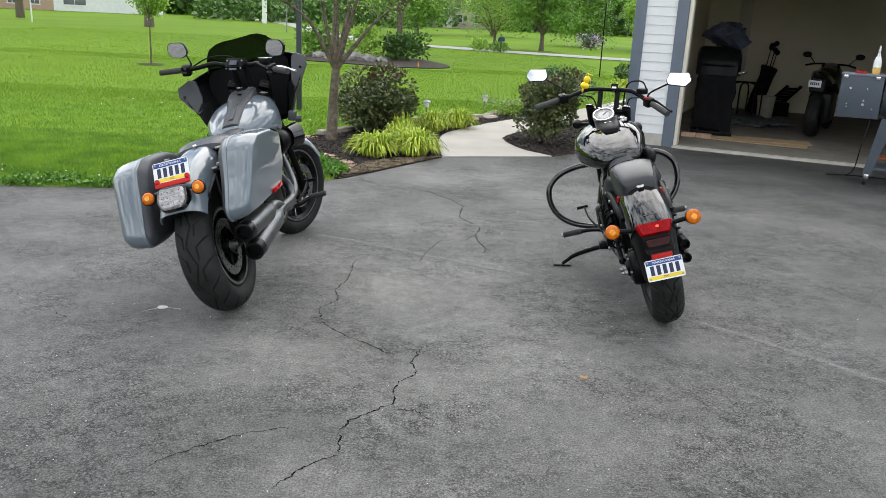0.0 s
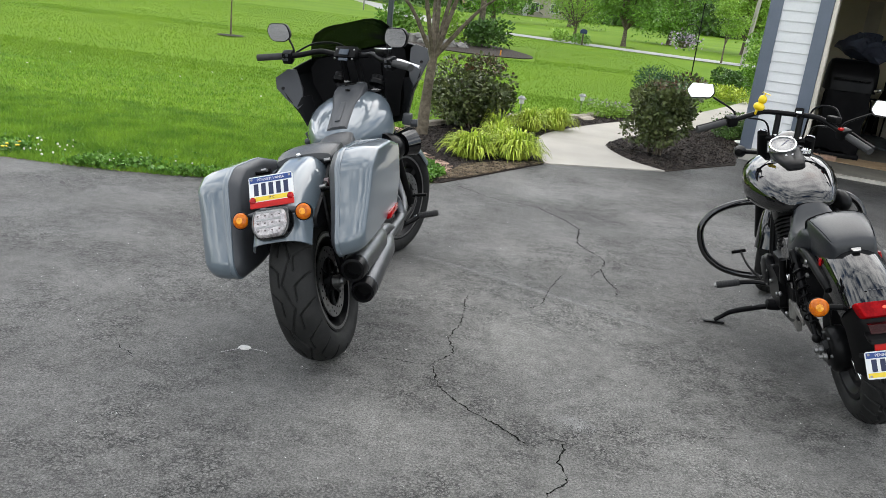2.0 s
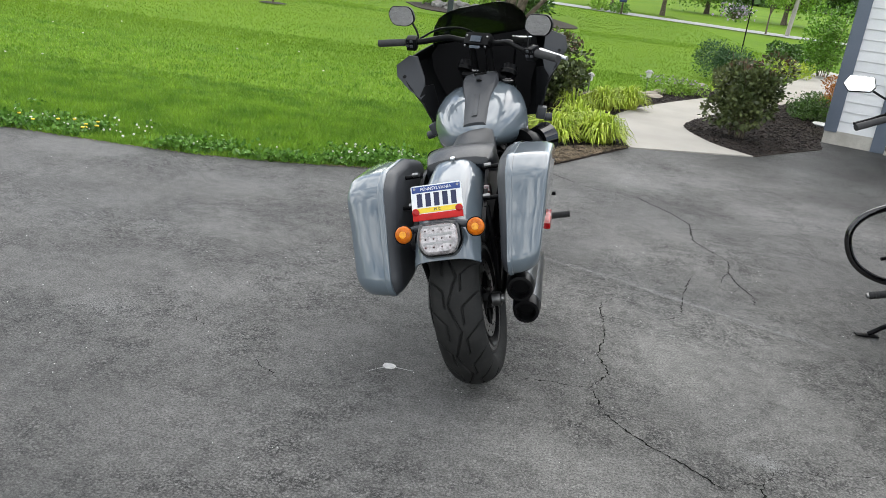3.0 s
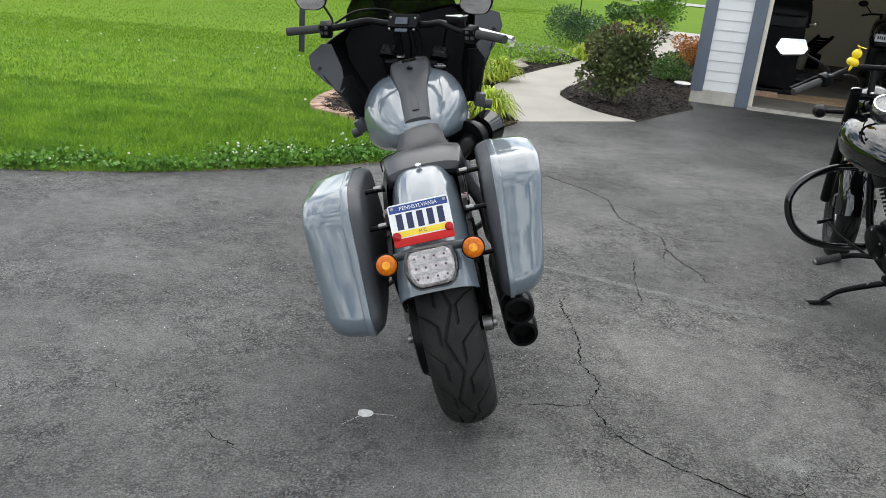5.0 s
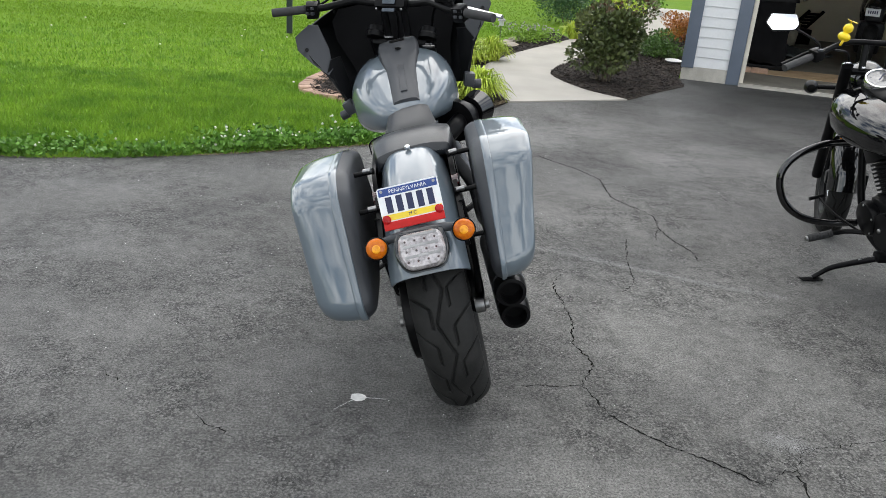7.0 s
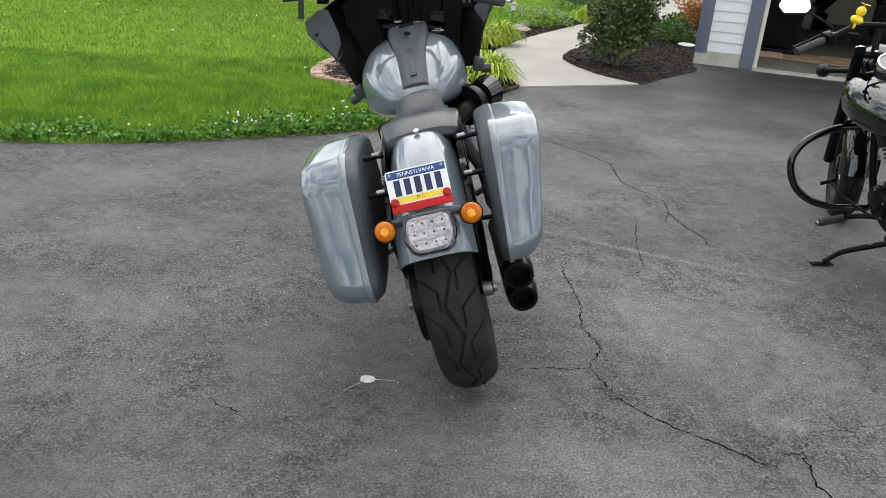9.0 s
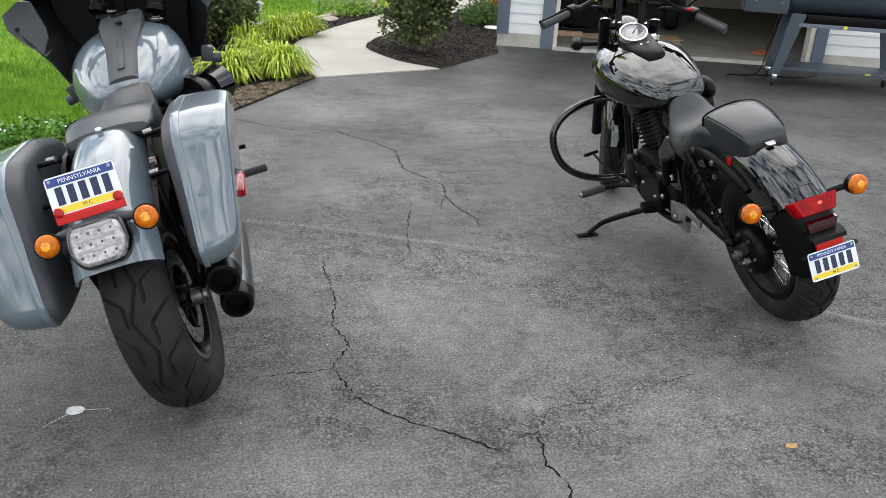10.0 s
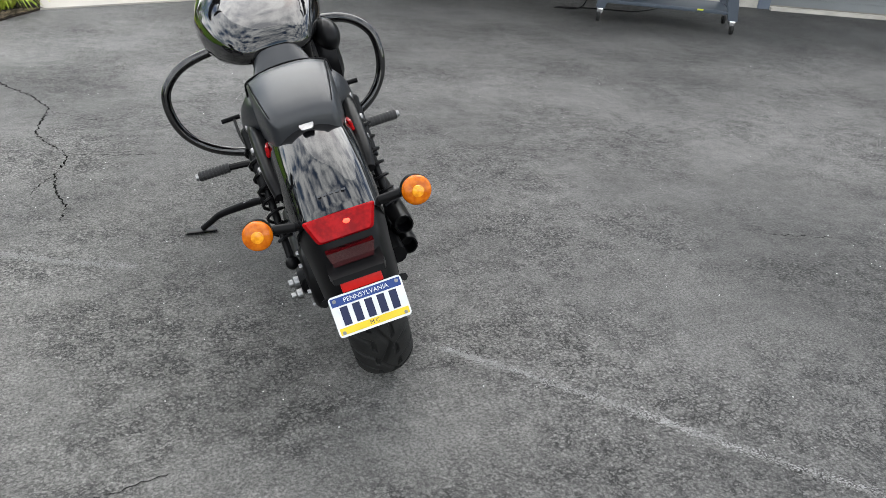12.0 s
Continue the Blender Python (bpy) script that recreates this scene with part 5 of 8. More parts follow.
part("rear_reflector", bm, M_RED_STRIP, cruiser, "red rear reflector")
PB = Matrix.Translation((0.0, -0.282, 0.397)) @ Matrix.Rotation(radians(73), 4, "X")
bm = bmesh.new()
box(bm, (0, 0.010, -0.008), (0.15, 0.07, 0.012), bev=0.004)
bmesh.ops.transform(bm, matrix=PB, verts=bm.verts)
part("plate_bracket", bm, M_BLACK_SATIN, cruiser)
for s in (-1, 1):
    bm = bmesh.new()
    cyl(bm, PB @ Vector((s * 0.094, 0.040, -0.012)), PB @ Vector((s * 0.098, 0.040, -0.002)), 0.009, n=14)
    part("side_reflector", bm, M_BLACK_SATIN, cruiser)
plate(cruiser, PB, False)
bm = bmesh.new()
for i in range(5):
    box(bm, ((i - 2) * 0.015, -0.128, 0.6335), (0.009, 0.005, 0.0006), rot=(36, 0, 0))
part("maker_mark", bm, M_CHARCOAL, cruiser, "faint plain maker's mark", smooth=0)
for s in (-1, 1):
    signal(cruiser, (s * 0.195, -0.112 if s < 0 else -0.146, 0.580), (s * 0.05, -1, 0.22), 0.0365, (s * 0.085, -0.10, 0.560), 0.045, lip=1.02)
    bm = bmesh.new()
    tube(bm, [(s * 0.135, 0.42, 0.665), (s * 0.132, 0.27, 0.668), (s * 0.125, 0.10, 0.625), (s * 0.118, 0.03, 0.59)], [0.020, 0.022, 0.020, 0.016], 10)
    st = part("fender_strut", bm, M_BLACK_SATIN, cruiser, "satin black fender strut")
    for y, z in ((0.36, 0.672), (0.22, 0.655), (0.21, 0.60)):
        bm = bmesh.new()
        lathe(bm, [(0, 0), (0.011, 0), (0.011, 0.008), (0.006, 0.011), (0, 0.011)], Matrix.Translation((s * 0.148, y, z)) @ Matrix.Rotation(0 if s > 0 else math.pi, 4, "Z"), 12)
        part("bolt", bm, M_STEEL, st)
    bm = bmesh.new()
    box(bm, (s * 0.113, 0.160, 0.668), (0.010, 0.032, 0.036), rot=(0, -s * 8, s * 8), bev=0.003)
    part("side_reflector", bm, M_RED, cruiser, "red side reflector")
    # rear shock
    a, b = Vector((s * 0.158, 0.40, 0.645)), Vector((s * 0.155, 0.13, 0.345))
    d = (b - a)
    bm = bmesh.new()
    cyl(bm, a, a + d * 0.45, 0.019, n=16)
    cyl(bm, a + d * 0.4, b, 0.011, n=12)
    ball(bm, a, 0.020, u=12, v=8)
    ball(bm, b, 0.020, u=12, v=8)
    sh = part("rear_shock", bm, M_BLACK_SATIN, cruiser, "black coil-over rear shock")
    n = d.normalized()
    e1 = n.orthogonal().normalized()
    e2 = n.cross(e1)
    pts = []
    for i in range(7 * 10 + 1):
        t = i / 70
        an = 2 * math.pi * i / 10
        pts.append(a + d * (0.14 + 0.70 * t) + (e1 * math.cos(an) + e2 * math.sin(an)) * 0.025)
    bm = bmesh.new()
    tube(bm, pts, 0.005, 6, 1)
    part("spring", bm, M_BLACK_SATIN, sh)
    bm = bmesh.new()
    tube(bm, [(s * 0.125, 0.03, 0.318), (s * 0.125, 0.20, 0.325), (s * 0.12, 0.42, 0.35)], [0.026, 0.024, 0.028], 12)
    part("swingarm", bm, M_BLACK_SATIN, cruiser)
# shaft drive and axle ends
bm = bmesh.new()
lathe(bm, [(0, -0.150), (0.035, -0.150), (0.045, -0.132), (0.080, -0.128), (0.092, -0.118), (0.098, -0.085), (0.095, -0.065), (0, -0.065)], Matrix.Translation((0, 0.07, 0.318)), 36)
dr = part("final_drive", bm, M_BLACK_SATIN, cruiser, "round black final drive housing")
for i in range(6):
    a = 2 * math.pi * i / 6
    bm = bmesh.new()
    cyl(bm, (-0.137, 0.07 + 0.072 * math.cos(a), 0.318 + 0.072 * math.sin(a)), (-0.124, 0.07 + 0.072 * math.cos(a), 0.318 + 0.072 * math.sin(a)), 0.007, n=8)
    part("bolt", bm, M_STEEL, dr)
for y, z, rr in ((0.07, 0.318, 0.019), (0.005, 0.318, 0.014)):
    bm = bmesh.new()
    lathe(bm, [(0, 0), (rr, 0), (rr, 0.014), (rr * 0.6, 0.018), (rr * 0.6, 0.03), (0, 0.03)], Matrix.Translation((-0.150, y, z)) @ Matrix.Rotation(math.pi, 4, "Z"), 16)
    part("axle_nut", bm, M_STEEL, cruiser, "bare metal nut")
bm = bmesh.new()
lathe(bm, [(0, 0.065), (0.10, 0.065), (0.105, 0.085), (0.09, 0.11), (0.03, 0.118), (0, 0.135)], Matrix.Translation((0, 0.07, 0.318)), 32)
part("brake_drum", bm, M_BLACK_SATIN, cruiser)

# seat
bm = bmesh.new()
seat_b = ((0.075, 0.070, 0.690, 0.744, 0.750), (0.080, 0.082, 0.685, 0.758, 0.765), (0.097, 0.090, 0.682, 0.770, 0.780), (0.131, 0.098, 0.676, 0.782, 0.795), (0.173, 0.105, 0.670, 0.793, 0.809), (0.230, 0.112, 0.664, 0.803, 0.821), (0.285, 0.117, 0.660, 0.809, 0.829), (0.315, 0.119, 0.656, 0.808, 0.829), (0.337, 0.118, 0.650, 0.792, 0.812), (0.346, 0.112, 0.645, 0.765, 0.780))
skin(bm, [pad_ring(*q) for q in seat_b])
pad = part("pillion_pad", bm, M_VINYL, cruiser, "black vinyl pillion pad", 50)
for line in ([(-0.120, 0.325, 0.70), (-0.117, 0.327, 0.785), (-0.104, 0.329, 0.808), (-0.05, 0.331, 0.822), (0, 0.331, 0.826), (0.05, 0.331, 0.822), (0.104, 0.329, 0.808), (0.117, 0.327, 0.785), (0.120, 0.325, 0.70)],
             [(-0.108, 0.315, 0.8095), (-0.106, 0.285, 0.8105), (-0.102, 0.230, 0.8045), (-0.095, 0.173, 0.7945), (-0.082, 0.097, 0.7715)], [(0.108, 0.315, 0.8095), (0.106, 0.285, 0.8105), (0.102, 0.230, 0.8045), (0.095, 0.173, 0.7945), (0.082, 0.097, 0.7715)]):
    bm = bmesh.new()
    tube(bm, line, 0.0036 if len(line) > 5 else 0.0014, 8)
    part("piping", bm, M_FLAT_BLACK, pad, "black piping along the seam")
bm = bmesh.new()
seat_c = ((0.25, 0.105, 0.67, 0.76), (0.29, 0.128, 0.63, 0.790), (0.335, 0.146, 0.605, 0.804), (0.37, 0.158, 0.585, 0.782), (0.41, 0.166, 0.570, 0.735), (0.46, 0.166, 0.56, 0.700), (0.54, 0.154, 0.56, 0.686), (0.61, 0.134, 0.58, 0.704), (0.66, 0.106, 0.60, 0.744), (0.70, 0.084, 0.64, 0.782), (0.74, 0.066, 0.69, 0.806), (0.775, 0.038, 0.73, 0.804))
skin(bm, [ring_y(y, hw, z0, z1, 2.6, 28) for y, hw, z0, z1 in seat_c])
part("rider_seat", bm, M_VINYL, cruiser, "black vinyl rider seat with raised nose")
bm = bmesh.new()
prism(bm, [tuple(p) for p in rounded([(-0.02, 0.0), (0.02, 0.0), (0.014, -0.022), (-0.014, -0.022)], 0.006)], Matrix.Translation((0, 0.066, 0.740)) @ Matrix.Rotation(radians(20), 4, "X"), 0.004)
part("seat_tab", bm, M_STEEL, cruiser, "bright metal seat tab")
# tank and speedometer
bm = bmesh.new()
tank_b = ((0.69, 0.060, 0.757, 0.787), (0.698, 0.095, 0.744, 0.805), (0.735, 0.128, 0.727, 0.834), (0.82, 0.168, 0.712, 0.872), (0.92, 0.199, 0.706, 0.904), (1.02, 0.216, 0.706, 0.928), (1.12, 0.211, 0.712, 0.942), (1.22, 0.192, 0.726, 0.944), (1.3, 0.156, 0.744, 0.93), (1.345, 0.088, 0.774, 0.9))
skin(bm, [[p + Vector((-0.008 if y < 0.8 else -0.016, 0.01, 0)) for p in ring_y(y, hw, z0, z1, 2.7, 48, 0.42)] for y, hw, z0, z1 in tank_b])
part("tank", bm, M_BLACK_GLOSS, cruiser, "gloss black teardrop fuel tank")
bm = bmesh.new()
dash = [(0.93, 0.036, 0.914), (0.938, 0.045, 0.922), (0.99, 0.057, 0.934), (1.03, 0.064, 0.942), (1.08, 0.068, 0.95), (1.14, 0.073, 0.972), (1.21, 0.064, 0.982), (1.25, 0.04, 0.97)]
skin(bm, [[Vector((x, y, z + dz)) for x, dz in ((-hw, -0.055), (-hw, -0.01), (-hw * 0.8, 0.002), (0, 0.006), (hw * 0.8, 0.002), (hw, -0.01), (hw, -0.055))] for y, hw, z in dash])
ds = part("dash", bm, M_BLACK_SATIN, cruiser, "matt black tank dash")
SP = Matrix.Translation((-0.008, 1.155, 0.964)) @ Matrix.Rotation(radians(28), 4, "X") @ Matrix.Rotation(radians(-90), 4, "Y")
bm = bmesh.new()
lathe(bm, [(0, 0), (0.066, 0), (0.070, 0.026), (0.066, 0.036), (0.059, 0.036), (0.057, 0.028), (0, 0.028)], SP, 40)
sp = part("speedometer", bm, M_CHROME, ds, "chrome-ringed round speedometer")
bm = bmesh.new()
lathe(bm, [(0, 0.0282), (0.057, 0.0282), (0.057, 0.0292), (0, 0.0292)], SP, 32)
part("dial", bm, M_DIAL, ds, "pale dial face")
for i in range(11):
    a = radians(-40 + 26 * i)
    bm = bmesh.new()
    box(bm, (0.0296, 0.041 * math.sin(a), 0.041 * math.cos(a)), (0.0008, 0.0022, 0.009), rot=(-math.degrees(a), 0, 0))
    bmesh.ops.transform(bm, matrix=SP, verts=bm.verts)
    part("dial_mark", bm, M_INK, ds, smooth=0)
bm = bmesh.new()
box(bm, (0.030, 0.012, -0.012), (0.001, 0.004, 0.05), rot=(40, 0, 0))
bmesh.ops.transform(bm, matrix=SP, verts=bm.verts)
part("needle", bm, M_INK, ds, smooth=0)
for x in (-0.016, 0.016):
    bm = bmesh.new()
    ball(bm, (x, 1.05, 0.951), (0.007, 0.007, 0.003), u=12, v=6)
    part("indicator", bm, M_CHROME, ds)
bm = bmesh.new()
lathe(bm, [(0, -0.01), (0.037, -0.01), (0.037, 0.006), (0.034, 0.009), (0.022, 0.009), (0.020, 0.016), (0, 0.017)], Matrix.Translation((0.100, 1.185, 0.934)) @ Matrix.Rotation(radians(-80), 4, "Y"), 28)
part("fuel_cap", bm, M_CHROME, cruiser, "chrome fuel cap")

# fork, bars, controls
fk = new("fork_and_bars")
fk.parent, fk.matrix_basis = cruiser, TURN_B
tagged(fk, "black fork and wide handlebar turned to one side")
for s in (-1, 1):
    top, low = Vector((s * 0.118, 1.295, 1.015)), Vector((s * 0.098, 1.72, 0.322))
    d = low - top
    bm = bmesh.new()
    cyl(bm, top, top + d * 0.62, 0.027, n=20)
    cyl(bm, top + d * 0.60, low, 0.028, n=20)
    part("fork_leg", bm, M_BLACK_SATIN, fk, "black shrouded fork leg")
    bm = bmesh.new()
    lathe(bm, [(0, 0), (0.026, 0), (0.026, 0.006), (0.016, 0.010), (0, 0.010)], Matrix.Translation(top) @ Matrix.Rotation(radians(-90), 4, "Y") @ Matrix.Rotation(RAKE_B, 4, "Z"), 20)
    part("fork_cap", bm, M_CHROME, fk, "bright fork cap")
    bm = bmesh.new()
    cyl(bm, (s * 0.055, 1.285, 1.0), (s * 0.055, 1.31, 1.115), 0.016, n=14)
    part("riser", bm, M_BLACK_SATIN, fk)
    bm = bmesh.new()
    tube(bm, [(s * 0.30, 1.185, 1.062), (s * 0.415, 1.075, 1.022)], 0.0175, 14)
    part("grip", bm, M_GRIP, fk, "black rubber grip")
    bm = bmesh.new()
    box(bm, (s * 0.275, 1.21, 1.07), (0.055, 0.055, 0.055), rot=(10, s * 10, -s * 44), bev=0.010)
    sw = part("switch_housing", bm, M_BLACK_SATIN, fk, "black switch housing")
    bm = bmesh.new()
    box(bm, (s * 0.262, 1.19, 1.095), (0.024, 0.02, 0.012), rot=(0, 0, -s * 44), bev=0.003)
    part("button", bm, M_RED_STRIP if s > 0 else M_CHARCOAL, sw, "red stop switch" if s > 0 else "")
    bm = bmesh.new()
    tube(bm, [(s * 0.26, 1.25, 1.075), (s * 0.31, 1.245, 1.072), (s * 0.37, 1.195, 1.05), (s * 0.43, 1.125, 1.03)], [0.008, 0.008, 0.006, 0.008], 8)
    part("lever", bm, M_BLACK_SATIN, fk, "black lever")
    bm = bmesh.new()
    tube(bm, [(s * 0.262, 1.225, 1.09), (s * 0.268, 1.225, 1.115), (s * 0.30, 1.22, 1.14), (s * 0.385, 1.205, 1.185)], 0.0055, 8)
    mir = part("mirror", bm, M_BLACK_SATIN, fk, "angular mirror on a black stem")
    MM = Matrix.Translation((s * 0.445, 1.195, 1.215)) @ Matrix.Rotation(radians(62), 4, "X") @ Matrix.Rotation(radians(s * 4), 4, "Y")
    hexa = rounded([(-0.072, -0.012), (-0.055, -0.038), (0.05, -0.044), (0.082, -0.005), (0.062, 0.042), (-0.055, 0.040)], 0.007)
    bm = bmesh.new()
    skin(bm, [[MM @ Vector((p.x * k * s, p.y * k, z)) for p in hexa] for k, z in ((0.7, -0.026), (0.95, -0.014), (1.0, 0.0), (0.98, 0.003))])
    part("mirror_shell", bm, M_BLACK_SATIN, mir)
    bm = bmesh.new()
    prism(bm, [(p.x * 0.94 * s, p.y * 0.94) for p in hexa], MM @ Matrix.Translation((0, 0, 0.0035)), 0.001)
    part("mirror_glass", bm, M_MIRROR, mir, "mirror glass")
    bm = bmesh.new()
    c = Vector((-0.245 if s < 0 else 0.16, 1.46, 0.865))
    lathe(bm, [(0, -0.045), (0.020, -0.042), (0.032, -0.020), (0.035, 0.0), (0.03, 0.008), (0, 0.012)], Matrix.Translation(c) @ Matrix.Rotation(radians(90), 4, "Z"), 24)
    tube(bm, [c, (s * 0.12, 1.42, 0.88)], 0.012, 10)
    part("front_signal", bm, M_BLACK_SATIN, fk, "black front turn signal seen from behind")
    bm = bmesh.new()
    tube(bm, [(s * 0.20, 1.285, 1.085), (s * 0.12, 1.36, 1.06), (s * 0.09, 1.40, 0.95), (s * 0.05, 1.32, 0.82)], 0.005, 8)
    part("cable", bm, M_BLACK_SATIN, fk)
bm = bmesh.new()
tube(bm, [(-0.305, 1.18, 1.063), (-0.26, 1.225, 1.075), (-0.20, 1.285, 1.098), (-0.13, 1.312, 1.122), (0, 1.315, 1.125), (0.13, 1.312, 1.122), (0.20, 1.285, 1.098), (0.26, 1.225, 1.075), (0.305, 1.18, 1.063)], 0.0135, 12)
part("handlebar", bm, M_BLACK_SATIN, fk, "wide black handlebar")
bm = bmesh.new()
box(bm, (0, 1.305, 0.985), (0.20, 0.05, 0.022), rot=(-33, 0, 0), bev=0.010)
part("top_clamp", bm, M_BLACK_SATIN, fk)
for x in (-0.05, 0.03, 0.075):
    bm = bmesh.new()
    ball(bm, (x, 1.27, 1.012), (0.010, 0.010, 0.007), u=12, v=6)
    part("clamp_bolt", bm, M_CHROME, fk)
bm = bmesh.new()
tube(bm, [(0.045, 1.30, 1.115), (0.05, 1.27, 1.135), (0.05, 1.245, 1.15)], 0.012, 10)
box(bm, (0.05, 1.24, 1.152), (0.045, 0.02, 0.04), rot=(-30, 0, 0), bev=0.008)
part("phone_mount", bm, M_BLACK_SATIN, fk, "small black phone mount")
bm = bmesh.new()
box(bm, (0.05, 1.229, 1.150), (0.028, 0.003, 0.012), rot=(-30, 0, 0))
part("mount_mark", bm, M_PLATE_W, fk, "plain pale mark", smooth=0)
bm = bmesh.new()
box(bm, (0.215, 1.285, 1.125), (0.065, 0.045, 0.035), rot=(0, 0, -40), bev=0.008)
part("brake_reservoir", bm, M_BLACK_SATIN, fk, "black brake fluid reservoir")
bm = bmesh.new()
tube(bm, [(0.25, 1.27, 1.13), (0.20, 1.33, 1.18), (0.10, 1.38, 1.15), (0.07, 1.40, 0.98)], 0.005, 8)
part("cable", bm, M_BLACK_SATIN, fk)
bm = bmesh.new()
lathe(bm, [(0, -0.10), (0.05, -0.095), (0.085, -0.05), (0.092, 0.02), (0.09, 0.04), (0, 0.045)], Matrix.Translation((0, 1.47, 0.92)) @ Matrix.Rotation(radians(90), 4, "Z"), 30)
part("headlight", bm, M_BLACK_GLOSS, fk, "black headlight bucket")
bm = bmesh.new()
fender_skin(bm, [(1.70 + 0.345 * math.cos(radians(a)), 0.322 + 0.345 * math.sin(radians(a))) for a in (30, 60, 90, 120, 150, 175)], (0.078, 0.078), (0.07, 0.07), n=12)
part("front_fender", bm, M_BLACK_GLOSS, fk, "gloss black front fender")
bm = bmesh.new()
box(bm, (0.105, 1.52, 0.36), (0.04, 0.08, 0.12), bev=0.012)
part("brake_caliper", bm, M_BLACK_SATIN, fk)
bm = bmesh.new()
box(bm, (-0.10, 1.345, 0.69), (0.012, 0.02, 0.045), bev=0.003)
part("amber_reflector", bm, M_AMBER, cruiser, "small amber side reflector")

# engine
bm = bmesh.new()
box(bm, (0, 0.82, 0.36), (0.28, 0.42, 0.24), bev=0.045)
box(bm, (0, 0.60, 0.40), (0.22, 0.22, 0.22), bev=0.04)
part("crankcase", bm, M_ENGINE, cruiser, "black engine cases")
for nm, c, ax in (("rear_cylinder", (0, 0.80, 0.44), (0, -0.46, 1)), ("front_cylinder", (0, 0.98, 0.44), (0, 0.46, 1))):
    pipe_fins(cruiser, nm, c, ax, 0.098, 0.20, 10, M_ENGINE)
for nm, c in (("rear_head", (0, 0.69, 0.66)), ("front_head", (0, 1.09, 0.655))):
    bm = bmesh.new()
    box(bm, c, (0.18, 0.15, 0.09), rot=(25 if c[1] < 0.8 else -25, 0, 0), bev=0.02)
    part(nm, bm, M_BLACK_SATIN, cruiser)
for s in (-1, 1):
    R = Matrix.Rotation(0 if s > 0 else math.pi, 4, "Z")
    bm = bmesh.new()
    lathe(bm, [(0, 0), (0.085, 0), (0.088, 0.02), (0.080, 0.04), (0.066, 0.046), (0, 0.048)], Matrix.Translation((s * 0.14, 0.985, 0.375)) @ R, 36)
    cc = part("crankcase_cover", bm, M_BLACK_SATIN, cruiser, "round black crankcase cover")
    for i in range(5):
        a = 2 * math.pi * i / 5 + 0.3
        bm = bmesh.new()
        ball(bm, (s * 0.182, 0.985 + 0.072 * math.cos(a), 0.375 + 0.072 * math.sin(a)), 0.006, u=8, v=5)
        part("bolt", bm, M_STEEL, cc)
    bm = bmesh.new()
    prism(bm, [tuple(p) for p in rounded([(0.70, 0.26), (0.92, 0.27), (0.93, 0.40), (0.84, 0.46), (0.70, 0.42)], 0.035)], Matrix.Translation((s * 0.155 - 0.02, 0, 0)) @ YZ, 0.04)
    part("gear_cover", bm, M_BLACK_SATIN, cruiser, "black gear cover")
    bm = bmesh.new()
    prism(bm, [tuple(p) for p in rounded([(0.52, 0.42), (0.70, 0.42), (0.72, 0.56), (0.63, 0.66), (0.55, 0.60)], 0.025)], Matrix.Translation((s * 0.135 - 0.012, 0, 0)) @ YZ, 0.024)
    part("side_cover", bm, M_BLACK_GLOSS, cruiser, "gloss black side cover")
    bm = bmesh.new()
    tube(bm, [(s * 0.12, 0.44, 0.36), (s * 0.13, 0.62, 0.235), (s * 0.13, 0.95, 0.225), (s * 0.11, 1.14, 0.33), (s * 0.06, 1.22, 0.62), (0, 1.26, 0.86)], 0.018, 10)
    part("frame_rail", bm, M_BLACK_SATIN, cruiser)
    bm = bmesh.new()
    tube(bm, [(s * 0.13, 0.42, 0.64), (s * 0.13, 0.50, 0.52), (s * 0.125, 0.50, 0.36)], 0.017, 10)
    part("frame_rail", bm, M_BLACK_SATIN, cruiser)
    # engine guard
    bm = bmesh.new()
    gx = 1.0 if s < 0 else 0.88
    tube(bm, [(s * 0.06, 1.27, 0.66), (s * 0.20 * gx, 1.31, 0.672), (s * 0.34 * gx, 1.305, 0.650), (s * 0.425 * gx, 1.295, 0.59), (s * 0.450 * gx, 1.285, 0.51), (s * 0.430 * gx, 1.275, 0.41), (s * 0.36 * gx, 1.26, 0.33), (s * 0.25 * gx, 1.24, 0.28), (s * 0.11, 1.20, 0.26)], 0.0185, 12)
    part("engine_guard", bm, M_BLACK_GLOSS, cruiser, "looped black engine guard bar")
    bm = bmesh.new()
    px = 0.30 if s < 0 else 0.25
    tube(bm, [(s * 0.14, 1.0, 0.285), (s * (px - 0.08), 1.06, 0.292), (s * (px + 0.005), 1.07, 0.298)], 0.013, 8)
    pg = part("footpeg", bm, M_BLACK_SATIN, cruiser, "black ribbed footpeg")
    bm = bmesh.new()
    prof = [(0, 0)]
    for i in range(9):
        prof += [(0.019, i * 0.013), (0.019, i * 0.013 + 0.009), (0.016, i * 0.013 + 0.0095), (0.016, i * 0.013 + 0.0127)]
    lathe(bm, prof + [(0, 0.118)], Matrix.Translation((s * px, 1.07, 0.298)) @ R, 16)
    part("peg_rubber", bm, M_GRIP, pg)
    bm = bmesh.new()
    cyl(bm, (s * (px + 0.118), 1.07, 0.298), (s * (px + 0.128), 1.07, 0.298), 0.013, n=12)
    part("peg_end", bm, M_STEEL, pg)
    bm = bmesh.new()
    tube(bm, [(s * 0.18, 1.04, 0.29), (s * 0.225, 1.20, 0.34), (s * 0.235, 1.33, 0.385)], 0.0065, 8)
    cyl(bm, (s * 0.21, 1.335, 0.388), (s * 0.285, 1.33, 0.388), 0.010, n=10)
    part("foot_pedal", bm, M_BLACK_SATIN, cruiser, "black foot pedal")
bm = bmesh.new()
cyl(bm, (-0.165, 0.63, 0.43), (-0.165, 0.61, 0.55), 0.017, n=14)
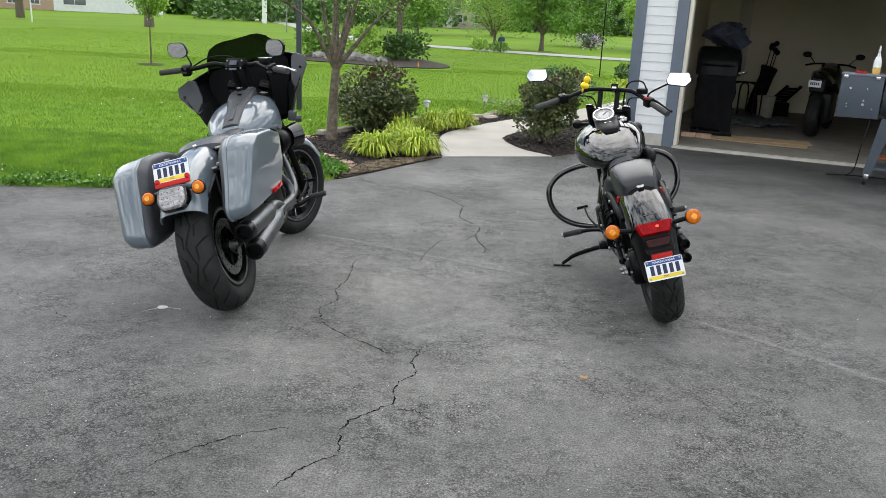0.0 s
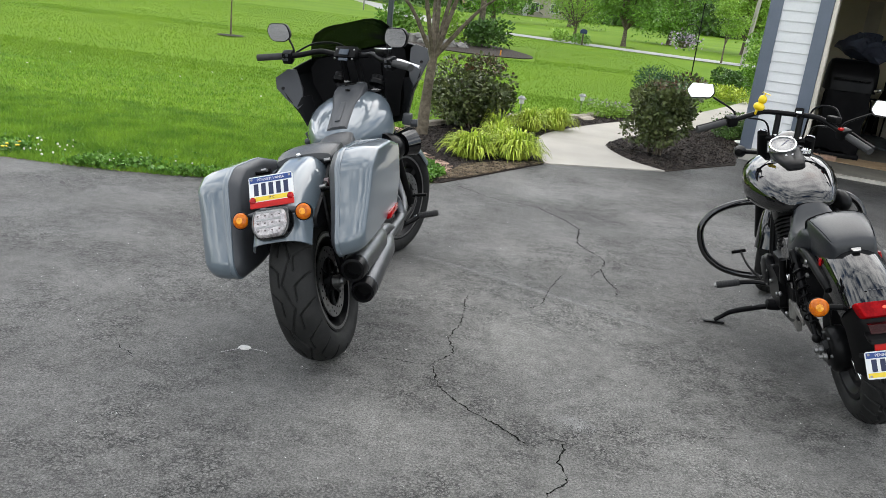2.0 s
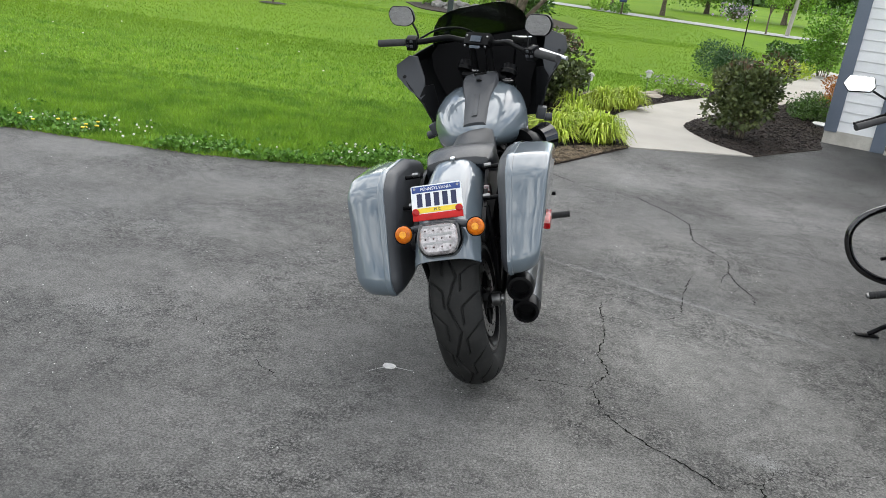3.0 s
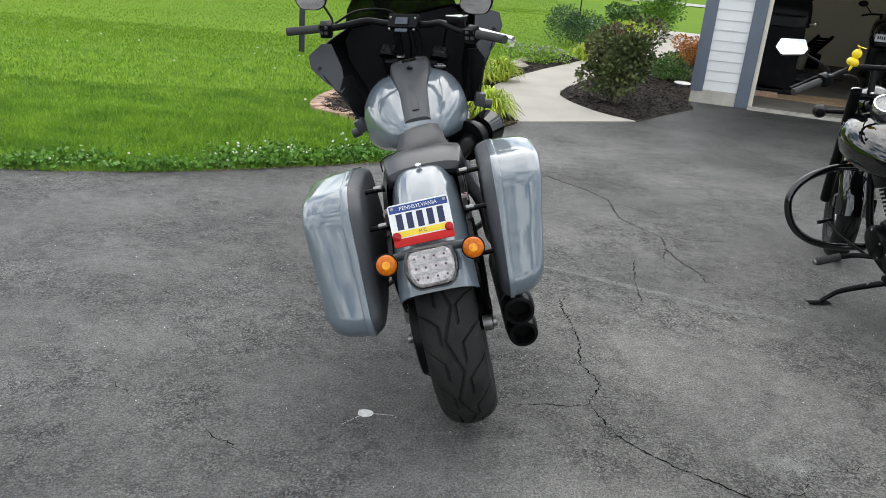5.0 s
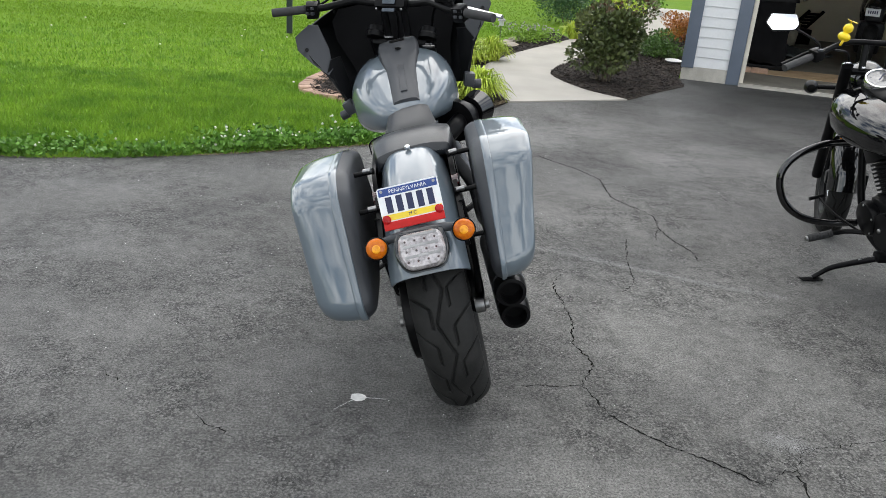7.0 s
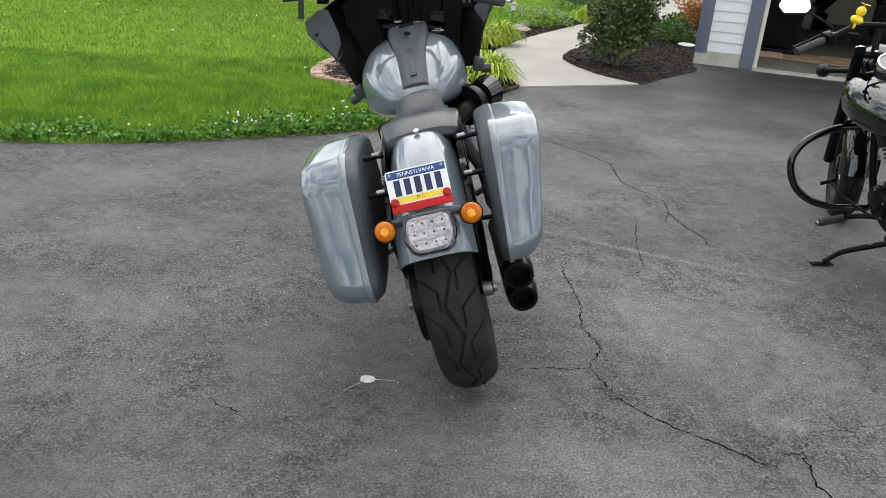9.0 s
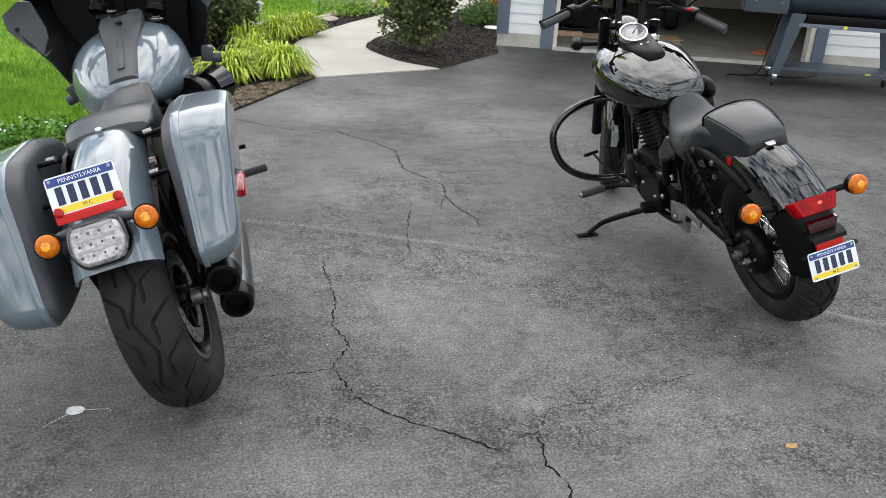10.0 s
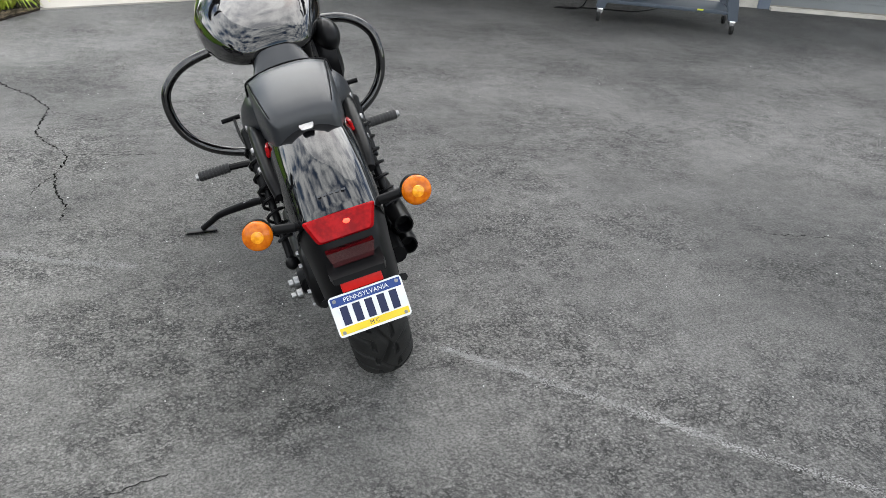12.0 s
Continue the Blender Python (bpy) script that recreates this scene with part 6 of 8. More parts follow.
part("canister", bm, M_BLACK_SATIN, cruiser, "black canister beside the shock")
bm = bmesh.new()
box(bm, (-0.13, 0.60, 0.27), (0.03, 0.15, 0.11), rot=(10, 0, 0), bev=0.015)
box(bm, (-0.14, 0.47, 0.325), (0.012, 0.16, 0.035), rot=(10, 0, 0), bev=0.004)
part("drive_casting", bm, M_TAN_METAL, cruiser, "bare cast metal drive casing")
for y, z in ((0.86, 0.36), (0.74, 0.33), (0.66, 0.36), (0.55, 0.30)):
    bm = bmesh.new()
    ball(bm, (-0.178, y, z), (0.010, 0.012, 0.012), u=12, v=6)
    part("case_bolt", bm, M_STEEL, cruiser)
bm = bmesh.new()
box(bm, (-0.145, 0.70, 0.44), (0.02, 0.20, 0.03), rot=(-12, 0, 0), bev=0.006)
part("chrome_trim", bm, M_CHROME, cruiser, "bright trim bar")
bm = bmesh.new()
lathe(bm, [(0, 0), (0.085, 0.0), (0.095, 0.02), (0.09, 0.06), (0.06, 0.075), (0, 0.078)], Matrix.Translation((0.13, 0.90, 0.64)), 32)
part("air_cleaner", bm, M_BLACK_SATIN, cruiser, "black air cleaner")
bm = bmesh.new()
ball(bm, (0.18, 0.88, 0.72), (0.045, 0.085, 0.055))
part("air_cleaner_cover", bm, M_BLACK_SATIN, cruiser, "rounded black cover beside the tank")
for i, z in enumerate((0.385, 0.300)):
    a, b = Vector((0.168, 0.06 + 0.03 * i, z)), Vector((0.165, 0.55, z - 0.045))
    d = (b - a).normalized()
    m = Matrix.Translation(a) @ d.to_track_quat("X", "Z").to_matrix().to_4x4()
    L = (b - a).length
    bm = bmesh.new()
    lathe(bm, [(0.0, 0.05), (0.020, 0.05), (0.022, 0.0), (0.026, 0.0), (0.028, 0.02), (0.030, 0.12), (0.030, L * 0.85), (0.026, L), (0, L)], m, 26)
    part("muffler", bm, M_BLACK_SATIN, cruiser, "satin black muffler with hollow end")
    bm = bmesh.new()
    tube(bm, [b - d * 0.02, (0.18, 0.72, z - 0.05), (0.19, 0.95, 0.34 - 0.04 * i), (0.15, 0.80 + 0.35 * i, 0.58)], 0.024, 12)
    part("header_pipe", bm, M_BLACK_SATIN, cruiser, "black exhaust pipe")
bm = bmesh.new()
tube(bm, [(-0.13, 0.80, 0.245), (-0.24, 0.84, 0.235), (-0.37, 0.915, 0.198), (-0.425, 0.935, 0.170), (-0.462, 0.940, 0.153)], [0.015, 0.015, 0.012, 0.011], 10)
box(bm, (-0.185, 0.82, 0.247), (0.07, 0.06, 0.045), rot=(0, 12, 0), bev=0.012)
st = part("side_stand", bm, M_BLACK_SATIN, cruiser, "black side stand on the asphalt")
bm = bmesh.new()
box(bm, (-0.468, 0.94, 0.1465), (0.11, 0.036, 0.007), rot=(0, 17, 8), bev=0.003)
part("stand_foot", bm, M_BLACK_SATIN, st)
bm = bmesh.new()
tube(bm, [(-0.15, 0.79, 0.265), (-0.22, 0.83, 0.25), (-0.28, 0.855, 0.238)], 0.0035, 6)
part("stand_spring", bm, M_STEEL, st)

# toy on the handlebar
DUCK = BIKE_B @ TURN_B @ Matrix.Translation((-0.165, 1.303, 1.128)) @ Matrix.Rotation(radians(17), 4, "Y")
duck = thing("rubber_duck", "yellow rubber toy duck with propeller on the handlebar", "toy", m=DUCK)
bm = bmesh.new()
ball(bm, (0, 0, 0.020), (0.030, 0.033, 0.022))
ball(bm, (0, 0.006, 0.060), (0.023, 0.023, 0.024))
part("body", bm, M_YELLOW, duck)
bm = bmesh.new()
ball(bm, (0, 0.030, 0.055), (0.010, 0.012, 0.005), u=12, v=6)
part("beak", bm, M_ORANGE_TOY, duck)
bm = bmesh.new()
cyl(bm, (0, 0.006, 0.082), (0, 0.006, 0.096), 0.003, n=8)
for a in (0, 120, 240):
    box(bm, (0.014 * math.cos(radians(a)), 0.006 + 0.014 * math.sin(radians(a)), 0.096), (0.026, 0.009, 0.0025), rot=(12, 0, a), bev=0.001)
part("propeller", bm, M_YELLOW, duck)
bm = bmesh.new()
tube(bm, [(0, -0.018, 0.01), (0, -0.022, -0.012), (0, -0.008, -0.022)], 0.006, 8)
part("strap", bm, M_YELLOW, duck)

# ---- marks on the asphalt ----
def crack(w, line, seed):
    """A jagged open crack of varying width along a line."""
    r = random.Random(seed)
    pts = []
    for (x0, y0), (x1, y1) in zip(line, line[1:]):
        n = max(2, int(math.hypot(x1 - x0, y1 - y0) / 0.013))
        for i in range(n):
            t = i / n
            k = 0.005 * math.sin(math.pi * t) + 0.004
            pts.append((x0 + (x1 - x0) * t + r.uniform(-k, k), y0 + (y1 - y0) * t + r.uniform(-k, k)))
    pts.append(line[-1])
    verts, faces = [], []
    for i, (x, y) in enumerate(pts):
        x1, y1 = pts[min(i + 1, len(pts) - 1)]
        x0, y0 = pts[max(i - 1, 0)]
        d = Vector((y0 - y1, x1 - x0)).normalized()
        f = min(1, i / 4, (len(pts) - 1 - i) / 4)
        ww = w * (0.25 + 0.75 * f) * r.choice((0.2, 0.5, 0.7, 1.0, 1.2)) * 0.4
        verts += [(x + d.x * ww, y + d.y * ww, 0.0012), (x - d.x * ww, y - d.y * ww, 0.0012)]
        if i:
            faces.append((2 * i - 2, 2 * i - 1, 2 * i + 1, 2 * i))
    tagged(new("crack", raw("crack", verts, faces, M_CRACK)), "jagged open crack in the asphalt", "crack", kind="structure")


# the long crack and its branches
crack(0.008, [(-0.5, 5.03), (-0.56, 4.94), (-0.565, 4.8), (-0.56, 4.68), (-0.56, 4.54), (-0.59, 4.43), (-0.6, 4.35), (-0.57, 4.26), (-0.56, 4.19), (-0.6, 4.12), (-0.64, 4.055)], 1)
crack(0.009, [(-0.64, 4.055), (-0.61, 3.94), (-0.57, 3.83), (-0.5, 3.75), (-0.42, 3.68), (-0.35, 3.63), (-0.29, 3.58), (-0.24, 3.53), (-0.21, 3.5)], 2)
crack(0.010, [(-0.08, 3.59), (-0.1, 3.51), (-0.12, 3.43), (-0.1, 3.38), (-0.09, 3.33), (-0.11, 3.28), (-0.16, 3.23), (-0.17, 3.15), (-0.16, 3.04), (-0.18, 3.01), (-0.27, 2.92), (-0.31, 2.88), (-0.34, 2.79)], 3)
crack(0.009, [(-0.34, 2.79), (-0.33, 2.7), (-0.32, 2.62), (-0.37, 2.59), (-0.43, 2.52), (-0.5, 2.4)], 4)
crack(0.0035, [(-0.21, 3.5), (-0.16, 3.56), (-0.08, 3.59), (-0.02, 3.67), (0.06, 3.7), (0.25, 3.73), (0.47, 3.77), (0.62, 3.81)], 5)
crack(0.006, [(-0.64, 4.055), (-0.71, 4.035), (-0.8, 4.05), (-0.9, 4.03)], 6)
crack(0.007, [(-0.94, 2.48), (-0.86, 2.58), (-0.77, 2.66), (-0.68, 2.73), (-0.61, 2.76), (-0.5, 2.8)], 7)
crack(0.005, [(-0.16, 3.04), (-0.14, 2.98), (-0.07, 2.98), (-0.03, 2.93), (0.02, 2.88)], 8)
crack(0.004, [(-0.2, 2.71), (-0.17, 2.67), (-0.14, 2.64)], 9)
# the far crack towards the walk
crack(0.010, [(-0.87, 7.52), (-0.57, 7.25), (-0.31, 7.1)], 10)
crack(0.013, [(-0.2, 7.14), (-0.09, 6.97), (0.02, 6.82), (0.11, 6.62), (0.09, 6.4), (0.08, 6.24), (0.14, 6.1), (0.22, 5.97)], 11)
crack(0.011, [(0.22, 5.97), (0.24, 5.88), (0.2, 5.72), (0.21, 5.59), (0.24, 5.46), (0.265, 5.38), (0.25, 5.25)], 12)
crack(0.006, [(0.22, 5.97), (0.33, 5.92), (0.47, 5.9), (0.64, 5.9)], 13)
crack(0.0075, [(-0.035, 5.53), (-0.09, 5.35), (-0.13, 5.2), (-0.155, 5.04), (-0.17, 4.95), (-0.26, 4.85)], 14)
crack(0.006, [(0.21, 5.72), (0.15, 5.62), (0.12, 5.5)], 15)
# short ones
crack(0.006, [(-1.92, 3.84), (-1.89, 3.8), (-1.85, 3.77), (-1.79, 3.72)], 16)
crack(0.005, [(-2.29, 4.11), (-2.25, 4.06), (-2.18, 4.0)], 17)
crack(0.005, [(-2.13, 4.5), (-2.1, 4.44), (-2.08, 4.41)], 18)
crack(0.004, [(-2.15, 4.29), (-2.11, 4.25)], 19)
crack(0.005, [(-2.76, 5.0), (-2.68, 4.95)], 20)
crack(0.006, [(2.93, 4.64), (3.02, 4.6), (3.12, 4.57), (3.23, 4.53), (3.3, 4.49)], 21)
crack(0.004, [(0.12, 6.57), (0.3, 6.42), (0.42, 6.38)], 22)


def smear(name, pts, w, m, label, seed, fill=0.5, size=0.012, z=0.0015):
    """Broken pale flecks strewn along a line."""
    r = random.Random(seed)
    verts, faces = [], []
    line = spline([(x, y, 0) for x, y in pts], 40)
    for p in line:
        for _ in range(max(1, int(fill * 10))):
            c = p + Vector((r.gauss(0, w), r.gauss(0, w), z + r.uniform(0, 0.0015)))
            s = size * r.uniform(0.3, 1)
            i = len(verts)
            a0 = r.uniform(0, 6)
            for j in range(5):
                a = a0 + j * 1.257
                q = s * r.uniform(0.5, 1)
                verts.append(c + Vector((math.cos(a) * q, math.sin(a) * q * 0.8, 0)))
            faces.append(tuple(range(i, i + 5)))
    return tagged(new(name, raw(name, verts, faces, m)), label, "mark", kind="stuff")


smear("pale_line", [(-0.92, 5.5), (-0.54, 5.35), (-0.28, 5.21), (-0.01, 5.07), (0.22, 4.95), (0.5, 4.84)], 0.014, M_CHALK, "faint pale scrape line across the asphalt", 1, 2.3, 0.0042)
smear("pale_line", [(-3.1, 6.13), (-2.4, 5.96), (-1.83, 5.80)], 0.012, M_CHALK, "faint pale scrape line across the asphalt", 6, 0.9, 0.004)
smear("pale_line", [(1.38, 4.14), (1.53, 4.0), (1.81, 3.72), (2.05, 3.47), (2.4, 3.15)], 0.010, M_CHALK, "faint pale scrape line across the asphalt", 2, 2.0, 0.004)
smear("pale_line", [(0.62, 5.95), (1.4, 5.6), (2.3, 5.1)], 0.012, M_CHALK, "faint pale scrape line across the asphalt", 3, 0.35, 0.004)
for k, (x, y, q) in enumerate(((-2.66, 4.05, 0.085), (-2.95, 5.02, 0.10), (-0.05, 3.72, 0.05))):
    smear("pale_patch", [(x - q, y + 0.02), (x, y), (x + q, y - 0.02)], q * 0.55, M_CHALK, "dusty pale patch on the asphalt", 20 + k, 1.3, 0.004)
bm = bmesh.new()
r5 = random.Random(8)
outline = [(0.030 * math.cos(a) * r5.uniform(0.8, 1.15), 0.022 * math.sin(a) * r5.uniform(0.8, 1.15)) for a in [i * 0.4 for i in range(15)]]
prism(bm, outline, pose(-1.42, 3.95, 0.0005), 0.0015)
for a, l in ((-0.1, 0.07), (3.9, 0.08)):
    for k in range(7):
        d = 0.03 + l * k / 7
        box(bm, (-1.42 + d * math.cos(a), 3.95 + d * math.sin(a), 0.001), (0.009, 0.0022 * (1 - k / 9), 0.0008), rot=(0, 0, math.degrees(a) + r5.uniform(-15, 15)))
solid("dried_splash", bm, M_WHITE_SPOT, "dried white splash on the asphalt", "stain", "structure", smooth=0)
bm = bmesh.new()
skin(bm, [[Vector((-0.035, 0, 0.004)), Vector((0, 0, 0.001)), Vector((0.035, 0, 0.006))], [Vector((-0.02, 0.02, 0.012)), Vector((0, 0.026, 0.006)), Vector((0.03, 0.02, 0.014))]], cap=False, closed=False)
M_DRY = mat("dry_leaf", (0.45, 0.28, 0.11), (0.35, 0.2, 0.08), rough=0.7, scale=60)
solid("fallen_leaf", bm, M_DRY, "small dry tan leaf on the asphalt", "leaf", at=pose(0.64, 3.36, 0.001, 0, 0, -20) @ Matrix.Diagonal((0.55, 0.6, 0.8, 1)))
rp = random.Random(12)
verts, faces = [], []
for _ in range(900):
    x, y = rp.uniform(-4.5, 5), rp.uniform(2.2, 7.5)
    s = rp.uniform(0.0012, 0.0034)
    i = len(verts)
    verts += [(x - s, y, 0.001), (x, y - s, 0.001), (x + s, y, 0.001), (x, y + s, 0.001), (x, y, 0.001 + s)]
    faces += [(i, i + 1, i + 4), (i + 1, i + 2, i + 4), (i + 2, i + 3, i + 4), (i + 3, i, i + 4)]
tagged(new("grit", raw("grit", verts, faces, M_WHITE_SPOT)), "scattered pale grit on the asphalt", "grit", kind="stuff")

# ---- lawn ----
bed1_poly = [(-0.13, 9.0), (-0.87, 7.76)] + bed_back + walk_l[26:0:-1]
edge_poly = edge_s + [(40, 9), (40, -30), (-60, -30)]


def edge_y(x):
    for (x0, y0), (x1, y1) in zip(edge_s, edge_s[1:]):
        if x0 <= x <= x1:
            return y0 + (y1 - y0) * (x - x0) / (x1 - x0)
    return 99.0


rs = np.random.RandomState(3)
# dense near the asphalt, thinner further off
X = np.concatenate([rs.uniform(-7.5, -0.6, 130000), rs.uniform(-11, 2.2, 80000), rs.uniform(-16, 6, 70000), rs.uniform(-24, 9, 60000)])
D = np.concatenate([rs.uniform(0, 1, 130000) ** 1.3 * 3.2, 2.5 + rs.uniform(0, 1, 80000) * 6, 7 + rs.uniform(0, 1, 70000) * 12, 17 + rs.uniform(0, 1, 60000) ** 1.2 * 24])
ex, ey = np.array([p[0] for p in edge_s]), np.array([p[1] for p in edge_s])
Y = np.where(X < -1.05, np.interp(X, ex, ey), 7.5) + D - 0.02
keep = np.ones(len(X), bool)
wl_x = np.interp(Y, [p[1] for p in walk_l], [p[0] for p in walk_l])
bb_x = np.interp(Y, [p[1] for p in bed_back], [p[0] for p in bed_back])
keep &= ~((X > -1.12) & (Y < 8.0))
keep &= (Y < 7.5) | (X < np.where(Y < 15.2, bb_x - 0.06, wl_x - 0.25))
X, Y, D = X[keep], Y[keep], D[keep]
keep = (Y < 23) | ~((X > -6.4) & (X < -0.3) & (Y > 25.2) & (Y < 33))
X, Y, D = X[keep], Y[keep], D[keep]
H = rs.uniform(0.032, 0.062, len(X)) * np.where(D < 0.25, rs.uniform(0.7, 1.25, len(X)), np.where(D < 2.0, 0.9, np.where(D < 6, 0.62, 0.5)))
W = np.where(D < 2.5, 0.0032, np.where(D < 7, 0.006, np.where(D < 17, 0.008, 0.016))) * rs.uniform(0.7, 1.3, len(X))
A, T = rs.uniform(0, 6.283, len(X)), rs.uniform(-0.6, 0.6, (len(X), 2))
cx, sx = np.cos(A) * W, np.sin(A) * W
V = np.stack([np.stack([X - cx, Y - sx, np.full_like(X, -0.03)], 1), np.stack([X + cx, Y + sx, np.full_like(X, -0.03)], 1),
              np.stack([X + T[:, 0] * H * 0.4 + cx * 0.7, Y + T[:, 1] * H * 0.4 + sx * 0.7, H * 0.6 - 0.03], 1), np.stack([X + T[:, 0] * H, Y + T[:, 1] * H, H - 0.03], 1)], 1).reshape(-1, 3)
N = np.arange(len(X)) * 4
F = np.stack([N, N + 1, N + 2, N + 3], 1)
for m, sel in ((M_GRASS, D < 6), (M_GRASS_FAR, D >= 6)):
    P = V.reshape(-1, 4, 3)[sel].reshape(-1, 3)
    tagged(new("grass", raw("grass", P.tolist(), F[:len(P) // 4].tolist(), m)), "mown green grass blades of the lawn", "grass", kind="stuff")
# clover fringe and blossoms along the asphalt
rc = random.Random(21)
pts, nrm = [], []
blossom, dand = bmesh.new(), bmesh.new()
for _ in range(24000):
    x = rc.uniform(-7.0, -1.2)
    y = edge_y(x) + abs(rc.gauss(0, 0.20)) * (1 + noise.noise(Vector((rc.random() * 0.2 + 3.1 * (x - 9), 4.0, 0))))
    if noise.noise(Vector((x * 2.2, y * 2.2, 0))) + (0.35 if x > -2.6 else -0.02) > rc.uniform(-0.25, 0.35):
        pts.append(Vector((x, y - 0.02, rc.uniform(-0.02, 0.055))))
        nrm.append(Vector((0, 0, 0.6)))
nook = [(-1.42, 8.5), (-1.12, 8.02), (-1.0, 7.78), (-1.09, 7.52), (-1.3, 7.9)]
for _ in range(5200):
    x, y = rc.uniform(-1.45, -0.95), rc.uniform(7.5, 8.5)
    if inside(x, y, nook):
        pts.append(Vector((x, y, rc.uniform(0.0, 0.07))))
        nrm.append(Vector((0, 0, 0.6)))
v, f = leaf_cloud(pts, nrm, 0.028, rc, 0.5)
tagged(new("clover", raw("clover", v, f, M_CLOVER)), "clover leaves fringing the asphalt", "clover", kind="stuff")
for _ in range(110):
    x = rc.choice((rc.uniform(-2.5, -1.3), rc.uniform(-2.5, -1.3), rc.uniform(-5.2, -3.6), rc.uniform(-6, -1.3)))
    y = edge_y(x) + abs(rc.gauss(0, 0.28)) + 0.04
    bmesh.ops.create_icosphere(blossom, subdivisions=1, radius=rc.uniform(0.006, 0.012), matrix=Matrix.Translation((x, y, rc.uniform(0.03, 0.06))))
for _ in range(24):
    x, d = rc.uniform(-9, -1), rc.uniform(1, 9)
    bmesh.ops.create_icosphere(blossom, subdivisions=1, radius=0.014, matrix=Matrix.Translation((x, edge_y(max(-14, x)) + d, 0.05)) @ Matrix.Diagonal((1, 1, 0.6, 1)))
for _ in range(10):
    x = rc.uniform(-4.9, -4.2)
    bmesh.ops.create_icosphere(dand, subdivisions=1, radius=0.016, matrix=Matrix.Translation((x, edge_y(x) + rc.uniform(0.05, 0.3), 0.06)) @ Matrix.Diagonal((1, 1, 0.5, 1)))
solid("clover_blossoms", blossom, M_PETAL, "small white clover blossoms in the lawn", "flower", "stuff")
solid("dandelions", dand, M_DANDELION, "yellow dandelions at the lawn's edge", "flower", "stuff")

smear("dry_grass", [(x, edge_y(x) - 0.015) for x in (-2.5, -2.1, -1.8, -1.5, -1.3, -1.1)], 0.014, M_CHIP_TAN, "dry tan clippings along the lawn's edge", 31, 0.7, 0.012, 0.003)
smear("dry_grass", [(x, edge_y(x) - 0.012) for x in (-6.5, -5.6, -4.8, -4.0, -3.2, -2.6)], 0.012, M_CHIP_TAN, "dry tan clippings along the lawn's edge", 32, 0.35, 0.010, 0.003)

# ---- beds ----
rm = random.Random(31)


def chips(name, poly, box4, count, m, label, size=0.03, z=0.012):
    verts, faces = [], []
    while len(faces) < count:
        x, y = rm.uniform(box4[0], box4[2]), rm.uniform(box4[1], box4[3])
        if not inside(x, y, poly):
            continue
        a, l, w = rm.uniform(0, 6.28), size * rm.uniform(0.5, 1.4), size * rm.uniform(0.15, 0.4)
        t = rm.uniform(-0.4, 0.4)
        i = len(verts)
        c, s = math.cos(a), math.sin(a)
        for u, k in ((-1, -1), (1, -1), (1, 1), (-1, 1)):
            verts.append((x + c * l * u - s * w * k, y + s * l * u + c * w * k, z + t * u * l + rm.uniform(0, 0.012)))
        faces.append((i, i + 1, i + 2, i + 3))
    tagged(new(name, raw(name, verts, faces, m)), label, "mulch", kind="stuff")


bed2_poly = bed_r + walk_r[32:0:-1]
chips("mulch_chips", bed1_poly, (-2, 7.5, 1.6, 15.2), 16000, M_CHIP, "dark shredded bark mulch", 0.017)
chips("mulch_chips", bed2_poly, (0.5, 9.4, 6, 17), 16000, M_CHIP, "dark shredded bark mulch", 0.017)
litter = [(-0.13, 9.0), (-0.87, 7.76), (-1.05, 7.6), (-0.9, 8.4), (-0.55, 8.75)]
chips("leaf_litter", litter, (-1.1, 7.5, 0, 9.1), 4500, M_CHIP_TAN, "tan dry litter at the bed's edge", 0.012, 0.014)

# edging: bricks on the near side, pale stones at the back
brick_path = spline([(-0.93, 7.82, 0), (-1.0, 8.1, 0), (-1.16, 8.36, 0), (-1.43, 8.72, 0), (-1.69, 8.88, 0), (-1.95, 9.16, 0), (-1.93, 9.55, 0), (-1.8, 10.02, 0)], 12)
bm = bmesh.new()
box(bm, (0, 0, 0.03), (0.095, 0.20, 0.075), bev=0.008)
brick_me = finish("brick", bm, M_BRICK)
bm = bmesh.new()
box(bm, (0, 0, 0.025), (0.12, 0.28, 0.085), bev=0.018)
stone_me = finish("stone", bm, M_STONE)


def course(path, step, me, name, holder, wob):
    acc, last = 0.0, path[0]
    for p, q in zip(path, path[1:]):
        acc += (q - p).length
        if acc >= step:
            acc = 0.0
            d = (q - p).normalized()
            ob = new(name, me)
            ob.parent = holder
            ob.matrix_basis = Matrix.Translation(q) @ Matrix.Rotation(math.atan2(-d.x, d.y) + (math.pi / 2 if name == "brick" else 0) + rm.uniform(-wob, wob), 4, "Z") @ pose(0, 0, rm.uniform(-0.058, -0.045) if name == "brick" else rm.uniform(-0.01, 0.008), rm.uniform(-3, 3), rm.uniform(-3, 3), 0)


edging = thing("brick_edging", "weathered red brick edging round the mulch bed", "edging")
tagged(edging, kind="structure")
course([p for a in zip(brick_path, brick_path[1:]) for p in (a[0], (a[0] * 3 + a[1]) / 4, (a[0] + a[1]) / 2, (a[0] + 3 * a[1]) / 4)], 0.1, brick_me, "brick", edging, 0.08)
stones = thing("stone_edging", "pale stone edging along the back of the bed", "edging")
tagged(stones, kind="structure")
stone_path = spline([(-1.8, 10.05, 0), (-1.5, 10.5, 0), (-1.2, 11.2, 0), (-0.6, 12.1, 0), (0.37, 12.95, 0), (1.0, 14.2, 0), (1.6, 15.2, 0)], 60)
course(stone_path, 0.29, stone_me, "stone", stones, 0.06)


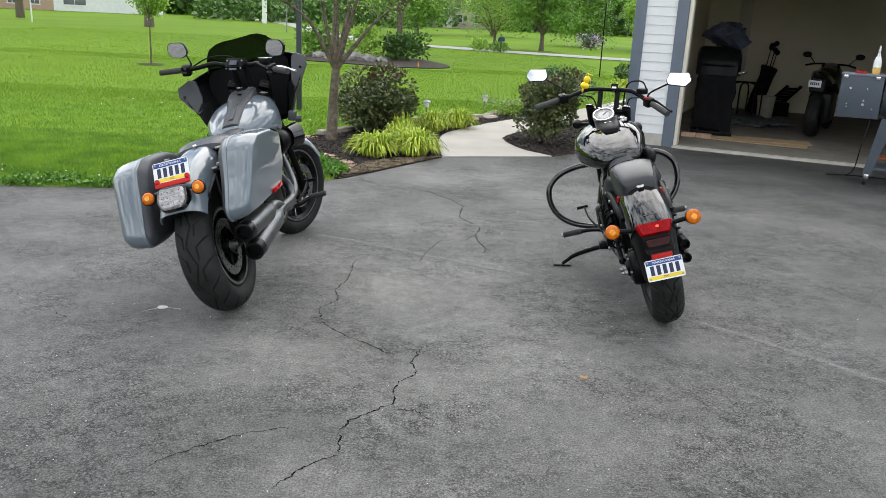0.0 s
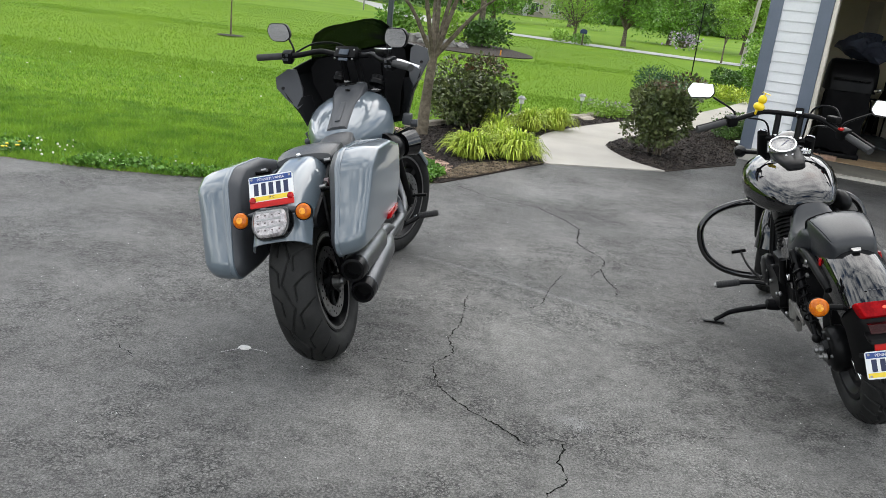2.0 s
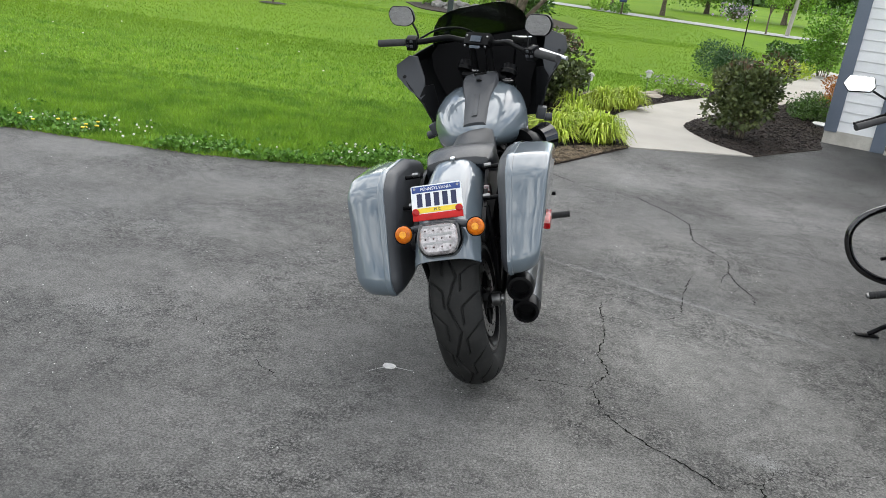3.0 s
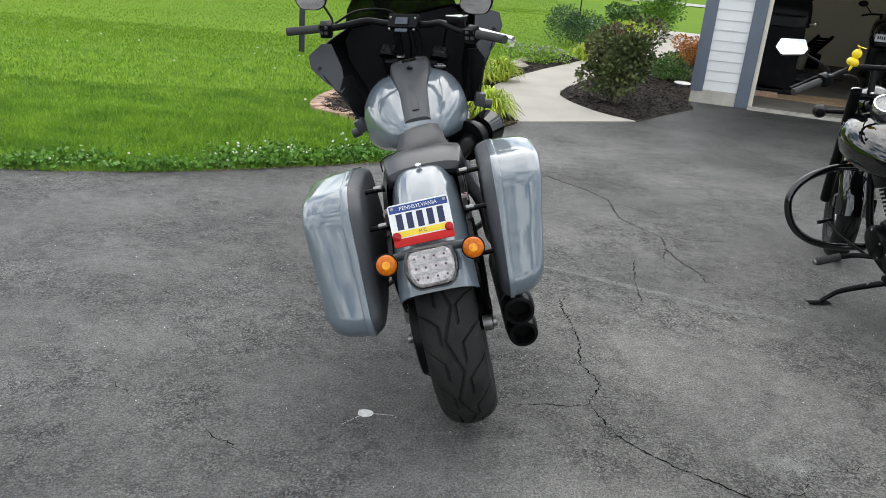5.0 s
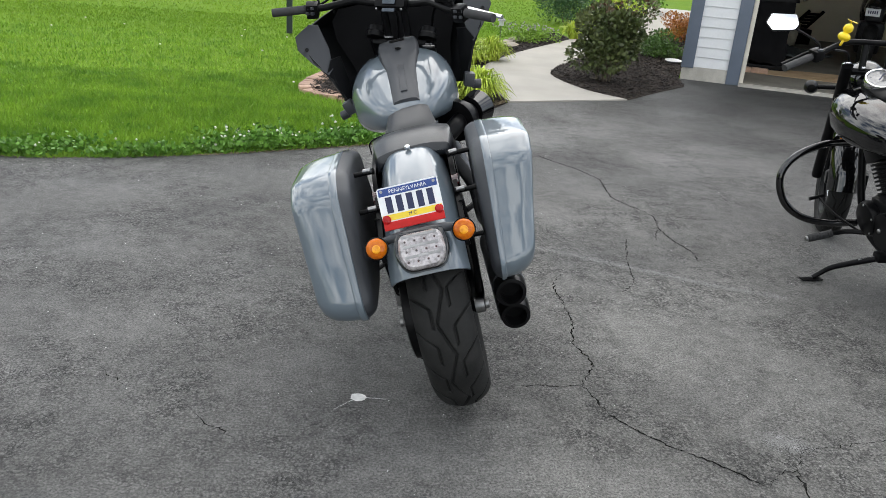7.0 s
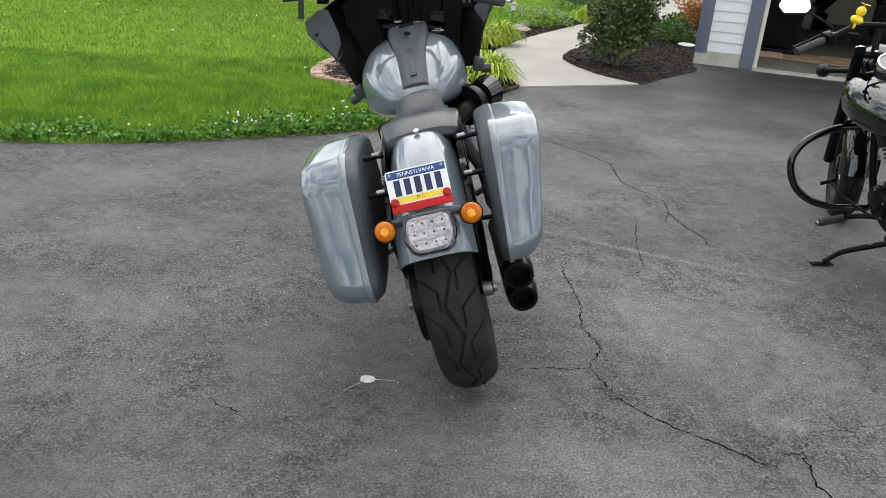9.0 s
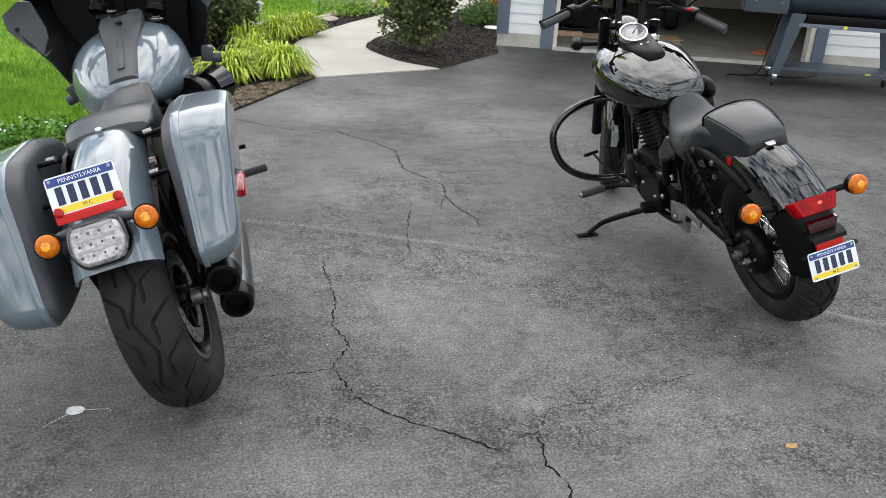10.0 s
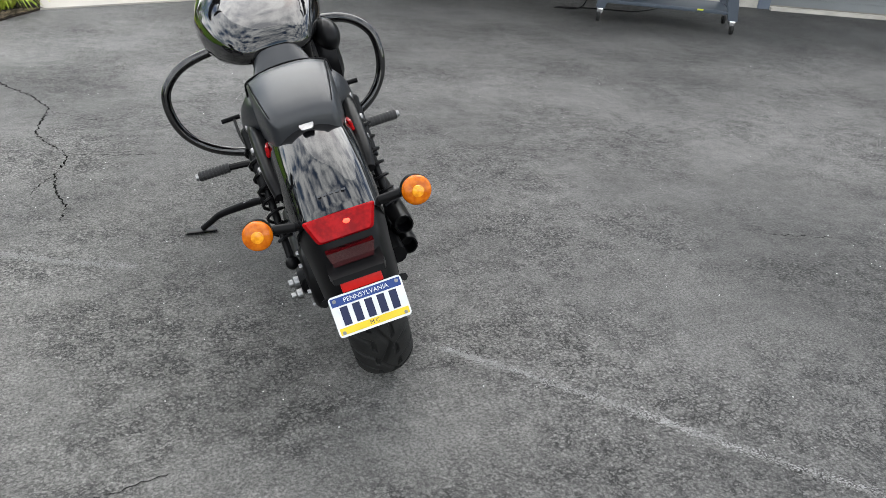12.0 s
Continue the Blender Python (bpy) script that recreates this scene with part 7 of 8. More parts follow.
# ---- plants ----
def shrub(name, x, y, r, h, n, size, m, label, seed, tips=None, stems=9, flat=1.0, category="shrub", squash=0.72):
    rg = random.Random(seed)
    root = thing(name, label, category, m=pose(x, y, 0))
    for i in range(stems):
        bm = bmesh.new()
        a, q = rg.uniform(0, 6.28), r * rg.uniform(0.2, 0.75)
        e = Vector((q * math.cos(a), q * math.sin(a), h * rg.uniform(0.5, 0.9)))
        tube(bm, [(0.3 * q * math.cos(a + 0.4), 0.3 * q * math.sin(a + 0.4), 0), e * 0.5 + Vector((rg.uniform(-0.05, 0.05), 0, 0.05)), e], [0.009, 0.006, 0.003], 6, 4)
        part("stem", bm, M_BARK, root)
    blobs = [(Vector((rg.uniform(-1, 1) * r * 0.55, rg.uniform(-1, 1) * r * 0.55, h * rg.uniform(0.17, 0.78))), rg.uniform(0.32, 0.54) * r) for _ in range(22)]
    pts, nr, tp, tn = [], [], [], []
    while len(pts) < n:
        c, q = rg.choice(blobs)
        d = Vector((rg.gauss(0, 1), rg.gauss(0, 1), rg.gauss(0, 1))).normalized()
        p = c + Vector((d.x, d.y, d.z * squash)) * q * rg.uniform(0.55, 1.12) ** 0.6
        if p.z < h * 0.07 or p.z > h * 1.02 or (p.x ** 2 + p.y ** 2) > (r * 1.08) ** 2:
            continue
        if tips and p.z > h * 0.72 and rg.random() < 0.35:
            tp.append(p)
            tn.append(d)
        else:
            pts.append(p)
            nr.append(d + Vector((0, 0, 0.3)))
    v, f = leaf_cloud(pts, nr, size, rg, flat * 0.34)
    ob = tagged(new("foliage", raw("foliage", v, f, m)), kind="stuff")
    ob.parent = root
    if tips:
        v, f = leaf_cloud(tp, tn, size, rg, 0.3)
        ob = new("new_growth", raw("new_growth", v, f, tips))
        ob.parent = root
        tagged(ob, "reddish young leaves" if tips is M_LEAF_RED else "pale lilac flowers", kind="stuff")
    return root


def lily(x, y, r, h, n, seed, m=None):
    rg = random.Random(seed)
    verts, faces = [], []
    for _ in range(n):
        a, out = rg.uniform(0, 6.28), r * rg.uniform(0.15, 0.95)
        hh = h * rg.uniform(0.55, 1.25)
        d, s = Vector((math.cos(a), math.sin(a), 0)), Vector((-math.sin(a), math.cos(a), 0))
        f = out / (0.95 * r)
        hh *= 1.0 - 0.35 * f
        b = d * r * rg.uniform(0.0, 0.45) + s * rg.uniform(-0.2, 0.2) * r
        i = len(verts)
        w = rg.uniform(0.006, 0.0115)
        prof = ((0, 0, 0.7), (0.16, 0.50, 1.0), (0.42, 0.90, 1.0), (0.74, 1.0 - 0.12 * f, 0.75), (1.0, 1.04 - 0.85 * f * rg.uniform(0.55, 1.1), 0.08))
        for t, z, ww in prof:
            c = b + d * out * t + Vector((0, 0, hh * z))
            verts += [c + s * w * ww + Vector((0, 0, 0.003)), c, c - s * w * ww + Vector((0, 0, 0.003))]
        for k in range(4):
            j = i + 3 * k
            faces += [(j, j + 1, j + 4, j + 3), (j + 1, j + 2, j + 5, j + 4)]
    root = thing("daylily", "lime-green clump of arching strap leaves in mulch", "plant", "lime clumps by the walk", m=pose(x, y, 0.0))
    ob = new("leaves", raw("leaves", verts, faces, m or M_LILY))
    ob.parent = root
    return root


shrub("shrub", -1.06, 10.75, 0.58, 1.0, 8500, 0.050, M_LEAF_SHRUB, "dense dark green shrub with reddish tips in mulch", 5, M_LEAF_RED)
shrub("shrub", 1.17, 10.45, 0.42, 1.04, 7500, 0.046, M_LEAF_SHRUB, "upright olive-green shrub with bare lower stems", 6, M_LEAF_RED, stems=14)
lily(-0.88, 8.84, 0.28, 0.26, 560, 1)
lily(-0.45, 9.06, 0.32, 0.28, 640, 2)
lily(-0.62, 9.55, 0.28, 0.28, 300, 3)
lily(-0.30, 11.12, 0.26, 0.27, 420, 4)
lily(0.03, 11.52, 0.26, 0.27, 420, 5)
lily(1.75, 14.3, 0.25, 0.28, 130, 6)
lily(-0.66, 10.4, 0.24, 0.3, 120, 7)
shrub("boxwood", 2.62, 12.75, 0.36, 0.38, 3200, 0.028, M_LEAF_DARK, "low dark green boxwood beside the walk", 8, stems=4)
shrub("juniper", 2.22, 16.9, 0.66, 0.66, 4200, 0.055, M_JUNIPER, "spreading blue-green juniper by the walk", 9, stems=4, flat=0.5)
shrub("barberry", 3.68, 14.9, 0.42, 0.46, 2200, 0.034, M_ORANGE_LEAF, "orange-leaved barberry shrub by the walk", 10, stems=5)
shrub("catmint", 0.75, 13.55, 0.42, 0.24, 1500, 0.035, M_LEAF_LIGHT, "low grey-green perennial with pale lilac flowers", 11, M_FLOWER, stems=0, category="perennial")
shrub("catmint", 1.12, 13.75, 0.34, 0.22, 1300, 0.03, M_LEAF_LIGHT, "low grey-green perennial with pale lilac flowers", 12, M_FLOWER, stems=0, category="perennial")
shrub("hedge", 4.95, 20.3, 0.62, 1.75, 5200, 0.06, M_LEAF_MID, "upright rounded green hedge by the house", 13)
shrub("yellow_shrub", 3.95, 19.1, 0.5, 0.32, 1500, 0.05, M_LILY, "low yellow-green shrub by the walk", 14, stems=3)
shrub("ornamental_grass", 4.7, 22.3, 0.6, 0.52, 2600, 0.07, M_LEAF_DARK, "dark green mound of ornamental grass", 16, stems=3)


bm = bmesh.new()
lathe(bm, [(0, 0.0), (0.10, 0.0), (0.15, 0.028), (0.145, 0.032), (0.095, 0.008), (0, 0.008)], Matrix.Rotation(radians(-90), 4, "Y"), 28)
solid("saucer", bm, M_SIDING, "white plastic saucer lying on the mulch", "saucer", at=pose(2.60, 12.22, 0.02, 4, 0, 0) @ Matrix.Diagonal((0.75, 0.75, 1, 1)))
for x, y, q in ((0.50, 12.98, 0.16), (0.24, 12.66, 0.11)):
    bm = bmesh.new()
    bmesh.ops.create_icosphere(bm, subdivisions=3, radius=q)
    for v in bm.verts:
        v.co *= 1 + 0.35 * noise.noise(v.co * 6 + Vector((x, y, 0)))
        v.co.z = max(-0.02, min(v.co.z * 0.28, 0.026 + 0.008 * noise.noise(v.co * 30)))
    solid("stepping_stone", bm, M_STONE, "flat pale stone lying on the mulch", "stone", group="flat stones in the bed", at=pose(x, y, 0.02))


def solar_lamp(x, y):
    root = thing("path_light", "small silver solar path light on a stake", "path light", "path lights by the walk", m=pose(x, y, 0))
    bm = bmesh.new()
    cyl(bm, (0, 0, 0), (0, 0, 0.25), 0.009, n=8)
    part("stake", bm, M_STEEL, root)
    bm = bmesh.new()
    cyl(bm, (0, 0, 0.22), (0, 0, 0.285), 0.032, 0.038, n=16)
    part("lens", bm, M_PLATE_W, root, "clear ribbed lens")
    bm = bmesh.new()
    cyl(bm, (0, 0, 0.285), (0, 0, 0.303), 0.062, 0.056, n=20)
    cyl(bm, (0, 0, 0.303), (0, 0, 0.325), 0.050, 0.030, n=20)
    part("cap", bm, M_STEEL, root, "brushed silver cap")


for x, y in ((-0.45, 12.1), (0.45, 13.45), (2.9, 18.6), (4.6, 20.4)):
    solar_lamp(x, y)
# post
M_POST = mat("dark_post_paint", (0.028, 0.036, 0.044), (0.036, 0.045, 0.054), rough=0.5, scale=4)
post = thing("lamp_post", "dark grey-blue square lamp post in the lawn", "lamp post", m=pose(-2.5, 12.9, 0))
bm = bmesh.new()
box(bm, (0, 0, 1.0), (0.075, 0.075, 2.0), bev=0.006)
part("post", bm, M_POST, post)
bm = bmesh.new()
box(bm, (0, 0, 2.12), (0.16, 0.16, 0.24), bev=0.02)
cyl(bm, (0, 0, 2.24), (0, 0, 2.34), 0.12, 0.02, n=12)
part("lantern", bm, M_BLACK_SATIN, post)


def tree(name, x, y, height, trunk_h, trunk_r, crown, leaves, size, m, label, seed, limbs=7, lean=0.0, spread=1.0, low=0.35, bare=0.0):
    """Tapered trunk, forking limbs, and leaves in clumps round the twig ends."""
    rg = random.Random(seed)
    root = thing(name, label, "tree", m=pose(x, y, -0.02))
    bm = bmesh.new()
    fork = Vector((lean, 0, trunk_h))
    tube(bm, [(0, 0, 0), (lean * 0.3, 0.01, trunk_h * 0.5), fork], [trunk_r * 1.35, trunk_r, trunk_r * 0.85], 12, 6)
    part("trunk", bm, M_BARK, root)
    tips = []
    for i in range(limbs):
        a = 2 * math.pi * i / limbs + rg.uniform(-0.3, 0.3)
        q = crown * spread * rg.uniform(0.35, 0.8)
        e = fork + Vector((q * math.cos(a), q * math.sin(a), (height - trunk_h) * rg.uniform(low, 0.85)))
        mid = fork + (e - fork) * 0.45 + Vector((rg.gauss(0, 0.09) * crown, rg.gauss(0, 0.09) * crown, (height - trunk_h) * 0.08))
        bm = bmesh.new()
        st = fork - Vector((0, 0, trunk_h * rg.uniform(0.0, 0.12)))
        tube(bm, [st, mid, e], [trunk_r * 0.55, trunk_r * 0.3, trunk_r * 0.08], 8, 5)
        tips += [e, (mid + e) / 2, mid]
        for k in range(3):
            s = mid + (e - mid) * rg.uniform(0.0, 0.8)
            t = s + Vector((rg.gauss(0, 1), rg.gauss(0, 1), rg.uniform(-0.1, 1))).normalized() * crown * rg.uniform(0.25, 0.5)
            tube(bm, [s, (s + t) / 2 + Vector((0, 0, 0.05)), t], [trunk_r * 0.2, trunk_r * 0.12, trunk_r * 0.04], 6, 3)
            tips += [t, (s + t) / 2]
        part("limb", bm, M_BARK, root)
    top = fork + Vector((0, 0, (height - trunk_h) * 0.85))
    tips += [top, (fork + top) / 2]
    pts, nr = [], []
    for _ in range(leaves):
        c = rg.choice(tips)
        d = Vector((rg.gauss(0, 1), rg.gauss(0, 1), rg.gauss(0, 0.75)))
        p = c + d * crown * 0.16
        if p.z < bare * rg.uniform(0.85, 1.15):
            continue
        if p.z > height:
            p.z = height - rg.random() * 0.2
        pts.append(p)
        nr.append(Vector((0, 0, -0.2)) + d * 0.3)
    v, f = leaf_cloud(pts, nr, size, rg, 0.32)
    ob = new("crown", raw("crown", v, f, m))
    ob.parent = root
    return root


tree("ornamental_tree", -1.5, 9.85, 2.9, 0.95, 0.055, 1.3, 7980, 0.036, M_LEAF_MID, "small multi-stemmed tree with grey-brown bark in the bed", 41, limbs=7, lean=0.05, low=0.22, spread=1.1, bare=1.7)
tree("sapling", -8.1, 21.5, 2.6, 1.25, 0.020, 0.62, 2850, 0.073, M_LEAF_LIGHT, "thin young sapling staked in the lawn", 42, limbs=7, low=0.0)
bm = bmesh.new()
bmesh.ops.create_circle(bm, cap_ends=True, segments=20, radius=0.35, matrix=Matrix.Translation((-8.1, 21.5, -0.005)))
solid("mulch_ring", bm, M_MULCH, "bare soil ring round the sapling", "mulch", "structure", smooth=0)

# ---- far side of the lawn ----
def ribbon(name, pts, w, z, m, label):
    line = spline([(x, y, z) for x, y in pts], 10)
    verts, faces = [], []
    for i, p in enumerate(line):
        d = (line[min(i + 1, len(line) - 1)] - line[max(i - 1, 0)]).normalized()
        n = Vector((-d.y, d.x, 0)) * w / 2
        verts += [p + n, p - n]
        if i:
            faces.append((2 * i - 2, 2 * i - 1, 2 * i + 1, 2 * i))
    return tagged(new(name, raw(name, verts, faces, m)), label, "road", kind="structure")


ribbon("road", [(-60, 190), (-36, 140), (-22, 105), (-10, 64), (-4.6, 49.5), (0, 45.5), (5, 42.3), (12, 39.2), (30, 33), (90, 20)], 3.0, 0.0, M_ROAD, "pale grey lane across the lawn")
bed3 = smooth2([(-6.2, 29.5), (-5.2, 27.0), (-3.9, 26.3), (-2.0, 25.5), (-0.5, 26.3), (-0.6, 28.5), (-2.2, 32.0), (-4.8, 32.6), (-6.2, 29.5)], 5)[:-1]
sheet("garden_bed_3", bed3, 0.0, M_MULCH, "mulched island bed in the lawn", 0.03, category="garden bed")
rr = random.Random(77)
for x, y, sz in ((-4.3, 28.4, 0.75), (-3.6, 28.2, 0.6), (-3.1, 27.9, 0.5), (-4.9, 28.8, 0.5), (-2.7, 27.9, 0.4), (-3.9, 28.0, 0.4)):
    sz *= 0.6
    bm = bmesh.new()
    bmesh.ops.create_icosphere(bm, subdivisions=3, radius=sz)
    for v in bm.verts:
        n = noise.noise(v.co * 2.2 + Vector((x, y, 0))) * 0.55 + noise.noise(v.co * 7) * 0.2
        v.co *= 1 + n
        v.co.z = round(v.co.z * 0.5 / (sz * 0.18)) * sz * 0.18 * 0.6 + v.co.z * 0.2
    solid("boulder", bm, M_ROCK, "pale weathered boulder in the island bed", "rock", group="boulders in the island bed", at=pose(x, y, sz * 0.2))
shrub("shrub", -2.1, 30.0, 0.95, 0.95, 1600, 0.13, M_LEAF_DARK, "round dark green shrub under the tree", 50, stems=4)
shrub("shrub", -3.4, 28.9, 0.7, 1.2, 1100, 0.11, M_LEAF_LIGHT, "pale green shrub among the boulders", 51, stems=5)
shrub("shrub", -5.1, 29.8, 0.9, 1.15, 1400, 0.13, M_LEAF_MID, "green shrub in the island bed", 52, stems=5)
bm = bmesh.new()
cyl(bm, (0, 0, 0), (0, 0, 0.15), 0.025, 0.018, n=10)
solid("orange_marker", bm, M_ORANGE_TOY, "small orange marker in the island bed", "marker", at=pose(-1.35, 26.2, 0))
tree("tree", -2.35, 31.0, 7.5, 1.75, 0.115, 3.2, 17100, 0.112, M_LEAF_LIGHT, "broad green shade tree in the island bed", 60, limbs=11, low=0.08)
tree("tree", 4.5, 47.5, 6.5, 0.9, 0.12, 2.0, 16150, 0.132, M_LEAF_MID, "dense green tree beyond the lane", 61, limbs=13, low=0.0)
tree("tree", 1.9, 50.0, 7.0, 0.7, 0.09, 3.0, 12350, 0.099, M_LEAF_LIGHT, "feathery multi-stemmed tree beyond the lane", 62, limbs=11, low=0.05)
tree("tree", 9.2, 62.0, 8.5, 0.9, 0.16, 3.4, 17100, 0.158, M_LEAF_MID, "broad green tree beyond the lane", 63, limbs=13, low=0.0)
tree("tree", 8.2, 39.8, 4.0, 0.9, 0.035, 1.0, 4940, 0.079, M_LEAF_LIGHT, "slim yellow-green young tree", 64, limbs=8, low=0.05)
tree("tree", 13.5, 58.0, 8.0, 0.9, 0.16, 3.2, 15200, 0.158, M_LEAF_LIGHT, "broad light green tree beyond the lane", 65, limbs=12, low=0.0)
tree("tree", 19.0, 55.0, 8.5, 0.9, 0.18, 3.6, 15200, 0.172, M_LEAF_DARK, "dark green tree beyond the lane", 66, limbs=12, low=0.0)
tree("tree", -22.4, 59.0, 14.0, 3.6, 0.27, 6.0, 9880, 0.198, M_LEAF_MID, "old thick-trunked shade tree on the lawn", 67, limbs=9, low=0.35, bare=3.0)
tree("tree", -36.5, 68.0, 14.0, 3.4, 0.27, 6.0, 9880, 0.211, M_LEAF_DARK, "old thick-trunked shade tree on the lawn", 68, limbs=9, low=0.3, bare=3.2)
tree("tree", -4.5, 80.0, 9.0, 1.0, 0.2, 4.4, 15200, 0.198, M_LEAF_MID, "broad green tree near the far house", 69, limbs=12, low=0.0)
tree("tree", 3.0, 88.0, 9.0, 1.0, 0.2, 4.6, 15200, 0.211, M_LEAF_MID, "broad green tree near the far house", 71, limbs=12, low=0.0)
tree("tree", -13.0, 96.0, 10.0, 1.2, 0.2, 5.0, 15200, 0.224, M_LEAF_DARK, "dark green tree near the far house", 72, limbs=12, low=0.0)
tree("tree", 14.5, 29.0, 7.0, 0.9, 0.14, 2.6, 13300, 0.119, M_LEAF_MID, "leafy green tree beyond the garage", 70, limbs=11, low=0.0)
# far woods
rw = random.Random(90)
pts, nr = [], []
for i in range(260):
    t = i / 259
    a = radians(150 - 150 * t)
    dist = 165 + rw.uniform(-25, 35)
    cx, cy = dist * math.cos(a) * 1.1 - 10, dist * math.sin(a) + 10
    hh = rw.uniform(8, 14)
    for _ in range(330):
        d = Vector((rw.gauss(0, 3.0), rw.gauss(0, 2.0), 0))
        pts.append(Vector((cx, cy, abs(rw.gauss(0.30, 0.30)) * hh)) + d)
        nr.append(Vector((0, -0.6, 0.3)))
v, f = leaf_cloud(pts, nr, 1.15, rw, 0.5)
tagged(new("far_woods", raw("far_woods", v, f, M_LEAF_DARK)), "dark belt of far woods behind the lawns", "woods", kind="stuff")
pts, nr = [], []
for i in range(3500):
    a = radians(rw.uniform(93, 108))
    dist = rw.uniform(112, 128)
    pts.append(Vector((dist * math.cos(a), dist * math.sin(a), abs(rw.gauss(0, 3.2)))))
    nr.append(Vector((0, -0.6, 0.3)))
v, f = leaf_cloud(pts, nr, 0.7, rw, 0.4)
tagged(new("far_thicket", raw("far_thicket", v, f, M_LEAF_DARK)), "dark thicket in front of the woods", "thicket", kind="stuff")

M_HOUSE_BRICK = mat("far_house_brick", (0.42, 0.30, 0.22), (0.34, 0.24, 0.18), rough=0.9, scale=3)
M_HOUSE_TAN = mat("far_house_tan", (0.50, 0.45, 0.38), (0.45, 0.40, 0.34), rough=0.9, scale=0.6)
M_PANE = mat("window_pane", (0.05, 0.06, 0.07), (0.08, 0.09, 0.1), rough=0.08, coat=0.5)


def far_house(name, m, wings, label):
    root = thing(name, label, "house", m=m)
    for x0, x1, d, h, mt, wins, doors in wings:
        bm = bmesh.new()
        box(bm, ((x0 + x1) / 2, d / 2, h / 2), (x1 - x0, d, h))
        part("wall", bm, mt, root, smooth=0)
        bm = bmesh.new()
        a, b, e = x0 - 0.5, x1 + 0.5, 0.5
        skin(bm, [[Vector((x, -e, h)), Vector((x, d / 2, h + d * 0.32)), Vector((x, d + e, h)), Vector((x, d / 2, h + 0.05))] for x in (a, b)])
        part("roof", bm, M_ROOF, root, smooth=0)
        for wx, wz, ww, wh in wins:
            bm = bmesh.new()
            for fx, fz, sx, sz in ((0, wh / 2, ww + 0.2, 0.12), (0, -wh / 2, ww + 0.2, 0.12), (-ww / 2, 0, 0.12, wh), (ww / 2, 0, 0.12, wh), (0, 0, 0.06, wh)):
                box(bm, (wx + fx, -0.05, wz + fz), (sx, 0.1, sz))
            fr = part("window", bm, M_SIDING, root, smooth=0)
            bm = bmesh.new()
            box(bm, (wx, -0.01, wz), (ww - 0.1, 0.04, wh - 0.1))
            part("pane", bm, M_PANE, fr, smooth=0)
        for dx, dw, dh in doors:
            bm = bmesh.new()
            box(bm, (dx, -0.04, dh / 2), (dw, 0.08, dh), bev=0.02)
            part("door", bm, M_SIDING, root, smooth=0)


far_house("house", Matrix.Translation((-62, 124, 0)) @ Matrix.Rotation(radians(24), 4, "Z"), [
    (-16, -7, 8, 3.0, M_SIDING, [(-13, 1.6, 1.4, 1.3)], []),
    (-7, 0.5, 9, 5.8, M_HOUSE_BRICK, [(-5, 1.6, 1.3, 1.6), (-2, 1.6, 1.3, 1.6)], []),
    (0.5, 6.5, 8, 5.8, M_SIDING, [(3.4, 1.7, 3.2, 1.6)], []),
    (6.5, 16, 9, 5.6, M_SIDING, [(13, 1.7, 2.0, 1.6)], [(9, 2.6, 2.3)]),
], "large white and brick house across the lawn")
far_house("house", Matrix.Translation((-14, 150, 0)) @ Matrix.Rotation(radians(4), 4, "Z"), [
    (0, 7, 9, 3.2, M_HOUSE_BRICK, [(2, 1.6, 1.4, 1.4)], [(5, 2.4, 2.3)]),
    (7, 19, 9, 3.4, M_HOUSE_TAN, [(9.5, 1.7, 1.4, 1.4), (13, 1.7, 1.4, 1.4), (16.5, 1.7, 1.4, 1.4)], [(11.3, 1.0, 2.1)]),
], "low tan and white house behind trees")
bm = bmesh.new()
for i in range(24):
    box(bm, (-84 + i * 0.34, 112, 0.55), (0.12, 0.05, 1.1))
box(bm, (-80, 112, 0.9), (8.2, 0.06, 0.1))
solid("porch_railing", bm, M_SIDING, "white porch railing of the far house", "railing", smooth=0)
for x, y, h, rad, m, lb in ((-29.0, 55.5, 3.5, 0.045, M_PLATE_W, "thin white pole on the lawn"), (-13.2, 62.0, 7.0, 0.05, M_STEEL, "thin grey pole on the lawn"), (-24, 100, 4.0, 0.3, M_PLATE_W, "white post near the woods")):
    bm = bmesh.new()
    cyl(bm, (0, 0, -0.02), (0, 0, h), rad, n=10)
    solid("pole", bm, m, lb, "pole", at=pose(x, y, 0))
up = thing("utility_pole", "weathered grey wooden utility pole beyond the lane", "utility pole", m=pose(9.3, 40.5, 0, 0, 4, 0))
bm = bmesh.new()
cyl(bm, (0, 0, -0.05), (0, 0, 9), 0.10, 0.07, n=14)
part("pole", bm, M_CONCRETE, up)
bm = bmesh.new()
box(bm, (0, 0, 8.4), (2.2, 0.1, 0.12))
part("crossarm", bm, M_BARK, up)
# mailbox
mb = thing("mailbox", "dark blue mailbox on a post by the lane", "mailbox", m=pose(1.95, 42.2, 0) @ Matrix.Diagonal((0.8, 0.8, 0.55, 1)))
bm = bmesh.new()
box(bm, (0, 0, 0.5), (0.1, 0.1, 1.0), bev=0.01)
part("post", bm, M_BARK, mb)
bm = bmesh.new()
box(bm, (0, 0, 1.12), (0.42, 0.5, 0.24), bev=0.02)
skin(bm, [[Vector((0.21 * math.cos(a), y, 1.22 + 0.16 * math.sin(a))) for a in [math.pi * i / 8 for i in range(9)]] for y in (-0.25, 0.25)])
M_NAVY = mat("navy_paint", (0.015, 0.03, 0.10), (0.02, 0.035, 0.11), rough=0.45)
part("box", bm, M_NAVY, mb)
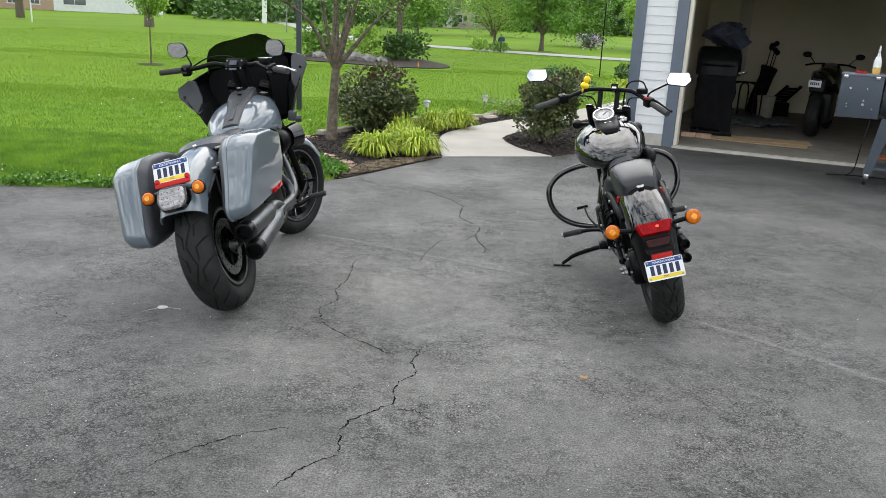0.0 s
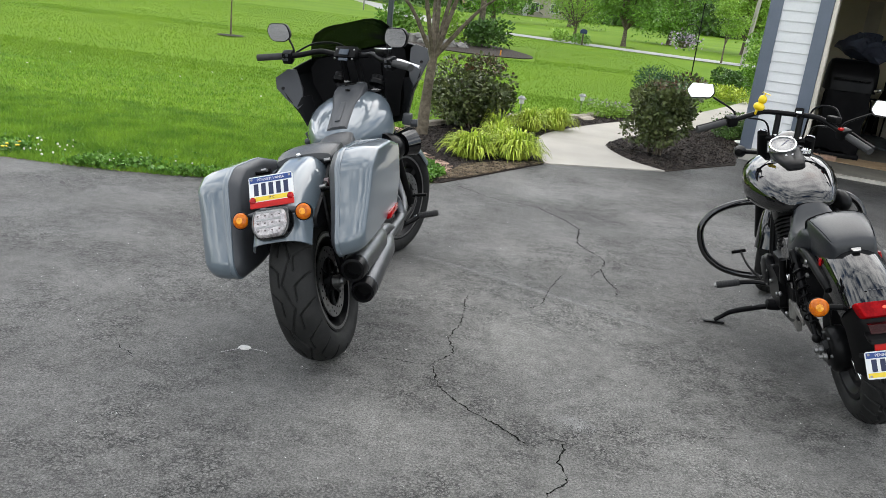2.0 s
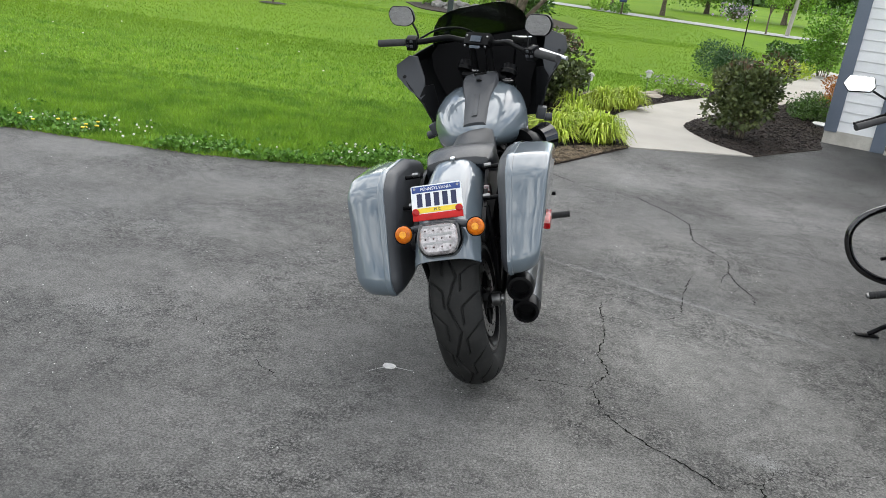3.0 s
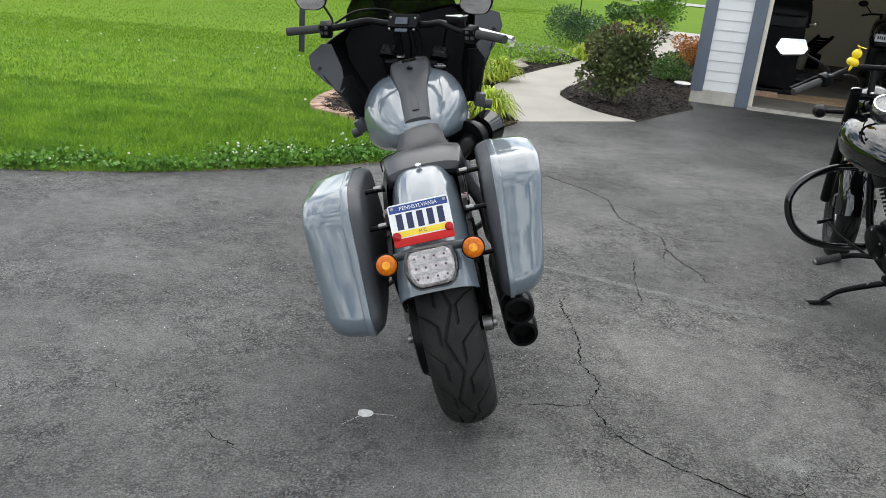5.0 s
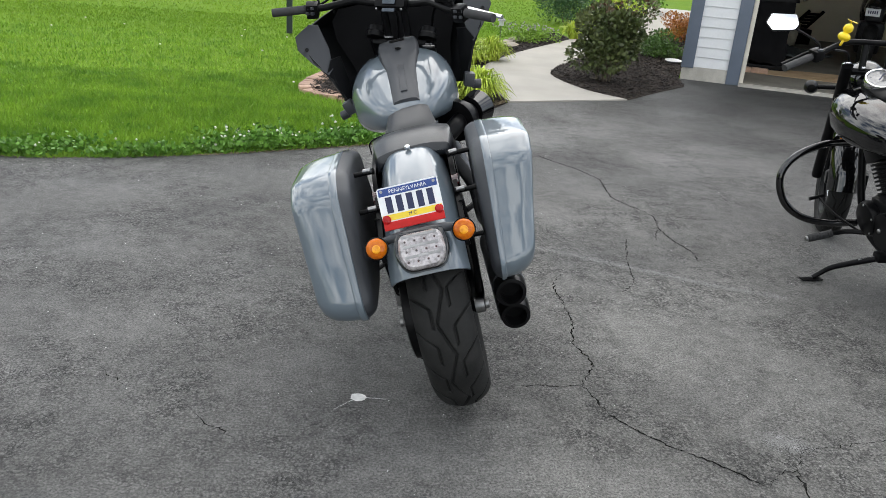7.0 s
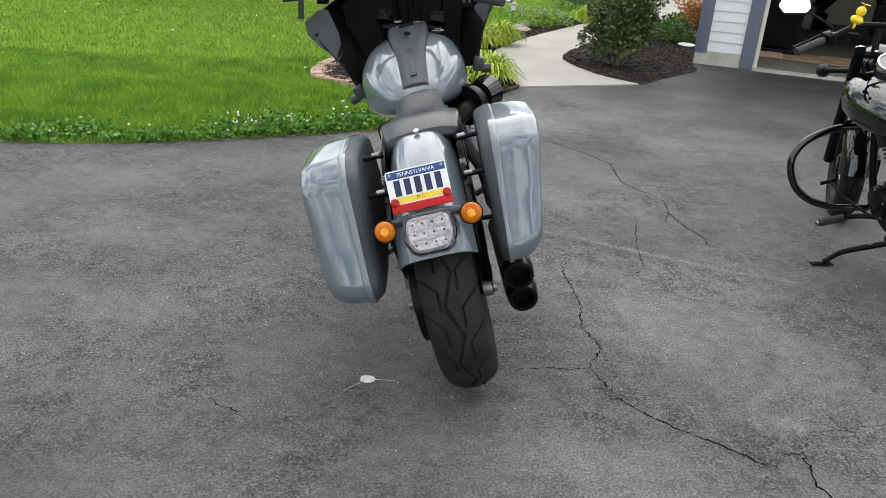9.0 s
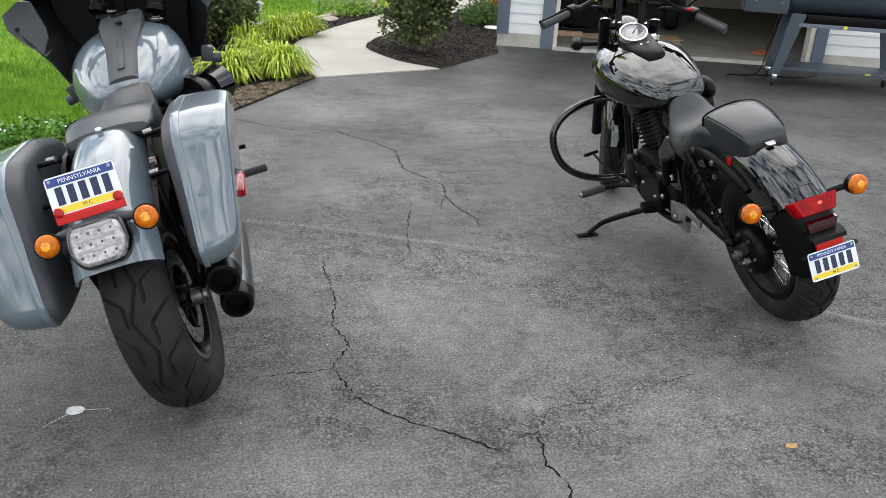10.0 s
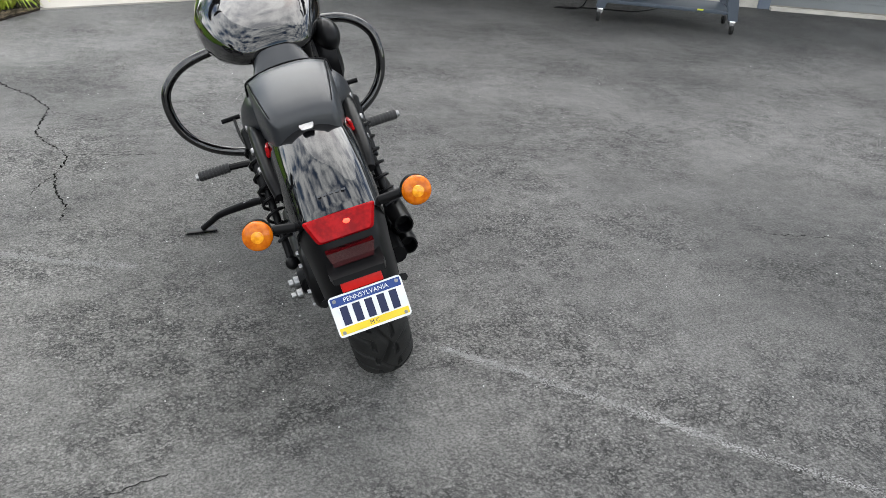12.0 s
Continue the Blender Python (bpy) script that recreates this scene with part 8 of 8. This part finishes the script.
shrub("shrub", 0.95, 43.9, 0.55, 0.55, 500, 0.12, M_LEAF_LIGHT, "low green shrub at the mailbox", 80, stems=3)
shrub("shrub", 1.9, 43.2, 0.6, 0.45, 500, 0.12, M_LEAF_MID, "low green shrub at the mailbox", 81, stems=3)
# hanging basket
hk = thing("plant_hook", "black iron shepherd hook with a hanging basket", "plant hook", m=pose(4.33, 25.8, 0))
bm = bmesh.new()
tube(bm, [(0, 0, -0.02), (0, 0, 1.2), (0, 0, 2.15)], 0.018, 8)
tube(bm, [(0, 0, 1.35), (-0.12, 0, 1.5), (-0.32, 0, 1.5), (-0.38, 0, 1.42)], 0.010, 8)
part("hook", bm, M_BLACK_SATIN, hk)
bm = bmesh.new()
for a in (0, 2.1, 4.2):
    cyl(bm, (-0.38, 0, 1.42), (-0.38 + 0.2 * math.cos(a), 0.2 * math.sin(a), 1.02), 0.004, n=5)
part("chain", bm, M_BLACK_SATIN, hk)
bk = thing("hanging_basket", "hanging basket of lilac flowers", "flower basket", m=pose(3.95, 25.8, 0.85))
tagged(bk, "hanging basket overflowing with lilac flowers")
bm = bmesh.new()
lathe(bm, [(0, -0.02), (0.13, 0.0), (0.20, 0.16), (0.19, 0.17), (0, 0.15)], Matrix.Rotation(radians(-90), 4, "Y"), 18)
part("pot", bm, M_BARK, bk)
pts = [Vector((rw.gauss(0, 0.17), rw.gauss(0, 0.17), 0.2 + rw.gauss(0, 0.09))) for _ in range(700)]
for nm, sub, m in (("leaves", pts[:330], M_LEAF_DARK), ("blossoms", pts[330:], M_FLOWER)):
    v, f = leaf_cloud(sub, [p.normalized() for p in sub], 0.07, rw, 0.45)
    ob = tagged(new(nm, raw(nm, v, f, m)), kind="stuff")
    ob.parent = bk

# ---- things in the garage ----
M_BLACK_CLOTH = mat("black_cover_cloth", (0.003, 0.003, 0.004), (0.006, 0.006, 0.007), rough=0.8, spec=0.2, scale=7, bump=0.2, bump_scale=30)
M_NAVY_CLOTH = mat("navy_bag_cloth", (0.016, 0.020, 0.034), (0.03, 0.036, 0.055), rough=0.75, scale=9, bump=0.2, bump_scale=30)
M_CARD = mat("cardboard", (0.46, 0.33, 0.20), (0.38, 0.27, 0.16), rough=0.9, scale=5)
M_BUCKET = mat("off_white_plastic", (0.46, 0.43, 0.36), (0.36, 0.33, 0.28), rough=0.6, scale=12)
M_GREYMAT = mat("grey_mat", (0.085, 0.10, 0.105), (0.06, 0.07, 0.075), rough=0.85, scale=10)
M_CART = mat("grill_slate_metal", (0.055, 0.068, 0.088), (0.046, 0.058, 0.076), rough=0.42, scale=5, fine=200)
M_ORANGE_CORD = mat("orange_cord", (0.55, 0.13, 0.03), rough=0.6)
M_BOTTLE = mat("bottle_plastic", (0.75, 0.76, 0.76), (0.68, 0.69, 0.70), rough=0.3)
M_YLABEL = mat("amber_fluid", (0.70, 0.46, 0.14), (0.62, 0.40, 0.12), rough=0.3)
M_STICKER = mat("yellow_sticker", (0.72, 0.74, 0.05), rough=0.5)


def H(s, d, z=0.035, rz=0.0):
    return HOUSE @ pose(s, d, z, 0, 0, rz)


def crumple(bm, amount, scale, seed):
    for v in bm.verts:
        v.co += Vector((noise.noise(v.co * scale + Vector((seed, 0, 0))), noise.noise(v.co * scale + Vector((0, seed, 0))), noise.noise(v.co * scale + Vector((0, 0, seed))))) * amount


grill = thing("covered_grill", "black kettle-style gas grill cabinet with closed lid", "grill", m=H(0.28, 1.62, rz=8) @ Matrix.Diagonal((0.84, 0.9, 1.16, 1)))
bm = bmesh.new()
box(bm, (0, 0, 0.40), (0.62, 0.50, 0.70), bev=0.02)
bmesh.ops.subdivide_edges(bm, edges=[e for e in bm.edges if e.calc_length() > 0.3], cuts=9, use_grid_fill=True)
crumple(bm, 0.045, 7.0, 2)
part("cabinet", bm, M_BLACK_CLOTH, grill)
bm = bmesh.new()
skin(bm, [[Vector((x, -0.27 * k + 0.54 * k * (1 - math.cos(a)) / 2, 0.74 + 0.34 * k * math.sin(a))) for a in [math.pi * i / 14 for i in range(15)]] for x, k in ((-0.36, 0.80), (-0.33, 0.95), (-0.28, 1.0), (0.28, 1.0), (0.33, 0.95), (0.36, 0.80))])
part("lid", bm, M_BLACK_SATIN, grill, "domed black lid")
bm = bmesh.new()
box(bm, (0, 0, 0.03), (0.70, 0.56, 0.05), bev=0.008)
part("base_tray", bm, M_BLACK_SATIN, grill)
bm = bmesh.new()
tube(bm, [(-0.22, -0.24, 0.86), (-0.22, -0.30, 0.87), (0.22, -0.30, 0.87), (0.22, -0.24, 0.86)], 0.012, 8, 3)
part("lid_handle", bm, M_BLACK_SATIN, grill)
for x in (-0.22, 0.22):
    for y in (-0.2, 0.2):
        bm = bmesh.new()
        cyl(bm, (x - 0.02, y, 0.04), (x + 0.02, y, 0.04), 0.04, n=14)
        part("caster", bm, M_RUBBER, grill)
bm = bmesh.new()
tube(bm, [(0.33, -0.3, 0.78), (0.40, -0.34, 0.79), (0.44, -0.30, 0.80)], 0.018, 8)
part("handle", bm, M_CHROME, grill)
bm = bmesh.new()
bmesh.ops.create_icosphere(bm, subdivisions=4, radius=1, matrix=Matrix.Diagonal((0.30, 0.22, 0.17, 1)))
crumple(bm, 0.16, 5.0, 3)
crumple(bm, 0.05, 13.0, 5)
solid("navy_bag", bm, M_NAVY_CLOTH, "crumpled navy cloth bag on the grill", "bag", at=H(0.38, 1.62, 1.44))
bm = bmesh.new()
box(bm, (0.08, -0.04, 0.004), (1.40, 0.66, 0.006), bev=0.001)
box(bm, (0.38, 0.10, 0.012), (0.85, 0.46, 0.006), rot=(0, 0, 10), bev=0.001)
solid("cardboard_sheet", bm, M_CARD, "flattened tan cardboard on the garage floor", "cardboard", at=H(0.86, 1.30, rz=-3), smooth=0)
for k in range(2):
    bm = bmesh.new()
    box(bm, (0, 0, 0.03), (0.20, 0.095, 0.06), bev=0.005)
    solid("brick", bm, M_BRICK, "loose red brick on the garage floor", "brick", group="loose bricks", at=H(0.06 + 0.21 * k, 1.02 + 0.02 * k, rz=4 - 6 * k))
bucket = thing("bucket", "off-white plastic bucket on the garage floor", "bucket", m=H(0.86, 5.0))
bm = bmesh.new()
lathe(bm, [(0, 0), (0.13, 0), (0.155, 0.36), (0.162, 0.36), (0.162, 0.38), (0.148, 0.38), (0.125, 0.02), (0, 0.02)], Matrix.Rotation(radians(-90), 4, "Y"), 28)
part("pail", bm, M_BUCKET, bucket)
bm = bmesh.new()
tube(bm, [(-0.16, 0, 0.34), (-0.1, -0.12, 0.27), (0.1, -0.12, 0.27), (0.16, 0, 0.34)], 0.004, 6)
part("bail", bm, M_STEEL, bucket)
truck = thing("folding_frame", "black tubular folding chair frames leaning together", "frame", m=H(0.36, 4.7))
for k in range(3):
    bm = bmesh.new()
    tube(bm, [(-0.2 + k * 0.12, 0.05 * k, 0), (-0.2 + k * 0.12, 0.1, 0.5), (-0.12 + k * 0.12, 0.12, 0.60), (0.10 + k * 0.12, 0.12, 0.60), (0.18 + k * 0.12, 0.1, 0.5), (0.18 + k * 0.12, 0.05 * k, 0)], 0.014, 8)
    part("tube_frame", bm, M_BLACK_SATIN, truck)
bagx = thing("golf_bag", "dark slumped golf bag with hooded clubs", "golf bag", m=H(0.62, 5.6))
bm = bmesh.new()
lathe(bm, [(0, 0), (0.13, 0), (0.14, 0.3), (0.12, 0.7), (0.15, 0.88), (0.13, 0.9), (0, 0.85)], Matrix.Rotation(radians(12), 4, "Y") @ Matrix.Rotation(radians(-90), 4, "Y"), 20)
crumple(bm, 0.04, 6, 8)
part("bag", bm, M_BLACK_CLOTH, bagx)
for a in range(5):
    bm = bmesh.new()
    x, y = 0.16 + 0.06 * math.cos(a * 1.3), 0.06 * math.sin(a * 1.3)
    cyl(bm, (x, y, 0.8), (x + 0.05, y, 1.10 + 0.04 * a), 0.008, n=6)
    ball(bm, (x + 0.06, y, 1.14 + 0.04 * a), (0.05, 0.035, 0.05), u=10, v=6)
    part("club", bm, M_BLACK_CLOTH, bagx)
vac = thing("shop_ramp", "dark folded loading ramp leaning in clutter", "ramp", m=H(1.02, 5.5, rz=15))
bm = bmesh.new()
for x in (-0.12, 0.12):
    cyl(bm, (x, 0, 0.25), (x + 0.3, 0.1, 0.55), 0.030, n=10)
for k in range(6):
    cyl(bm, (-0.12 + 0.05 * k, 0.017 * k, 0.25 + 0.05 * k), (0.12 + 0.05 * k, 0.017 * k, 0.25 + 0.05 * k), 0.024, n=8)
box(bm, (0, 0, 0.13), (0.42, 0.3, 0.26), bev=0.03)
part("ramp_frame", bm, M_BLACK_SATIN, vac)
for k, (s, d, w, l, a) in enumerate(((0.55, 4.0, 0.75, 0.8, 10), (0.80, 3.3, 0.5, 0.7, -20), (1.05, 3.6, 0.55, 0.5, 35))):
    bm = bmesh.new()
    bmesh.ops.create_grid(bm, x_segments=14, y_segments=10, size=0.5)
    for v in bm.verts:
        v.co = Vector((v.co.x * w, v.co.y * l, 0.06 + 0.05 * noise.noise(v.co * 5 + Vector((k, 0, 0)))))
    g2 = bmesh.ops.extrude_face_region(bm, geom=list(bm.faces))
    for v in [q for q in g2["geom"] if isinstance(q, bmesh.types.BMVert)]:
        v.co.z -= 0.10 if k == 0 else 0.03
        v.co.z = max(v.co.z, 0.001)
    solid("tarp", bm, M_GREYMAT, "grey crumpled tarp on the garage floor", "tarp", group="tarps on the floor", at=H(s, d, rz=a))
# parked motorcycle inside
mc = thing("sport_motorcycle", "black sport motorcycle parked in the garage", "motorcycle", m=H(1.66, 2.48, rz=-9))
part("rear_tyre", tyre(0.315, 0.19, 0.07, 0.2, 0.14, 160, 36), M_RUBBER, mc).matrix_basis = pose(0, 0, 0.315)
bm = bmesh.new()
lathe(bm, [(0.19, -0.06), (0.20, -0.05), (0.20, 0.05), (0.19, 0.06), (0.16, 0.02), (0.05, 0.05), (0, 0.06), (0, -0.06), (0.05, -0.05), (0.16, -0.02)], pose(0, 0, 0.315), 36, closed=True)
part("rear_rim", bm, M_BLACK_SATIN, mc)
bm = bmesh.new()
skin(bm, [ring_y(y, hw, z0, z1, 2.4, 20) for y, hw, z0, z1 in ((-0.32, 0.03, 0.93, 0.97), (-0.25, 0.09, 0.84, 0.99), (0, 0.13, 0.78, 0.98), (0.3, 0.15, 0.72, 0.92), (0.5, 0.14, 0.7, 0.88), (0.55, 0.16, 0.62, 1.0), (0.8, 0.2, 0.5, 1.08), (1.1, 0.18, 0.45, 1.02), (1.3, 0.08, 0.6, 0.98))])
part("body", bm, M_BLACK_GLOSS, mc)
bm = bmesh.new()
box(bm, (0, 0.55, 0.42), (0.34, 0.6, 0.45), bev=0.08)
part("engine", bm, M_ENGINE, mc)
bm = bmesh.new()
box(bm, (0, -0.12, 0.79), (0.22, 0.16, 0.28), rot=(-15, 0, 0), bev=0.05)
part("tail_unit", bm, M_BLACK_SATIN, mc)
bm = bmesh.new()
tube(bm, [(-0.36, 0.75, 1.02), (-0.2, 0.85, 1.05), (0.2, 0.85, 1.05), (0.36, 0.75, 1.02)], 0.014, 8)
part("handlebar", bm, M_BLACK_SATIN, mc)
for s in (-1, 1):
    bm = bmesh.new()
    tube(bm, [(s * 0.25, 0.88, 1.06), (s * 0.33, 0.90, 1.15)], 0.007, 8)
    ball(bm, (s * 0.38, 0.9, 1.18), (0.07, 0.02, 0.045), u=14, v=8)
    part("mirror", bm, M_BLACK_SATIN, mc)
part("front_tyre", tyre(0.30, 0.12, 0.05, 0.2, 0.14, 120, 30), M_RUBBER, mc).matrix_basis = pose(0, 1.42, 0.30)
PM3 = Matrix.Translation((-0.03, -0.235, 0.79)) @ Matrix.Rotation(radians(75), 4, "X")
bm = bmesh.new()
prism(bm, [(-0.089, -0.051), (0.089, -0.051), (0.089, 0.051), (-0.089, 0.051)], PM3, 0.002)
pl3 = part("licence_plate", bm, M_PLATE_W, mc, "pale licence plate", 30)
bars(pl3, PM3 @ pose(0, 0, 0.0026), 0.13, 0.04, 5, M_INK, "dark_bar")
# wall fittings inside
bm = bmesh.new()
box(bm, (0, 0, 1.1), (0.24, 0.05, 2.2), bev=0.006)
solid("door_casing", bm, M_JAMB, "cream casing in the garage corner", "trim", "structure", at=H(0.20, DEEP - 0.17))
bm = bmesh.new()
ball(bm, (0, 0, 0), (0.04, 0.03, 0.03))
solid("wall_hook", bm, M_BLACK_SATIN, "small dark hook on the garage wall", "hook", at=H(2.9, DEEP - 0.16, 1.45))
cordm = bmesh.new()
tube(cordm, [hp(2.35, 0.35, 0.05), hp(2.5, 0.5, 0.09), hp(2.65, 0.4, 0.06), hp(2.5, 0.3, 0.08), hp(2.42, 0.45, 0.05), hp(2.6, 0.55, 0.06), hp(2.75, 0.35, 0.05)], 0.008, 6, 6)
solid("extension_cord", cordm, M_ORANGE_CORD, "coiled orange extension cord by the doorway", "cord")

# ---- grill cart outside ----
CART = Matrix.Translation((4.33, 8.63, 0)) @ Matrix.Rotation(math.atan2(-0.478, 0.878), 4, "Z")
cart = thing("pellet_grill", "slate-blue pellet grill on a wheeled cart", "grill", m=CART)
CL, CD = 1.20, 0.52


for x, s in ((0.0, 1), (CL, -1)):
    bm = bmesh.new()
    poly = [(x - 0.005 * s, 0.115), (x + 0.075 * s, 0.115), (x + 0.215 * s, 0.70), (x + 0.08 * s, 0.70)]
    skin(bm, [[Vector((px, y, pz)) for px, pz in poly] for y in (-0.004, 0.045)])
    part("front_leg", bm, M_CART, cart, smooth=20)
    bm = bmesh.new()
    skin(bm, [[Vector((px, y, pz)) for px, pz in poly] for y in (CD - 0.045, CD)])
    part("rear_leg", bm, M_CART, cart, smooth=20)
    for y in (0.02, CD - 0.02):
        bm = bmesh.new()
        box(bm, (x + 0.035 * s, y, 0.092), (0.05, 0.04, 0.05), bev=0.006)
        cs = part("caster", bm, M_CHROME, cart, "bright caster fork with black wheel")
        bm = bmesh.new()
        lathe(bm, [(0, -0.015), (0.038, -0.015), (0.042, -0.008), (0.042, 0.008), (0.038, 0.015), (0, 0.015)], Matrix.Translation((x + 0.028 * s, y, 0.042)), 22)
        part("wheel", bm, M_RUBBER, cs)
bm = bmesh.new()
box(bm, (CL / 2, CD / 2, 0.175), (CL - 0.14, CD - 0.02, 0.03), bev=0.006)
part("lower_shelf", bm, M_CART, cart)
bm = bmesh.new()
box(bm, (CL / 2, 0.01, 0.60), (CL - 0.32, 0.03, 0.035), bev=0.004)
part("cross_bar", bm, M_TRIM, cart)
bm = bmesh.new()
ball(bm, (CL / 2 - 0.02, -0.008, 0.60), (0.02, 0.006, 0.02), u=14, v=8)
part("sticker", bm, M_STICKER, cart, "yellow sticker")
bm = bmesh.new()
box(bm, (CL - 0.32, 0.008, 0.183), (0.05, 0.006, 0.012))
part("sticker", bm, M_STICKER, cart, "yellow sticker")
bm = bmesh.new()
box(bm, (CL / 2 + 0.02, CD / 2, 0.655), (CL - 0.42, CD - 0.08, 0.09), bev=0.01)
part("grease_tray", bm, M_BLACK_SATIN, cart)
bm = bmesh.new()
rings = []
for x in (0.06, 0.10, CL - 0.06, CL - 0.02):
    k = 0.96 if x in (0.06, CL - 0.02) else 1.0
    rings.append([Vector((x, CD / 2 + 0.27 * k * math.cos(a), 0.97 + 0.28 * k * math.sin(a))) for a in [2 * math.pi * i / 32 for i in range(32)]])
skin(bm, rings)
part("barrel", bm, M_CART, cart, "slate barrel body with lid")
bm = bmesh.new()
tube(bm, [(0.36, -0.03, 0.99), (0.36, -0.085, 1.0), (CL - 0.16, -0.085, 1.0), (CL - 0.16, -0.03, 0.99)], 0.012, 8, 3)
part("lid_handle", bm, M_CHROME, cart)
bm = bmesh.new()
box(bm, (-0.16, 0.22, 0.905), (0.40, 0.44, 0.43), bev=0.008)
hop = part("hopper", bm, M_CART, cart, "square slate pellet hopper")
bm = bmesh.new()
box(bm, (-0.16, 0.22, 1.128), (0.42, 0.46, 0.018), bev=0.005)
part("hopper_lid", bm, M_TRIM, hop)
for px, pz, rad in ((-0.04, 0.99, 0.013), (0.12, 0.99, 0.006), (0.10, 0.83, 0.013), (0.10, 0.87, 0.009), (-0.05, 0.80, 0.007), (0.19, 0.79, 0.007), (-0.05, 0.83, 0.007)):
    bm = bmesh.new()
    cyl(bm, (px - 0.22, -0.002, pz), (px - 0.22, -0.016, pz), rad, n=14)
    part("knob", bm, M_CHROME, hop)
for px in (-0.32, -0.02):
    bm = bmesh.new()
    box(bm, (px, -0.006, 1.105), (0.04, 0.016, 0.035), bev=0.004)
    part("latch", bm, M_CHROME, hop)
bottle = thing("spray_bottle", "white spray bottle with amber fluid on the hopper", "bottle", m=CART @ pose(-0.06, 0.16, 1.138))
bm = bmesh.new()
lathe(bm, [(0, 0), (0.036, 0), (0.038, 0.01), (0.038, 0.07)], Matrix.Rotation(radians(-90), 4, "Y"), 20)
part("lower_body", bm, M_YLABEL, bottle, "amber fluid in the bottle")
bm = bmesh.new()
lathe(bm, [(0.038, 0.07), (0.038, 0.13), (0.026, 0.17), (0.014, 0.19), (0.014, 0.215), (0, 0.215)], Matrix.Rotation(radians(-90), 4, "Y"), 20)
part("upper_body", bm, M_BOTTLE, bottle)
bm = bmesh.new()
box(bm, (0, -0.012, 0.235), (0.022, 0.06, 0.035), bev=0.008)
cyl(bm, (0, 0, 0.25), (0, 0, 0.29), 0.009, n=10)
part("spray_head", bm, M_BOTTLE, bottle)
bm = bmesh.new()
box(bm, (0, 0, 0.012), (0.11, 0.07, 0.022), bev=0.006)
solid("red_rag", bm, M_RED_STRIP, "folded red shop rag on the hopper", "rag", at=CART @ pose(-0.20, 0.20, 1.137, 0, 0, 20))
bm = bmesh.new()
c0 = CART @ Vector((-0.02, 0.1, 0.70))
tube(bm, [c0, c0 + Vector((-0.05, 0.0, -0.3)), c0 + Vector((-0.08, 0.05, -0.6)), Vector((4.2, 9.1, 0.02)), Vector((4.25, 9.18, 0.008)), Vector((4.6, 9.12, 0.008)), Vector((5.0, 9.0, 0.008)), Vector((5.5, 9.35, 0.01)), hp(2.6, 0.2, 0.045)], 0.006, 6, 6)
solid("power_cord", bm, M_BLACK_SATIN, "thin black power cord on the asphalt", "cord")
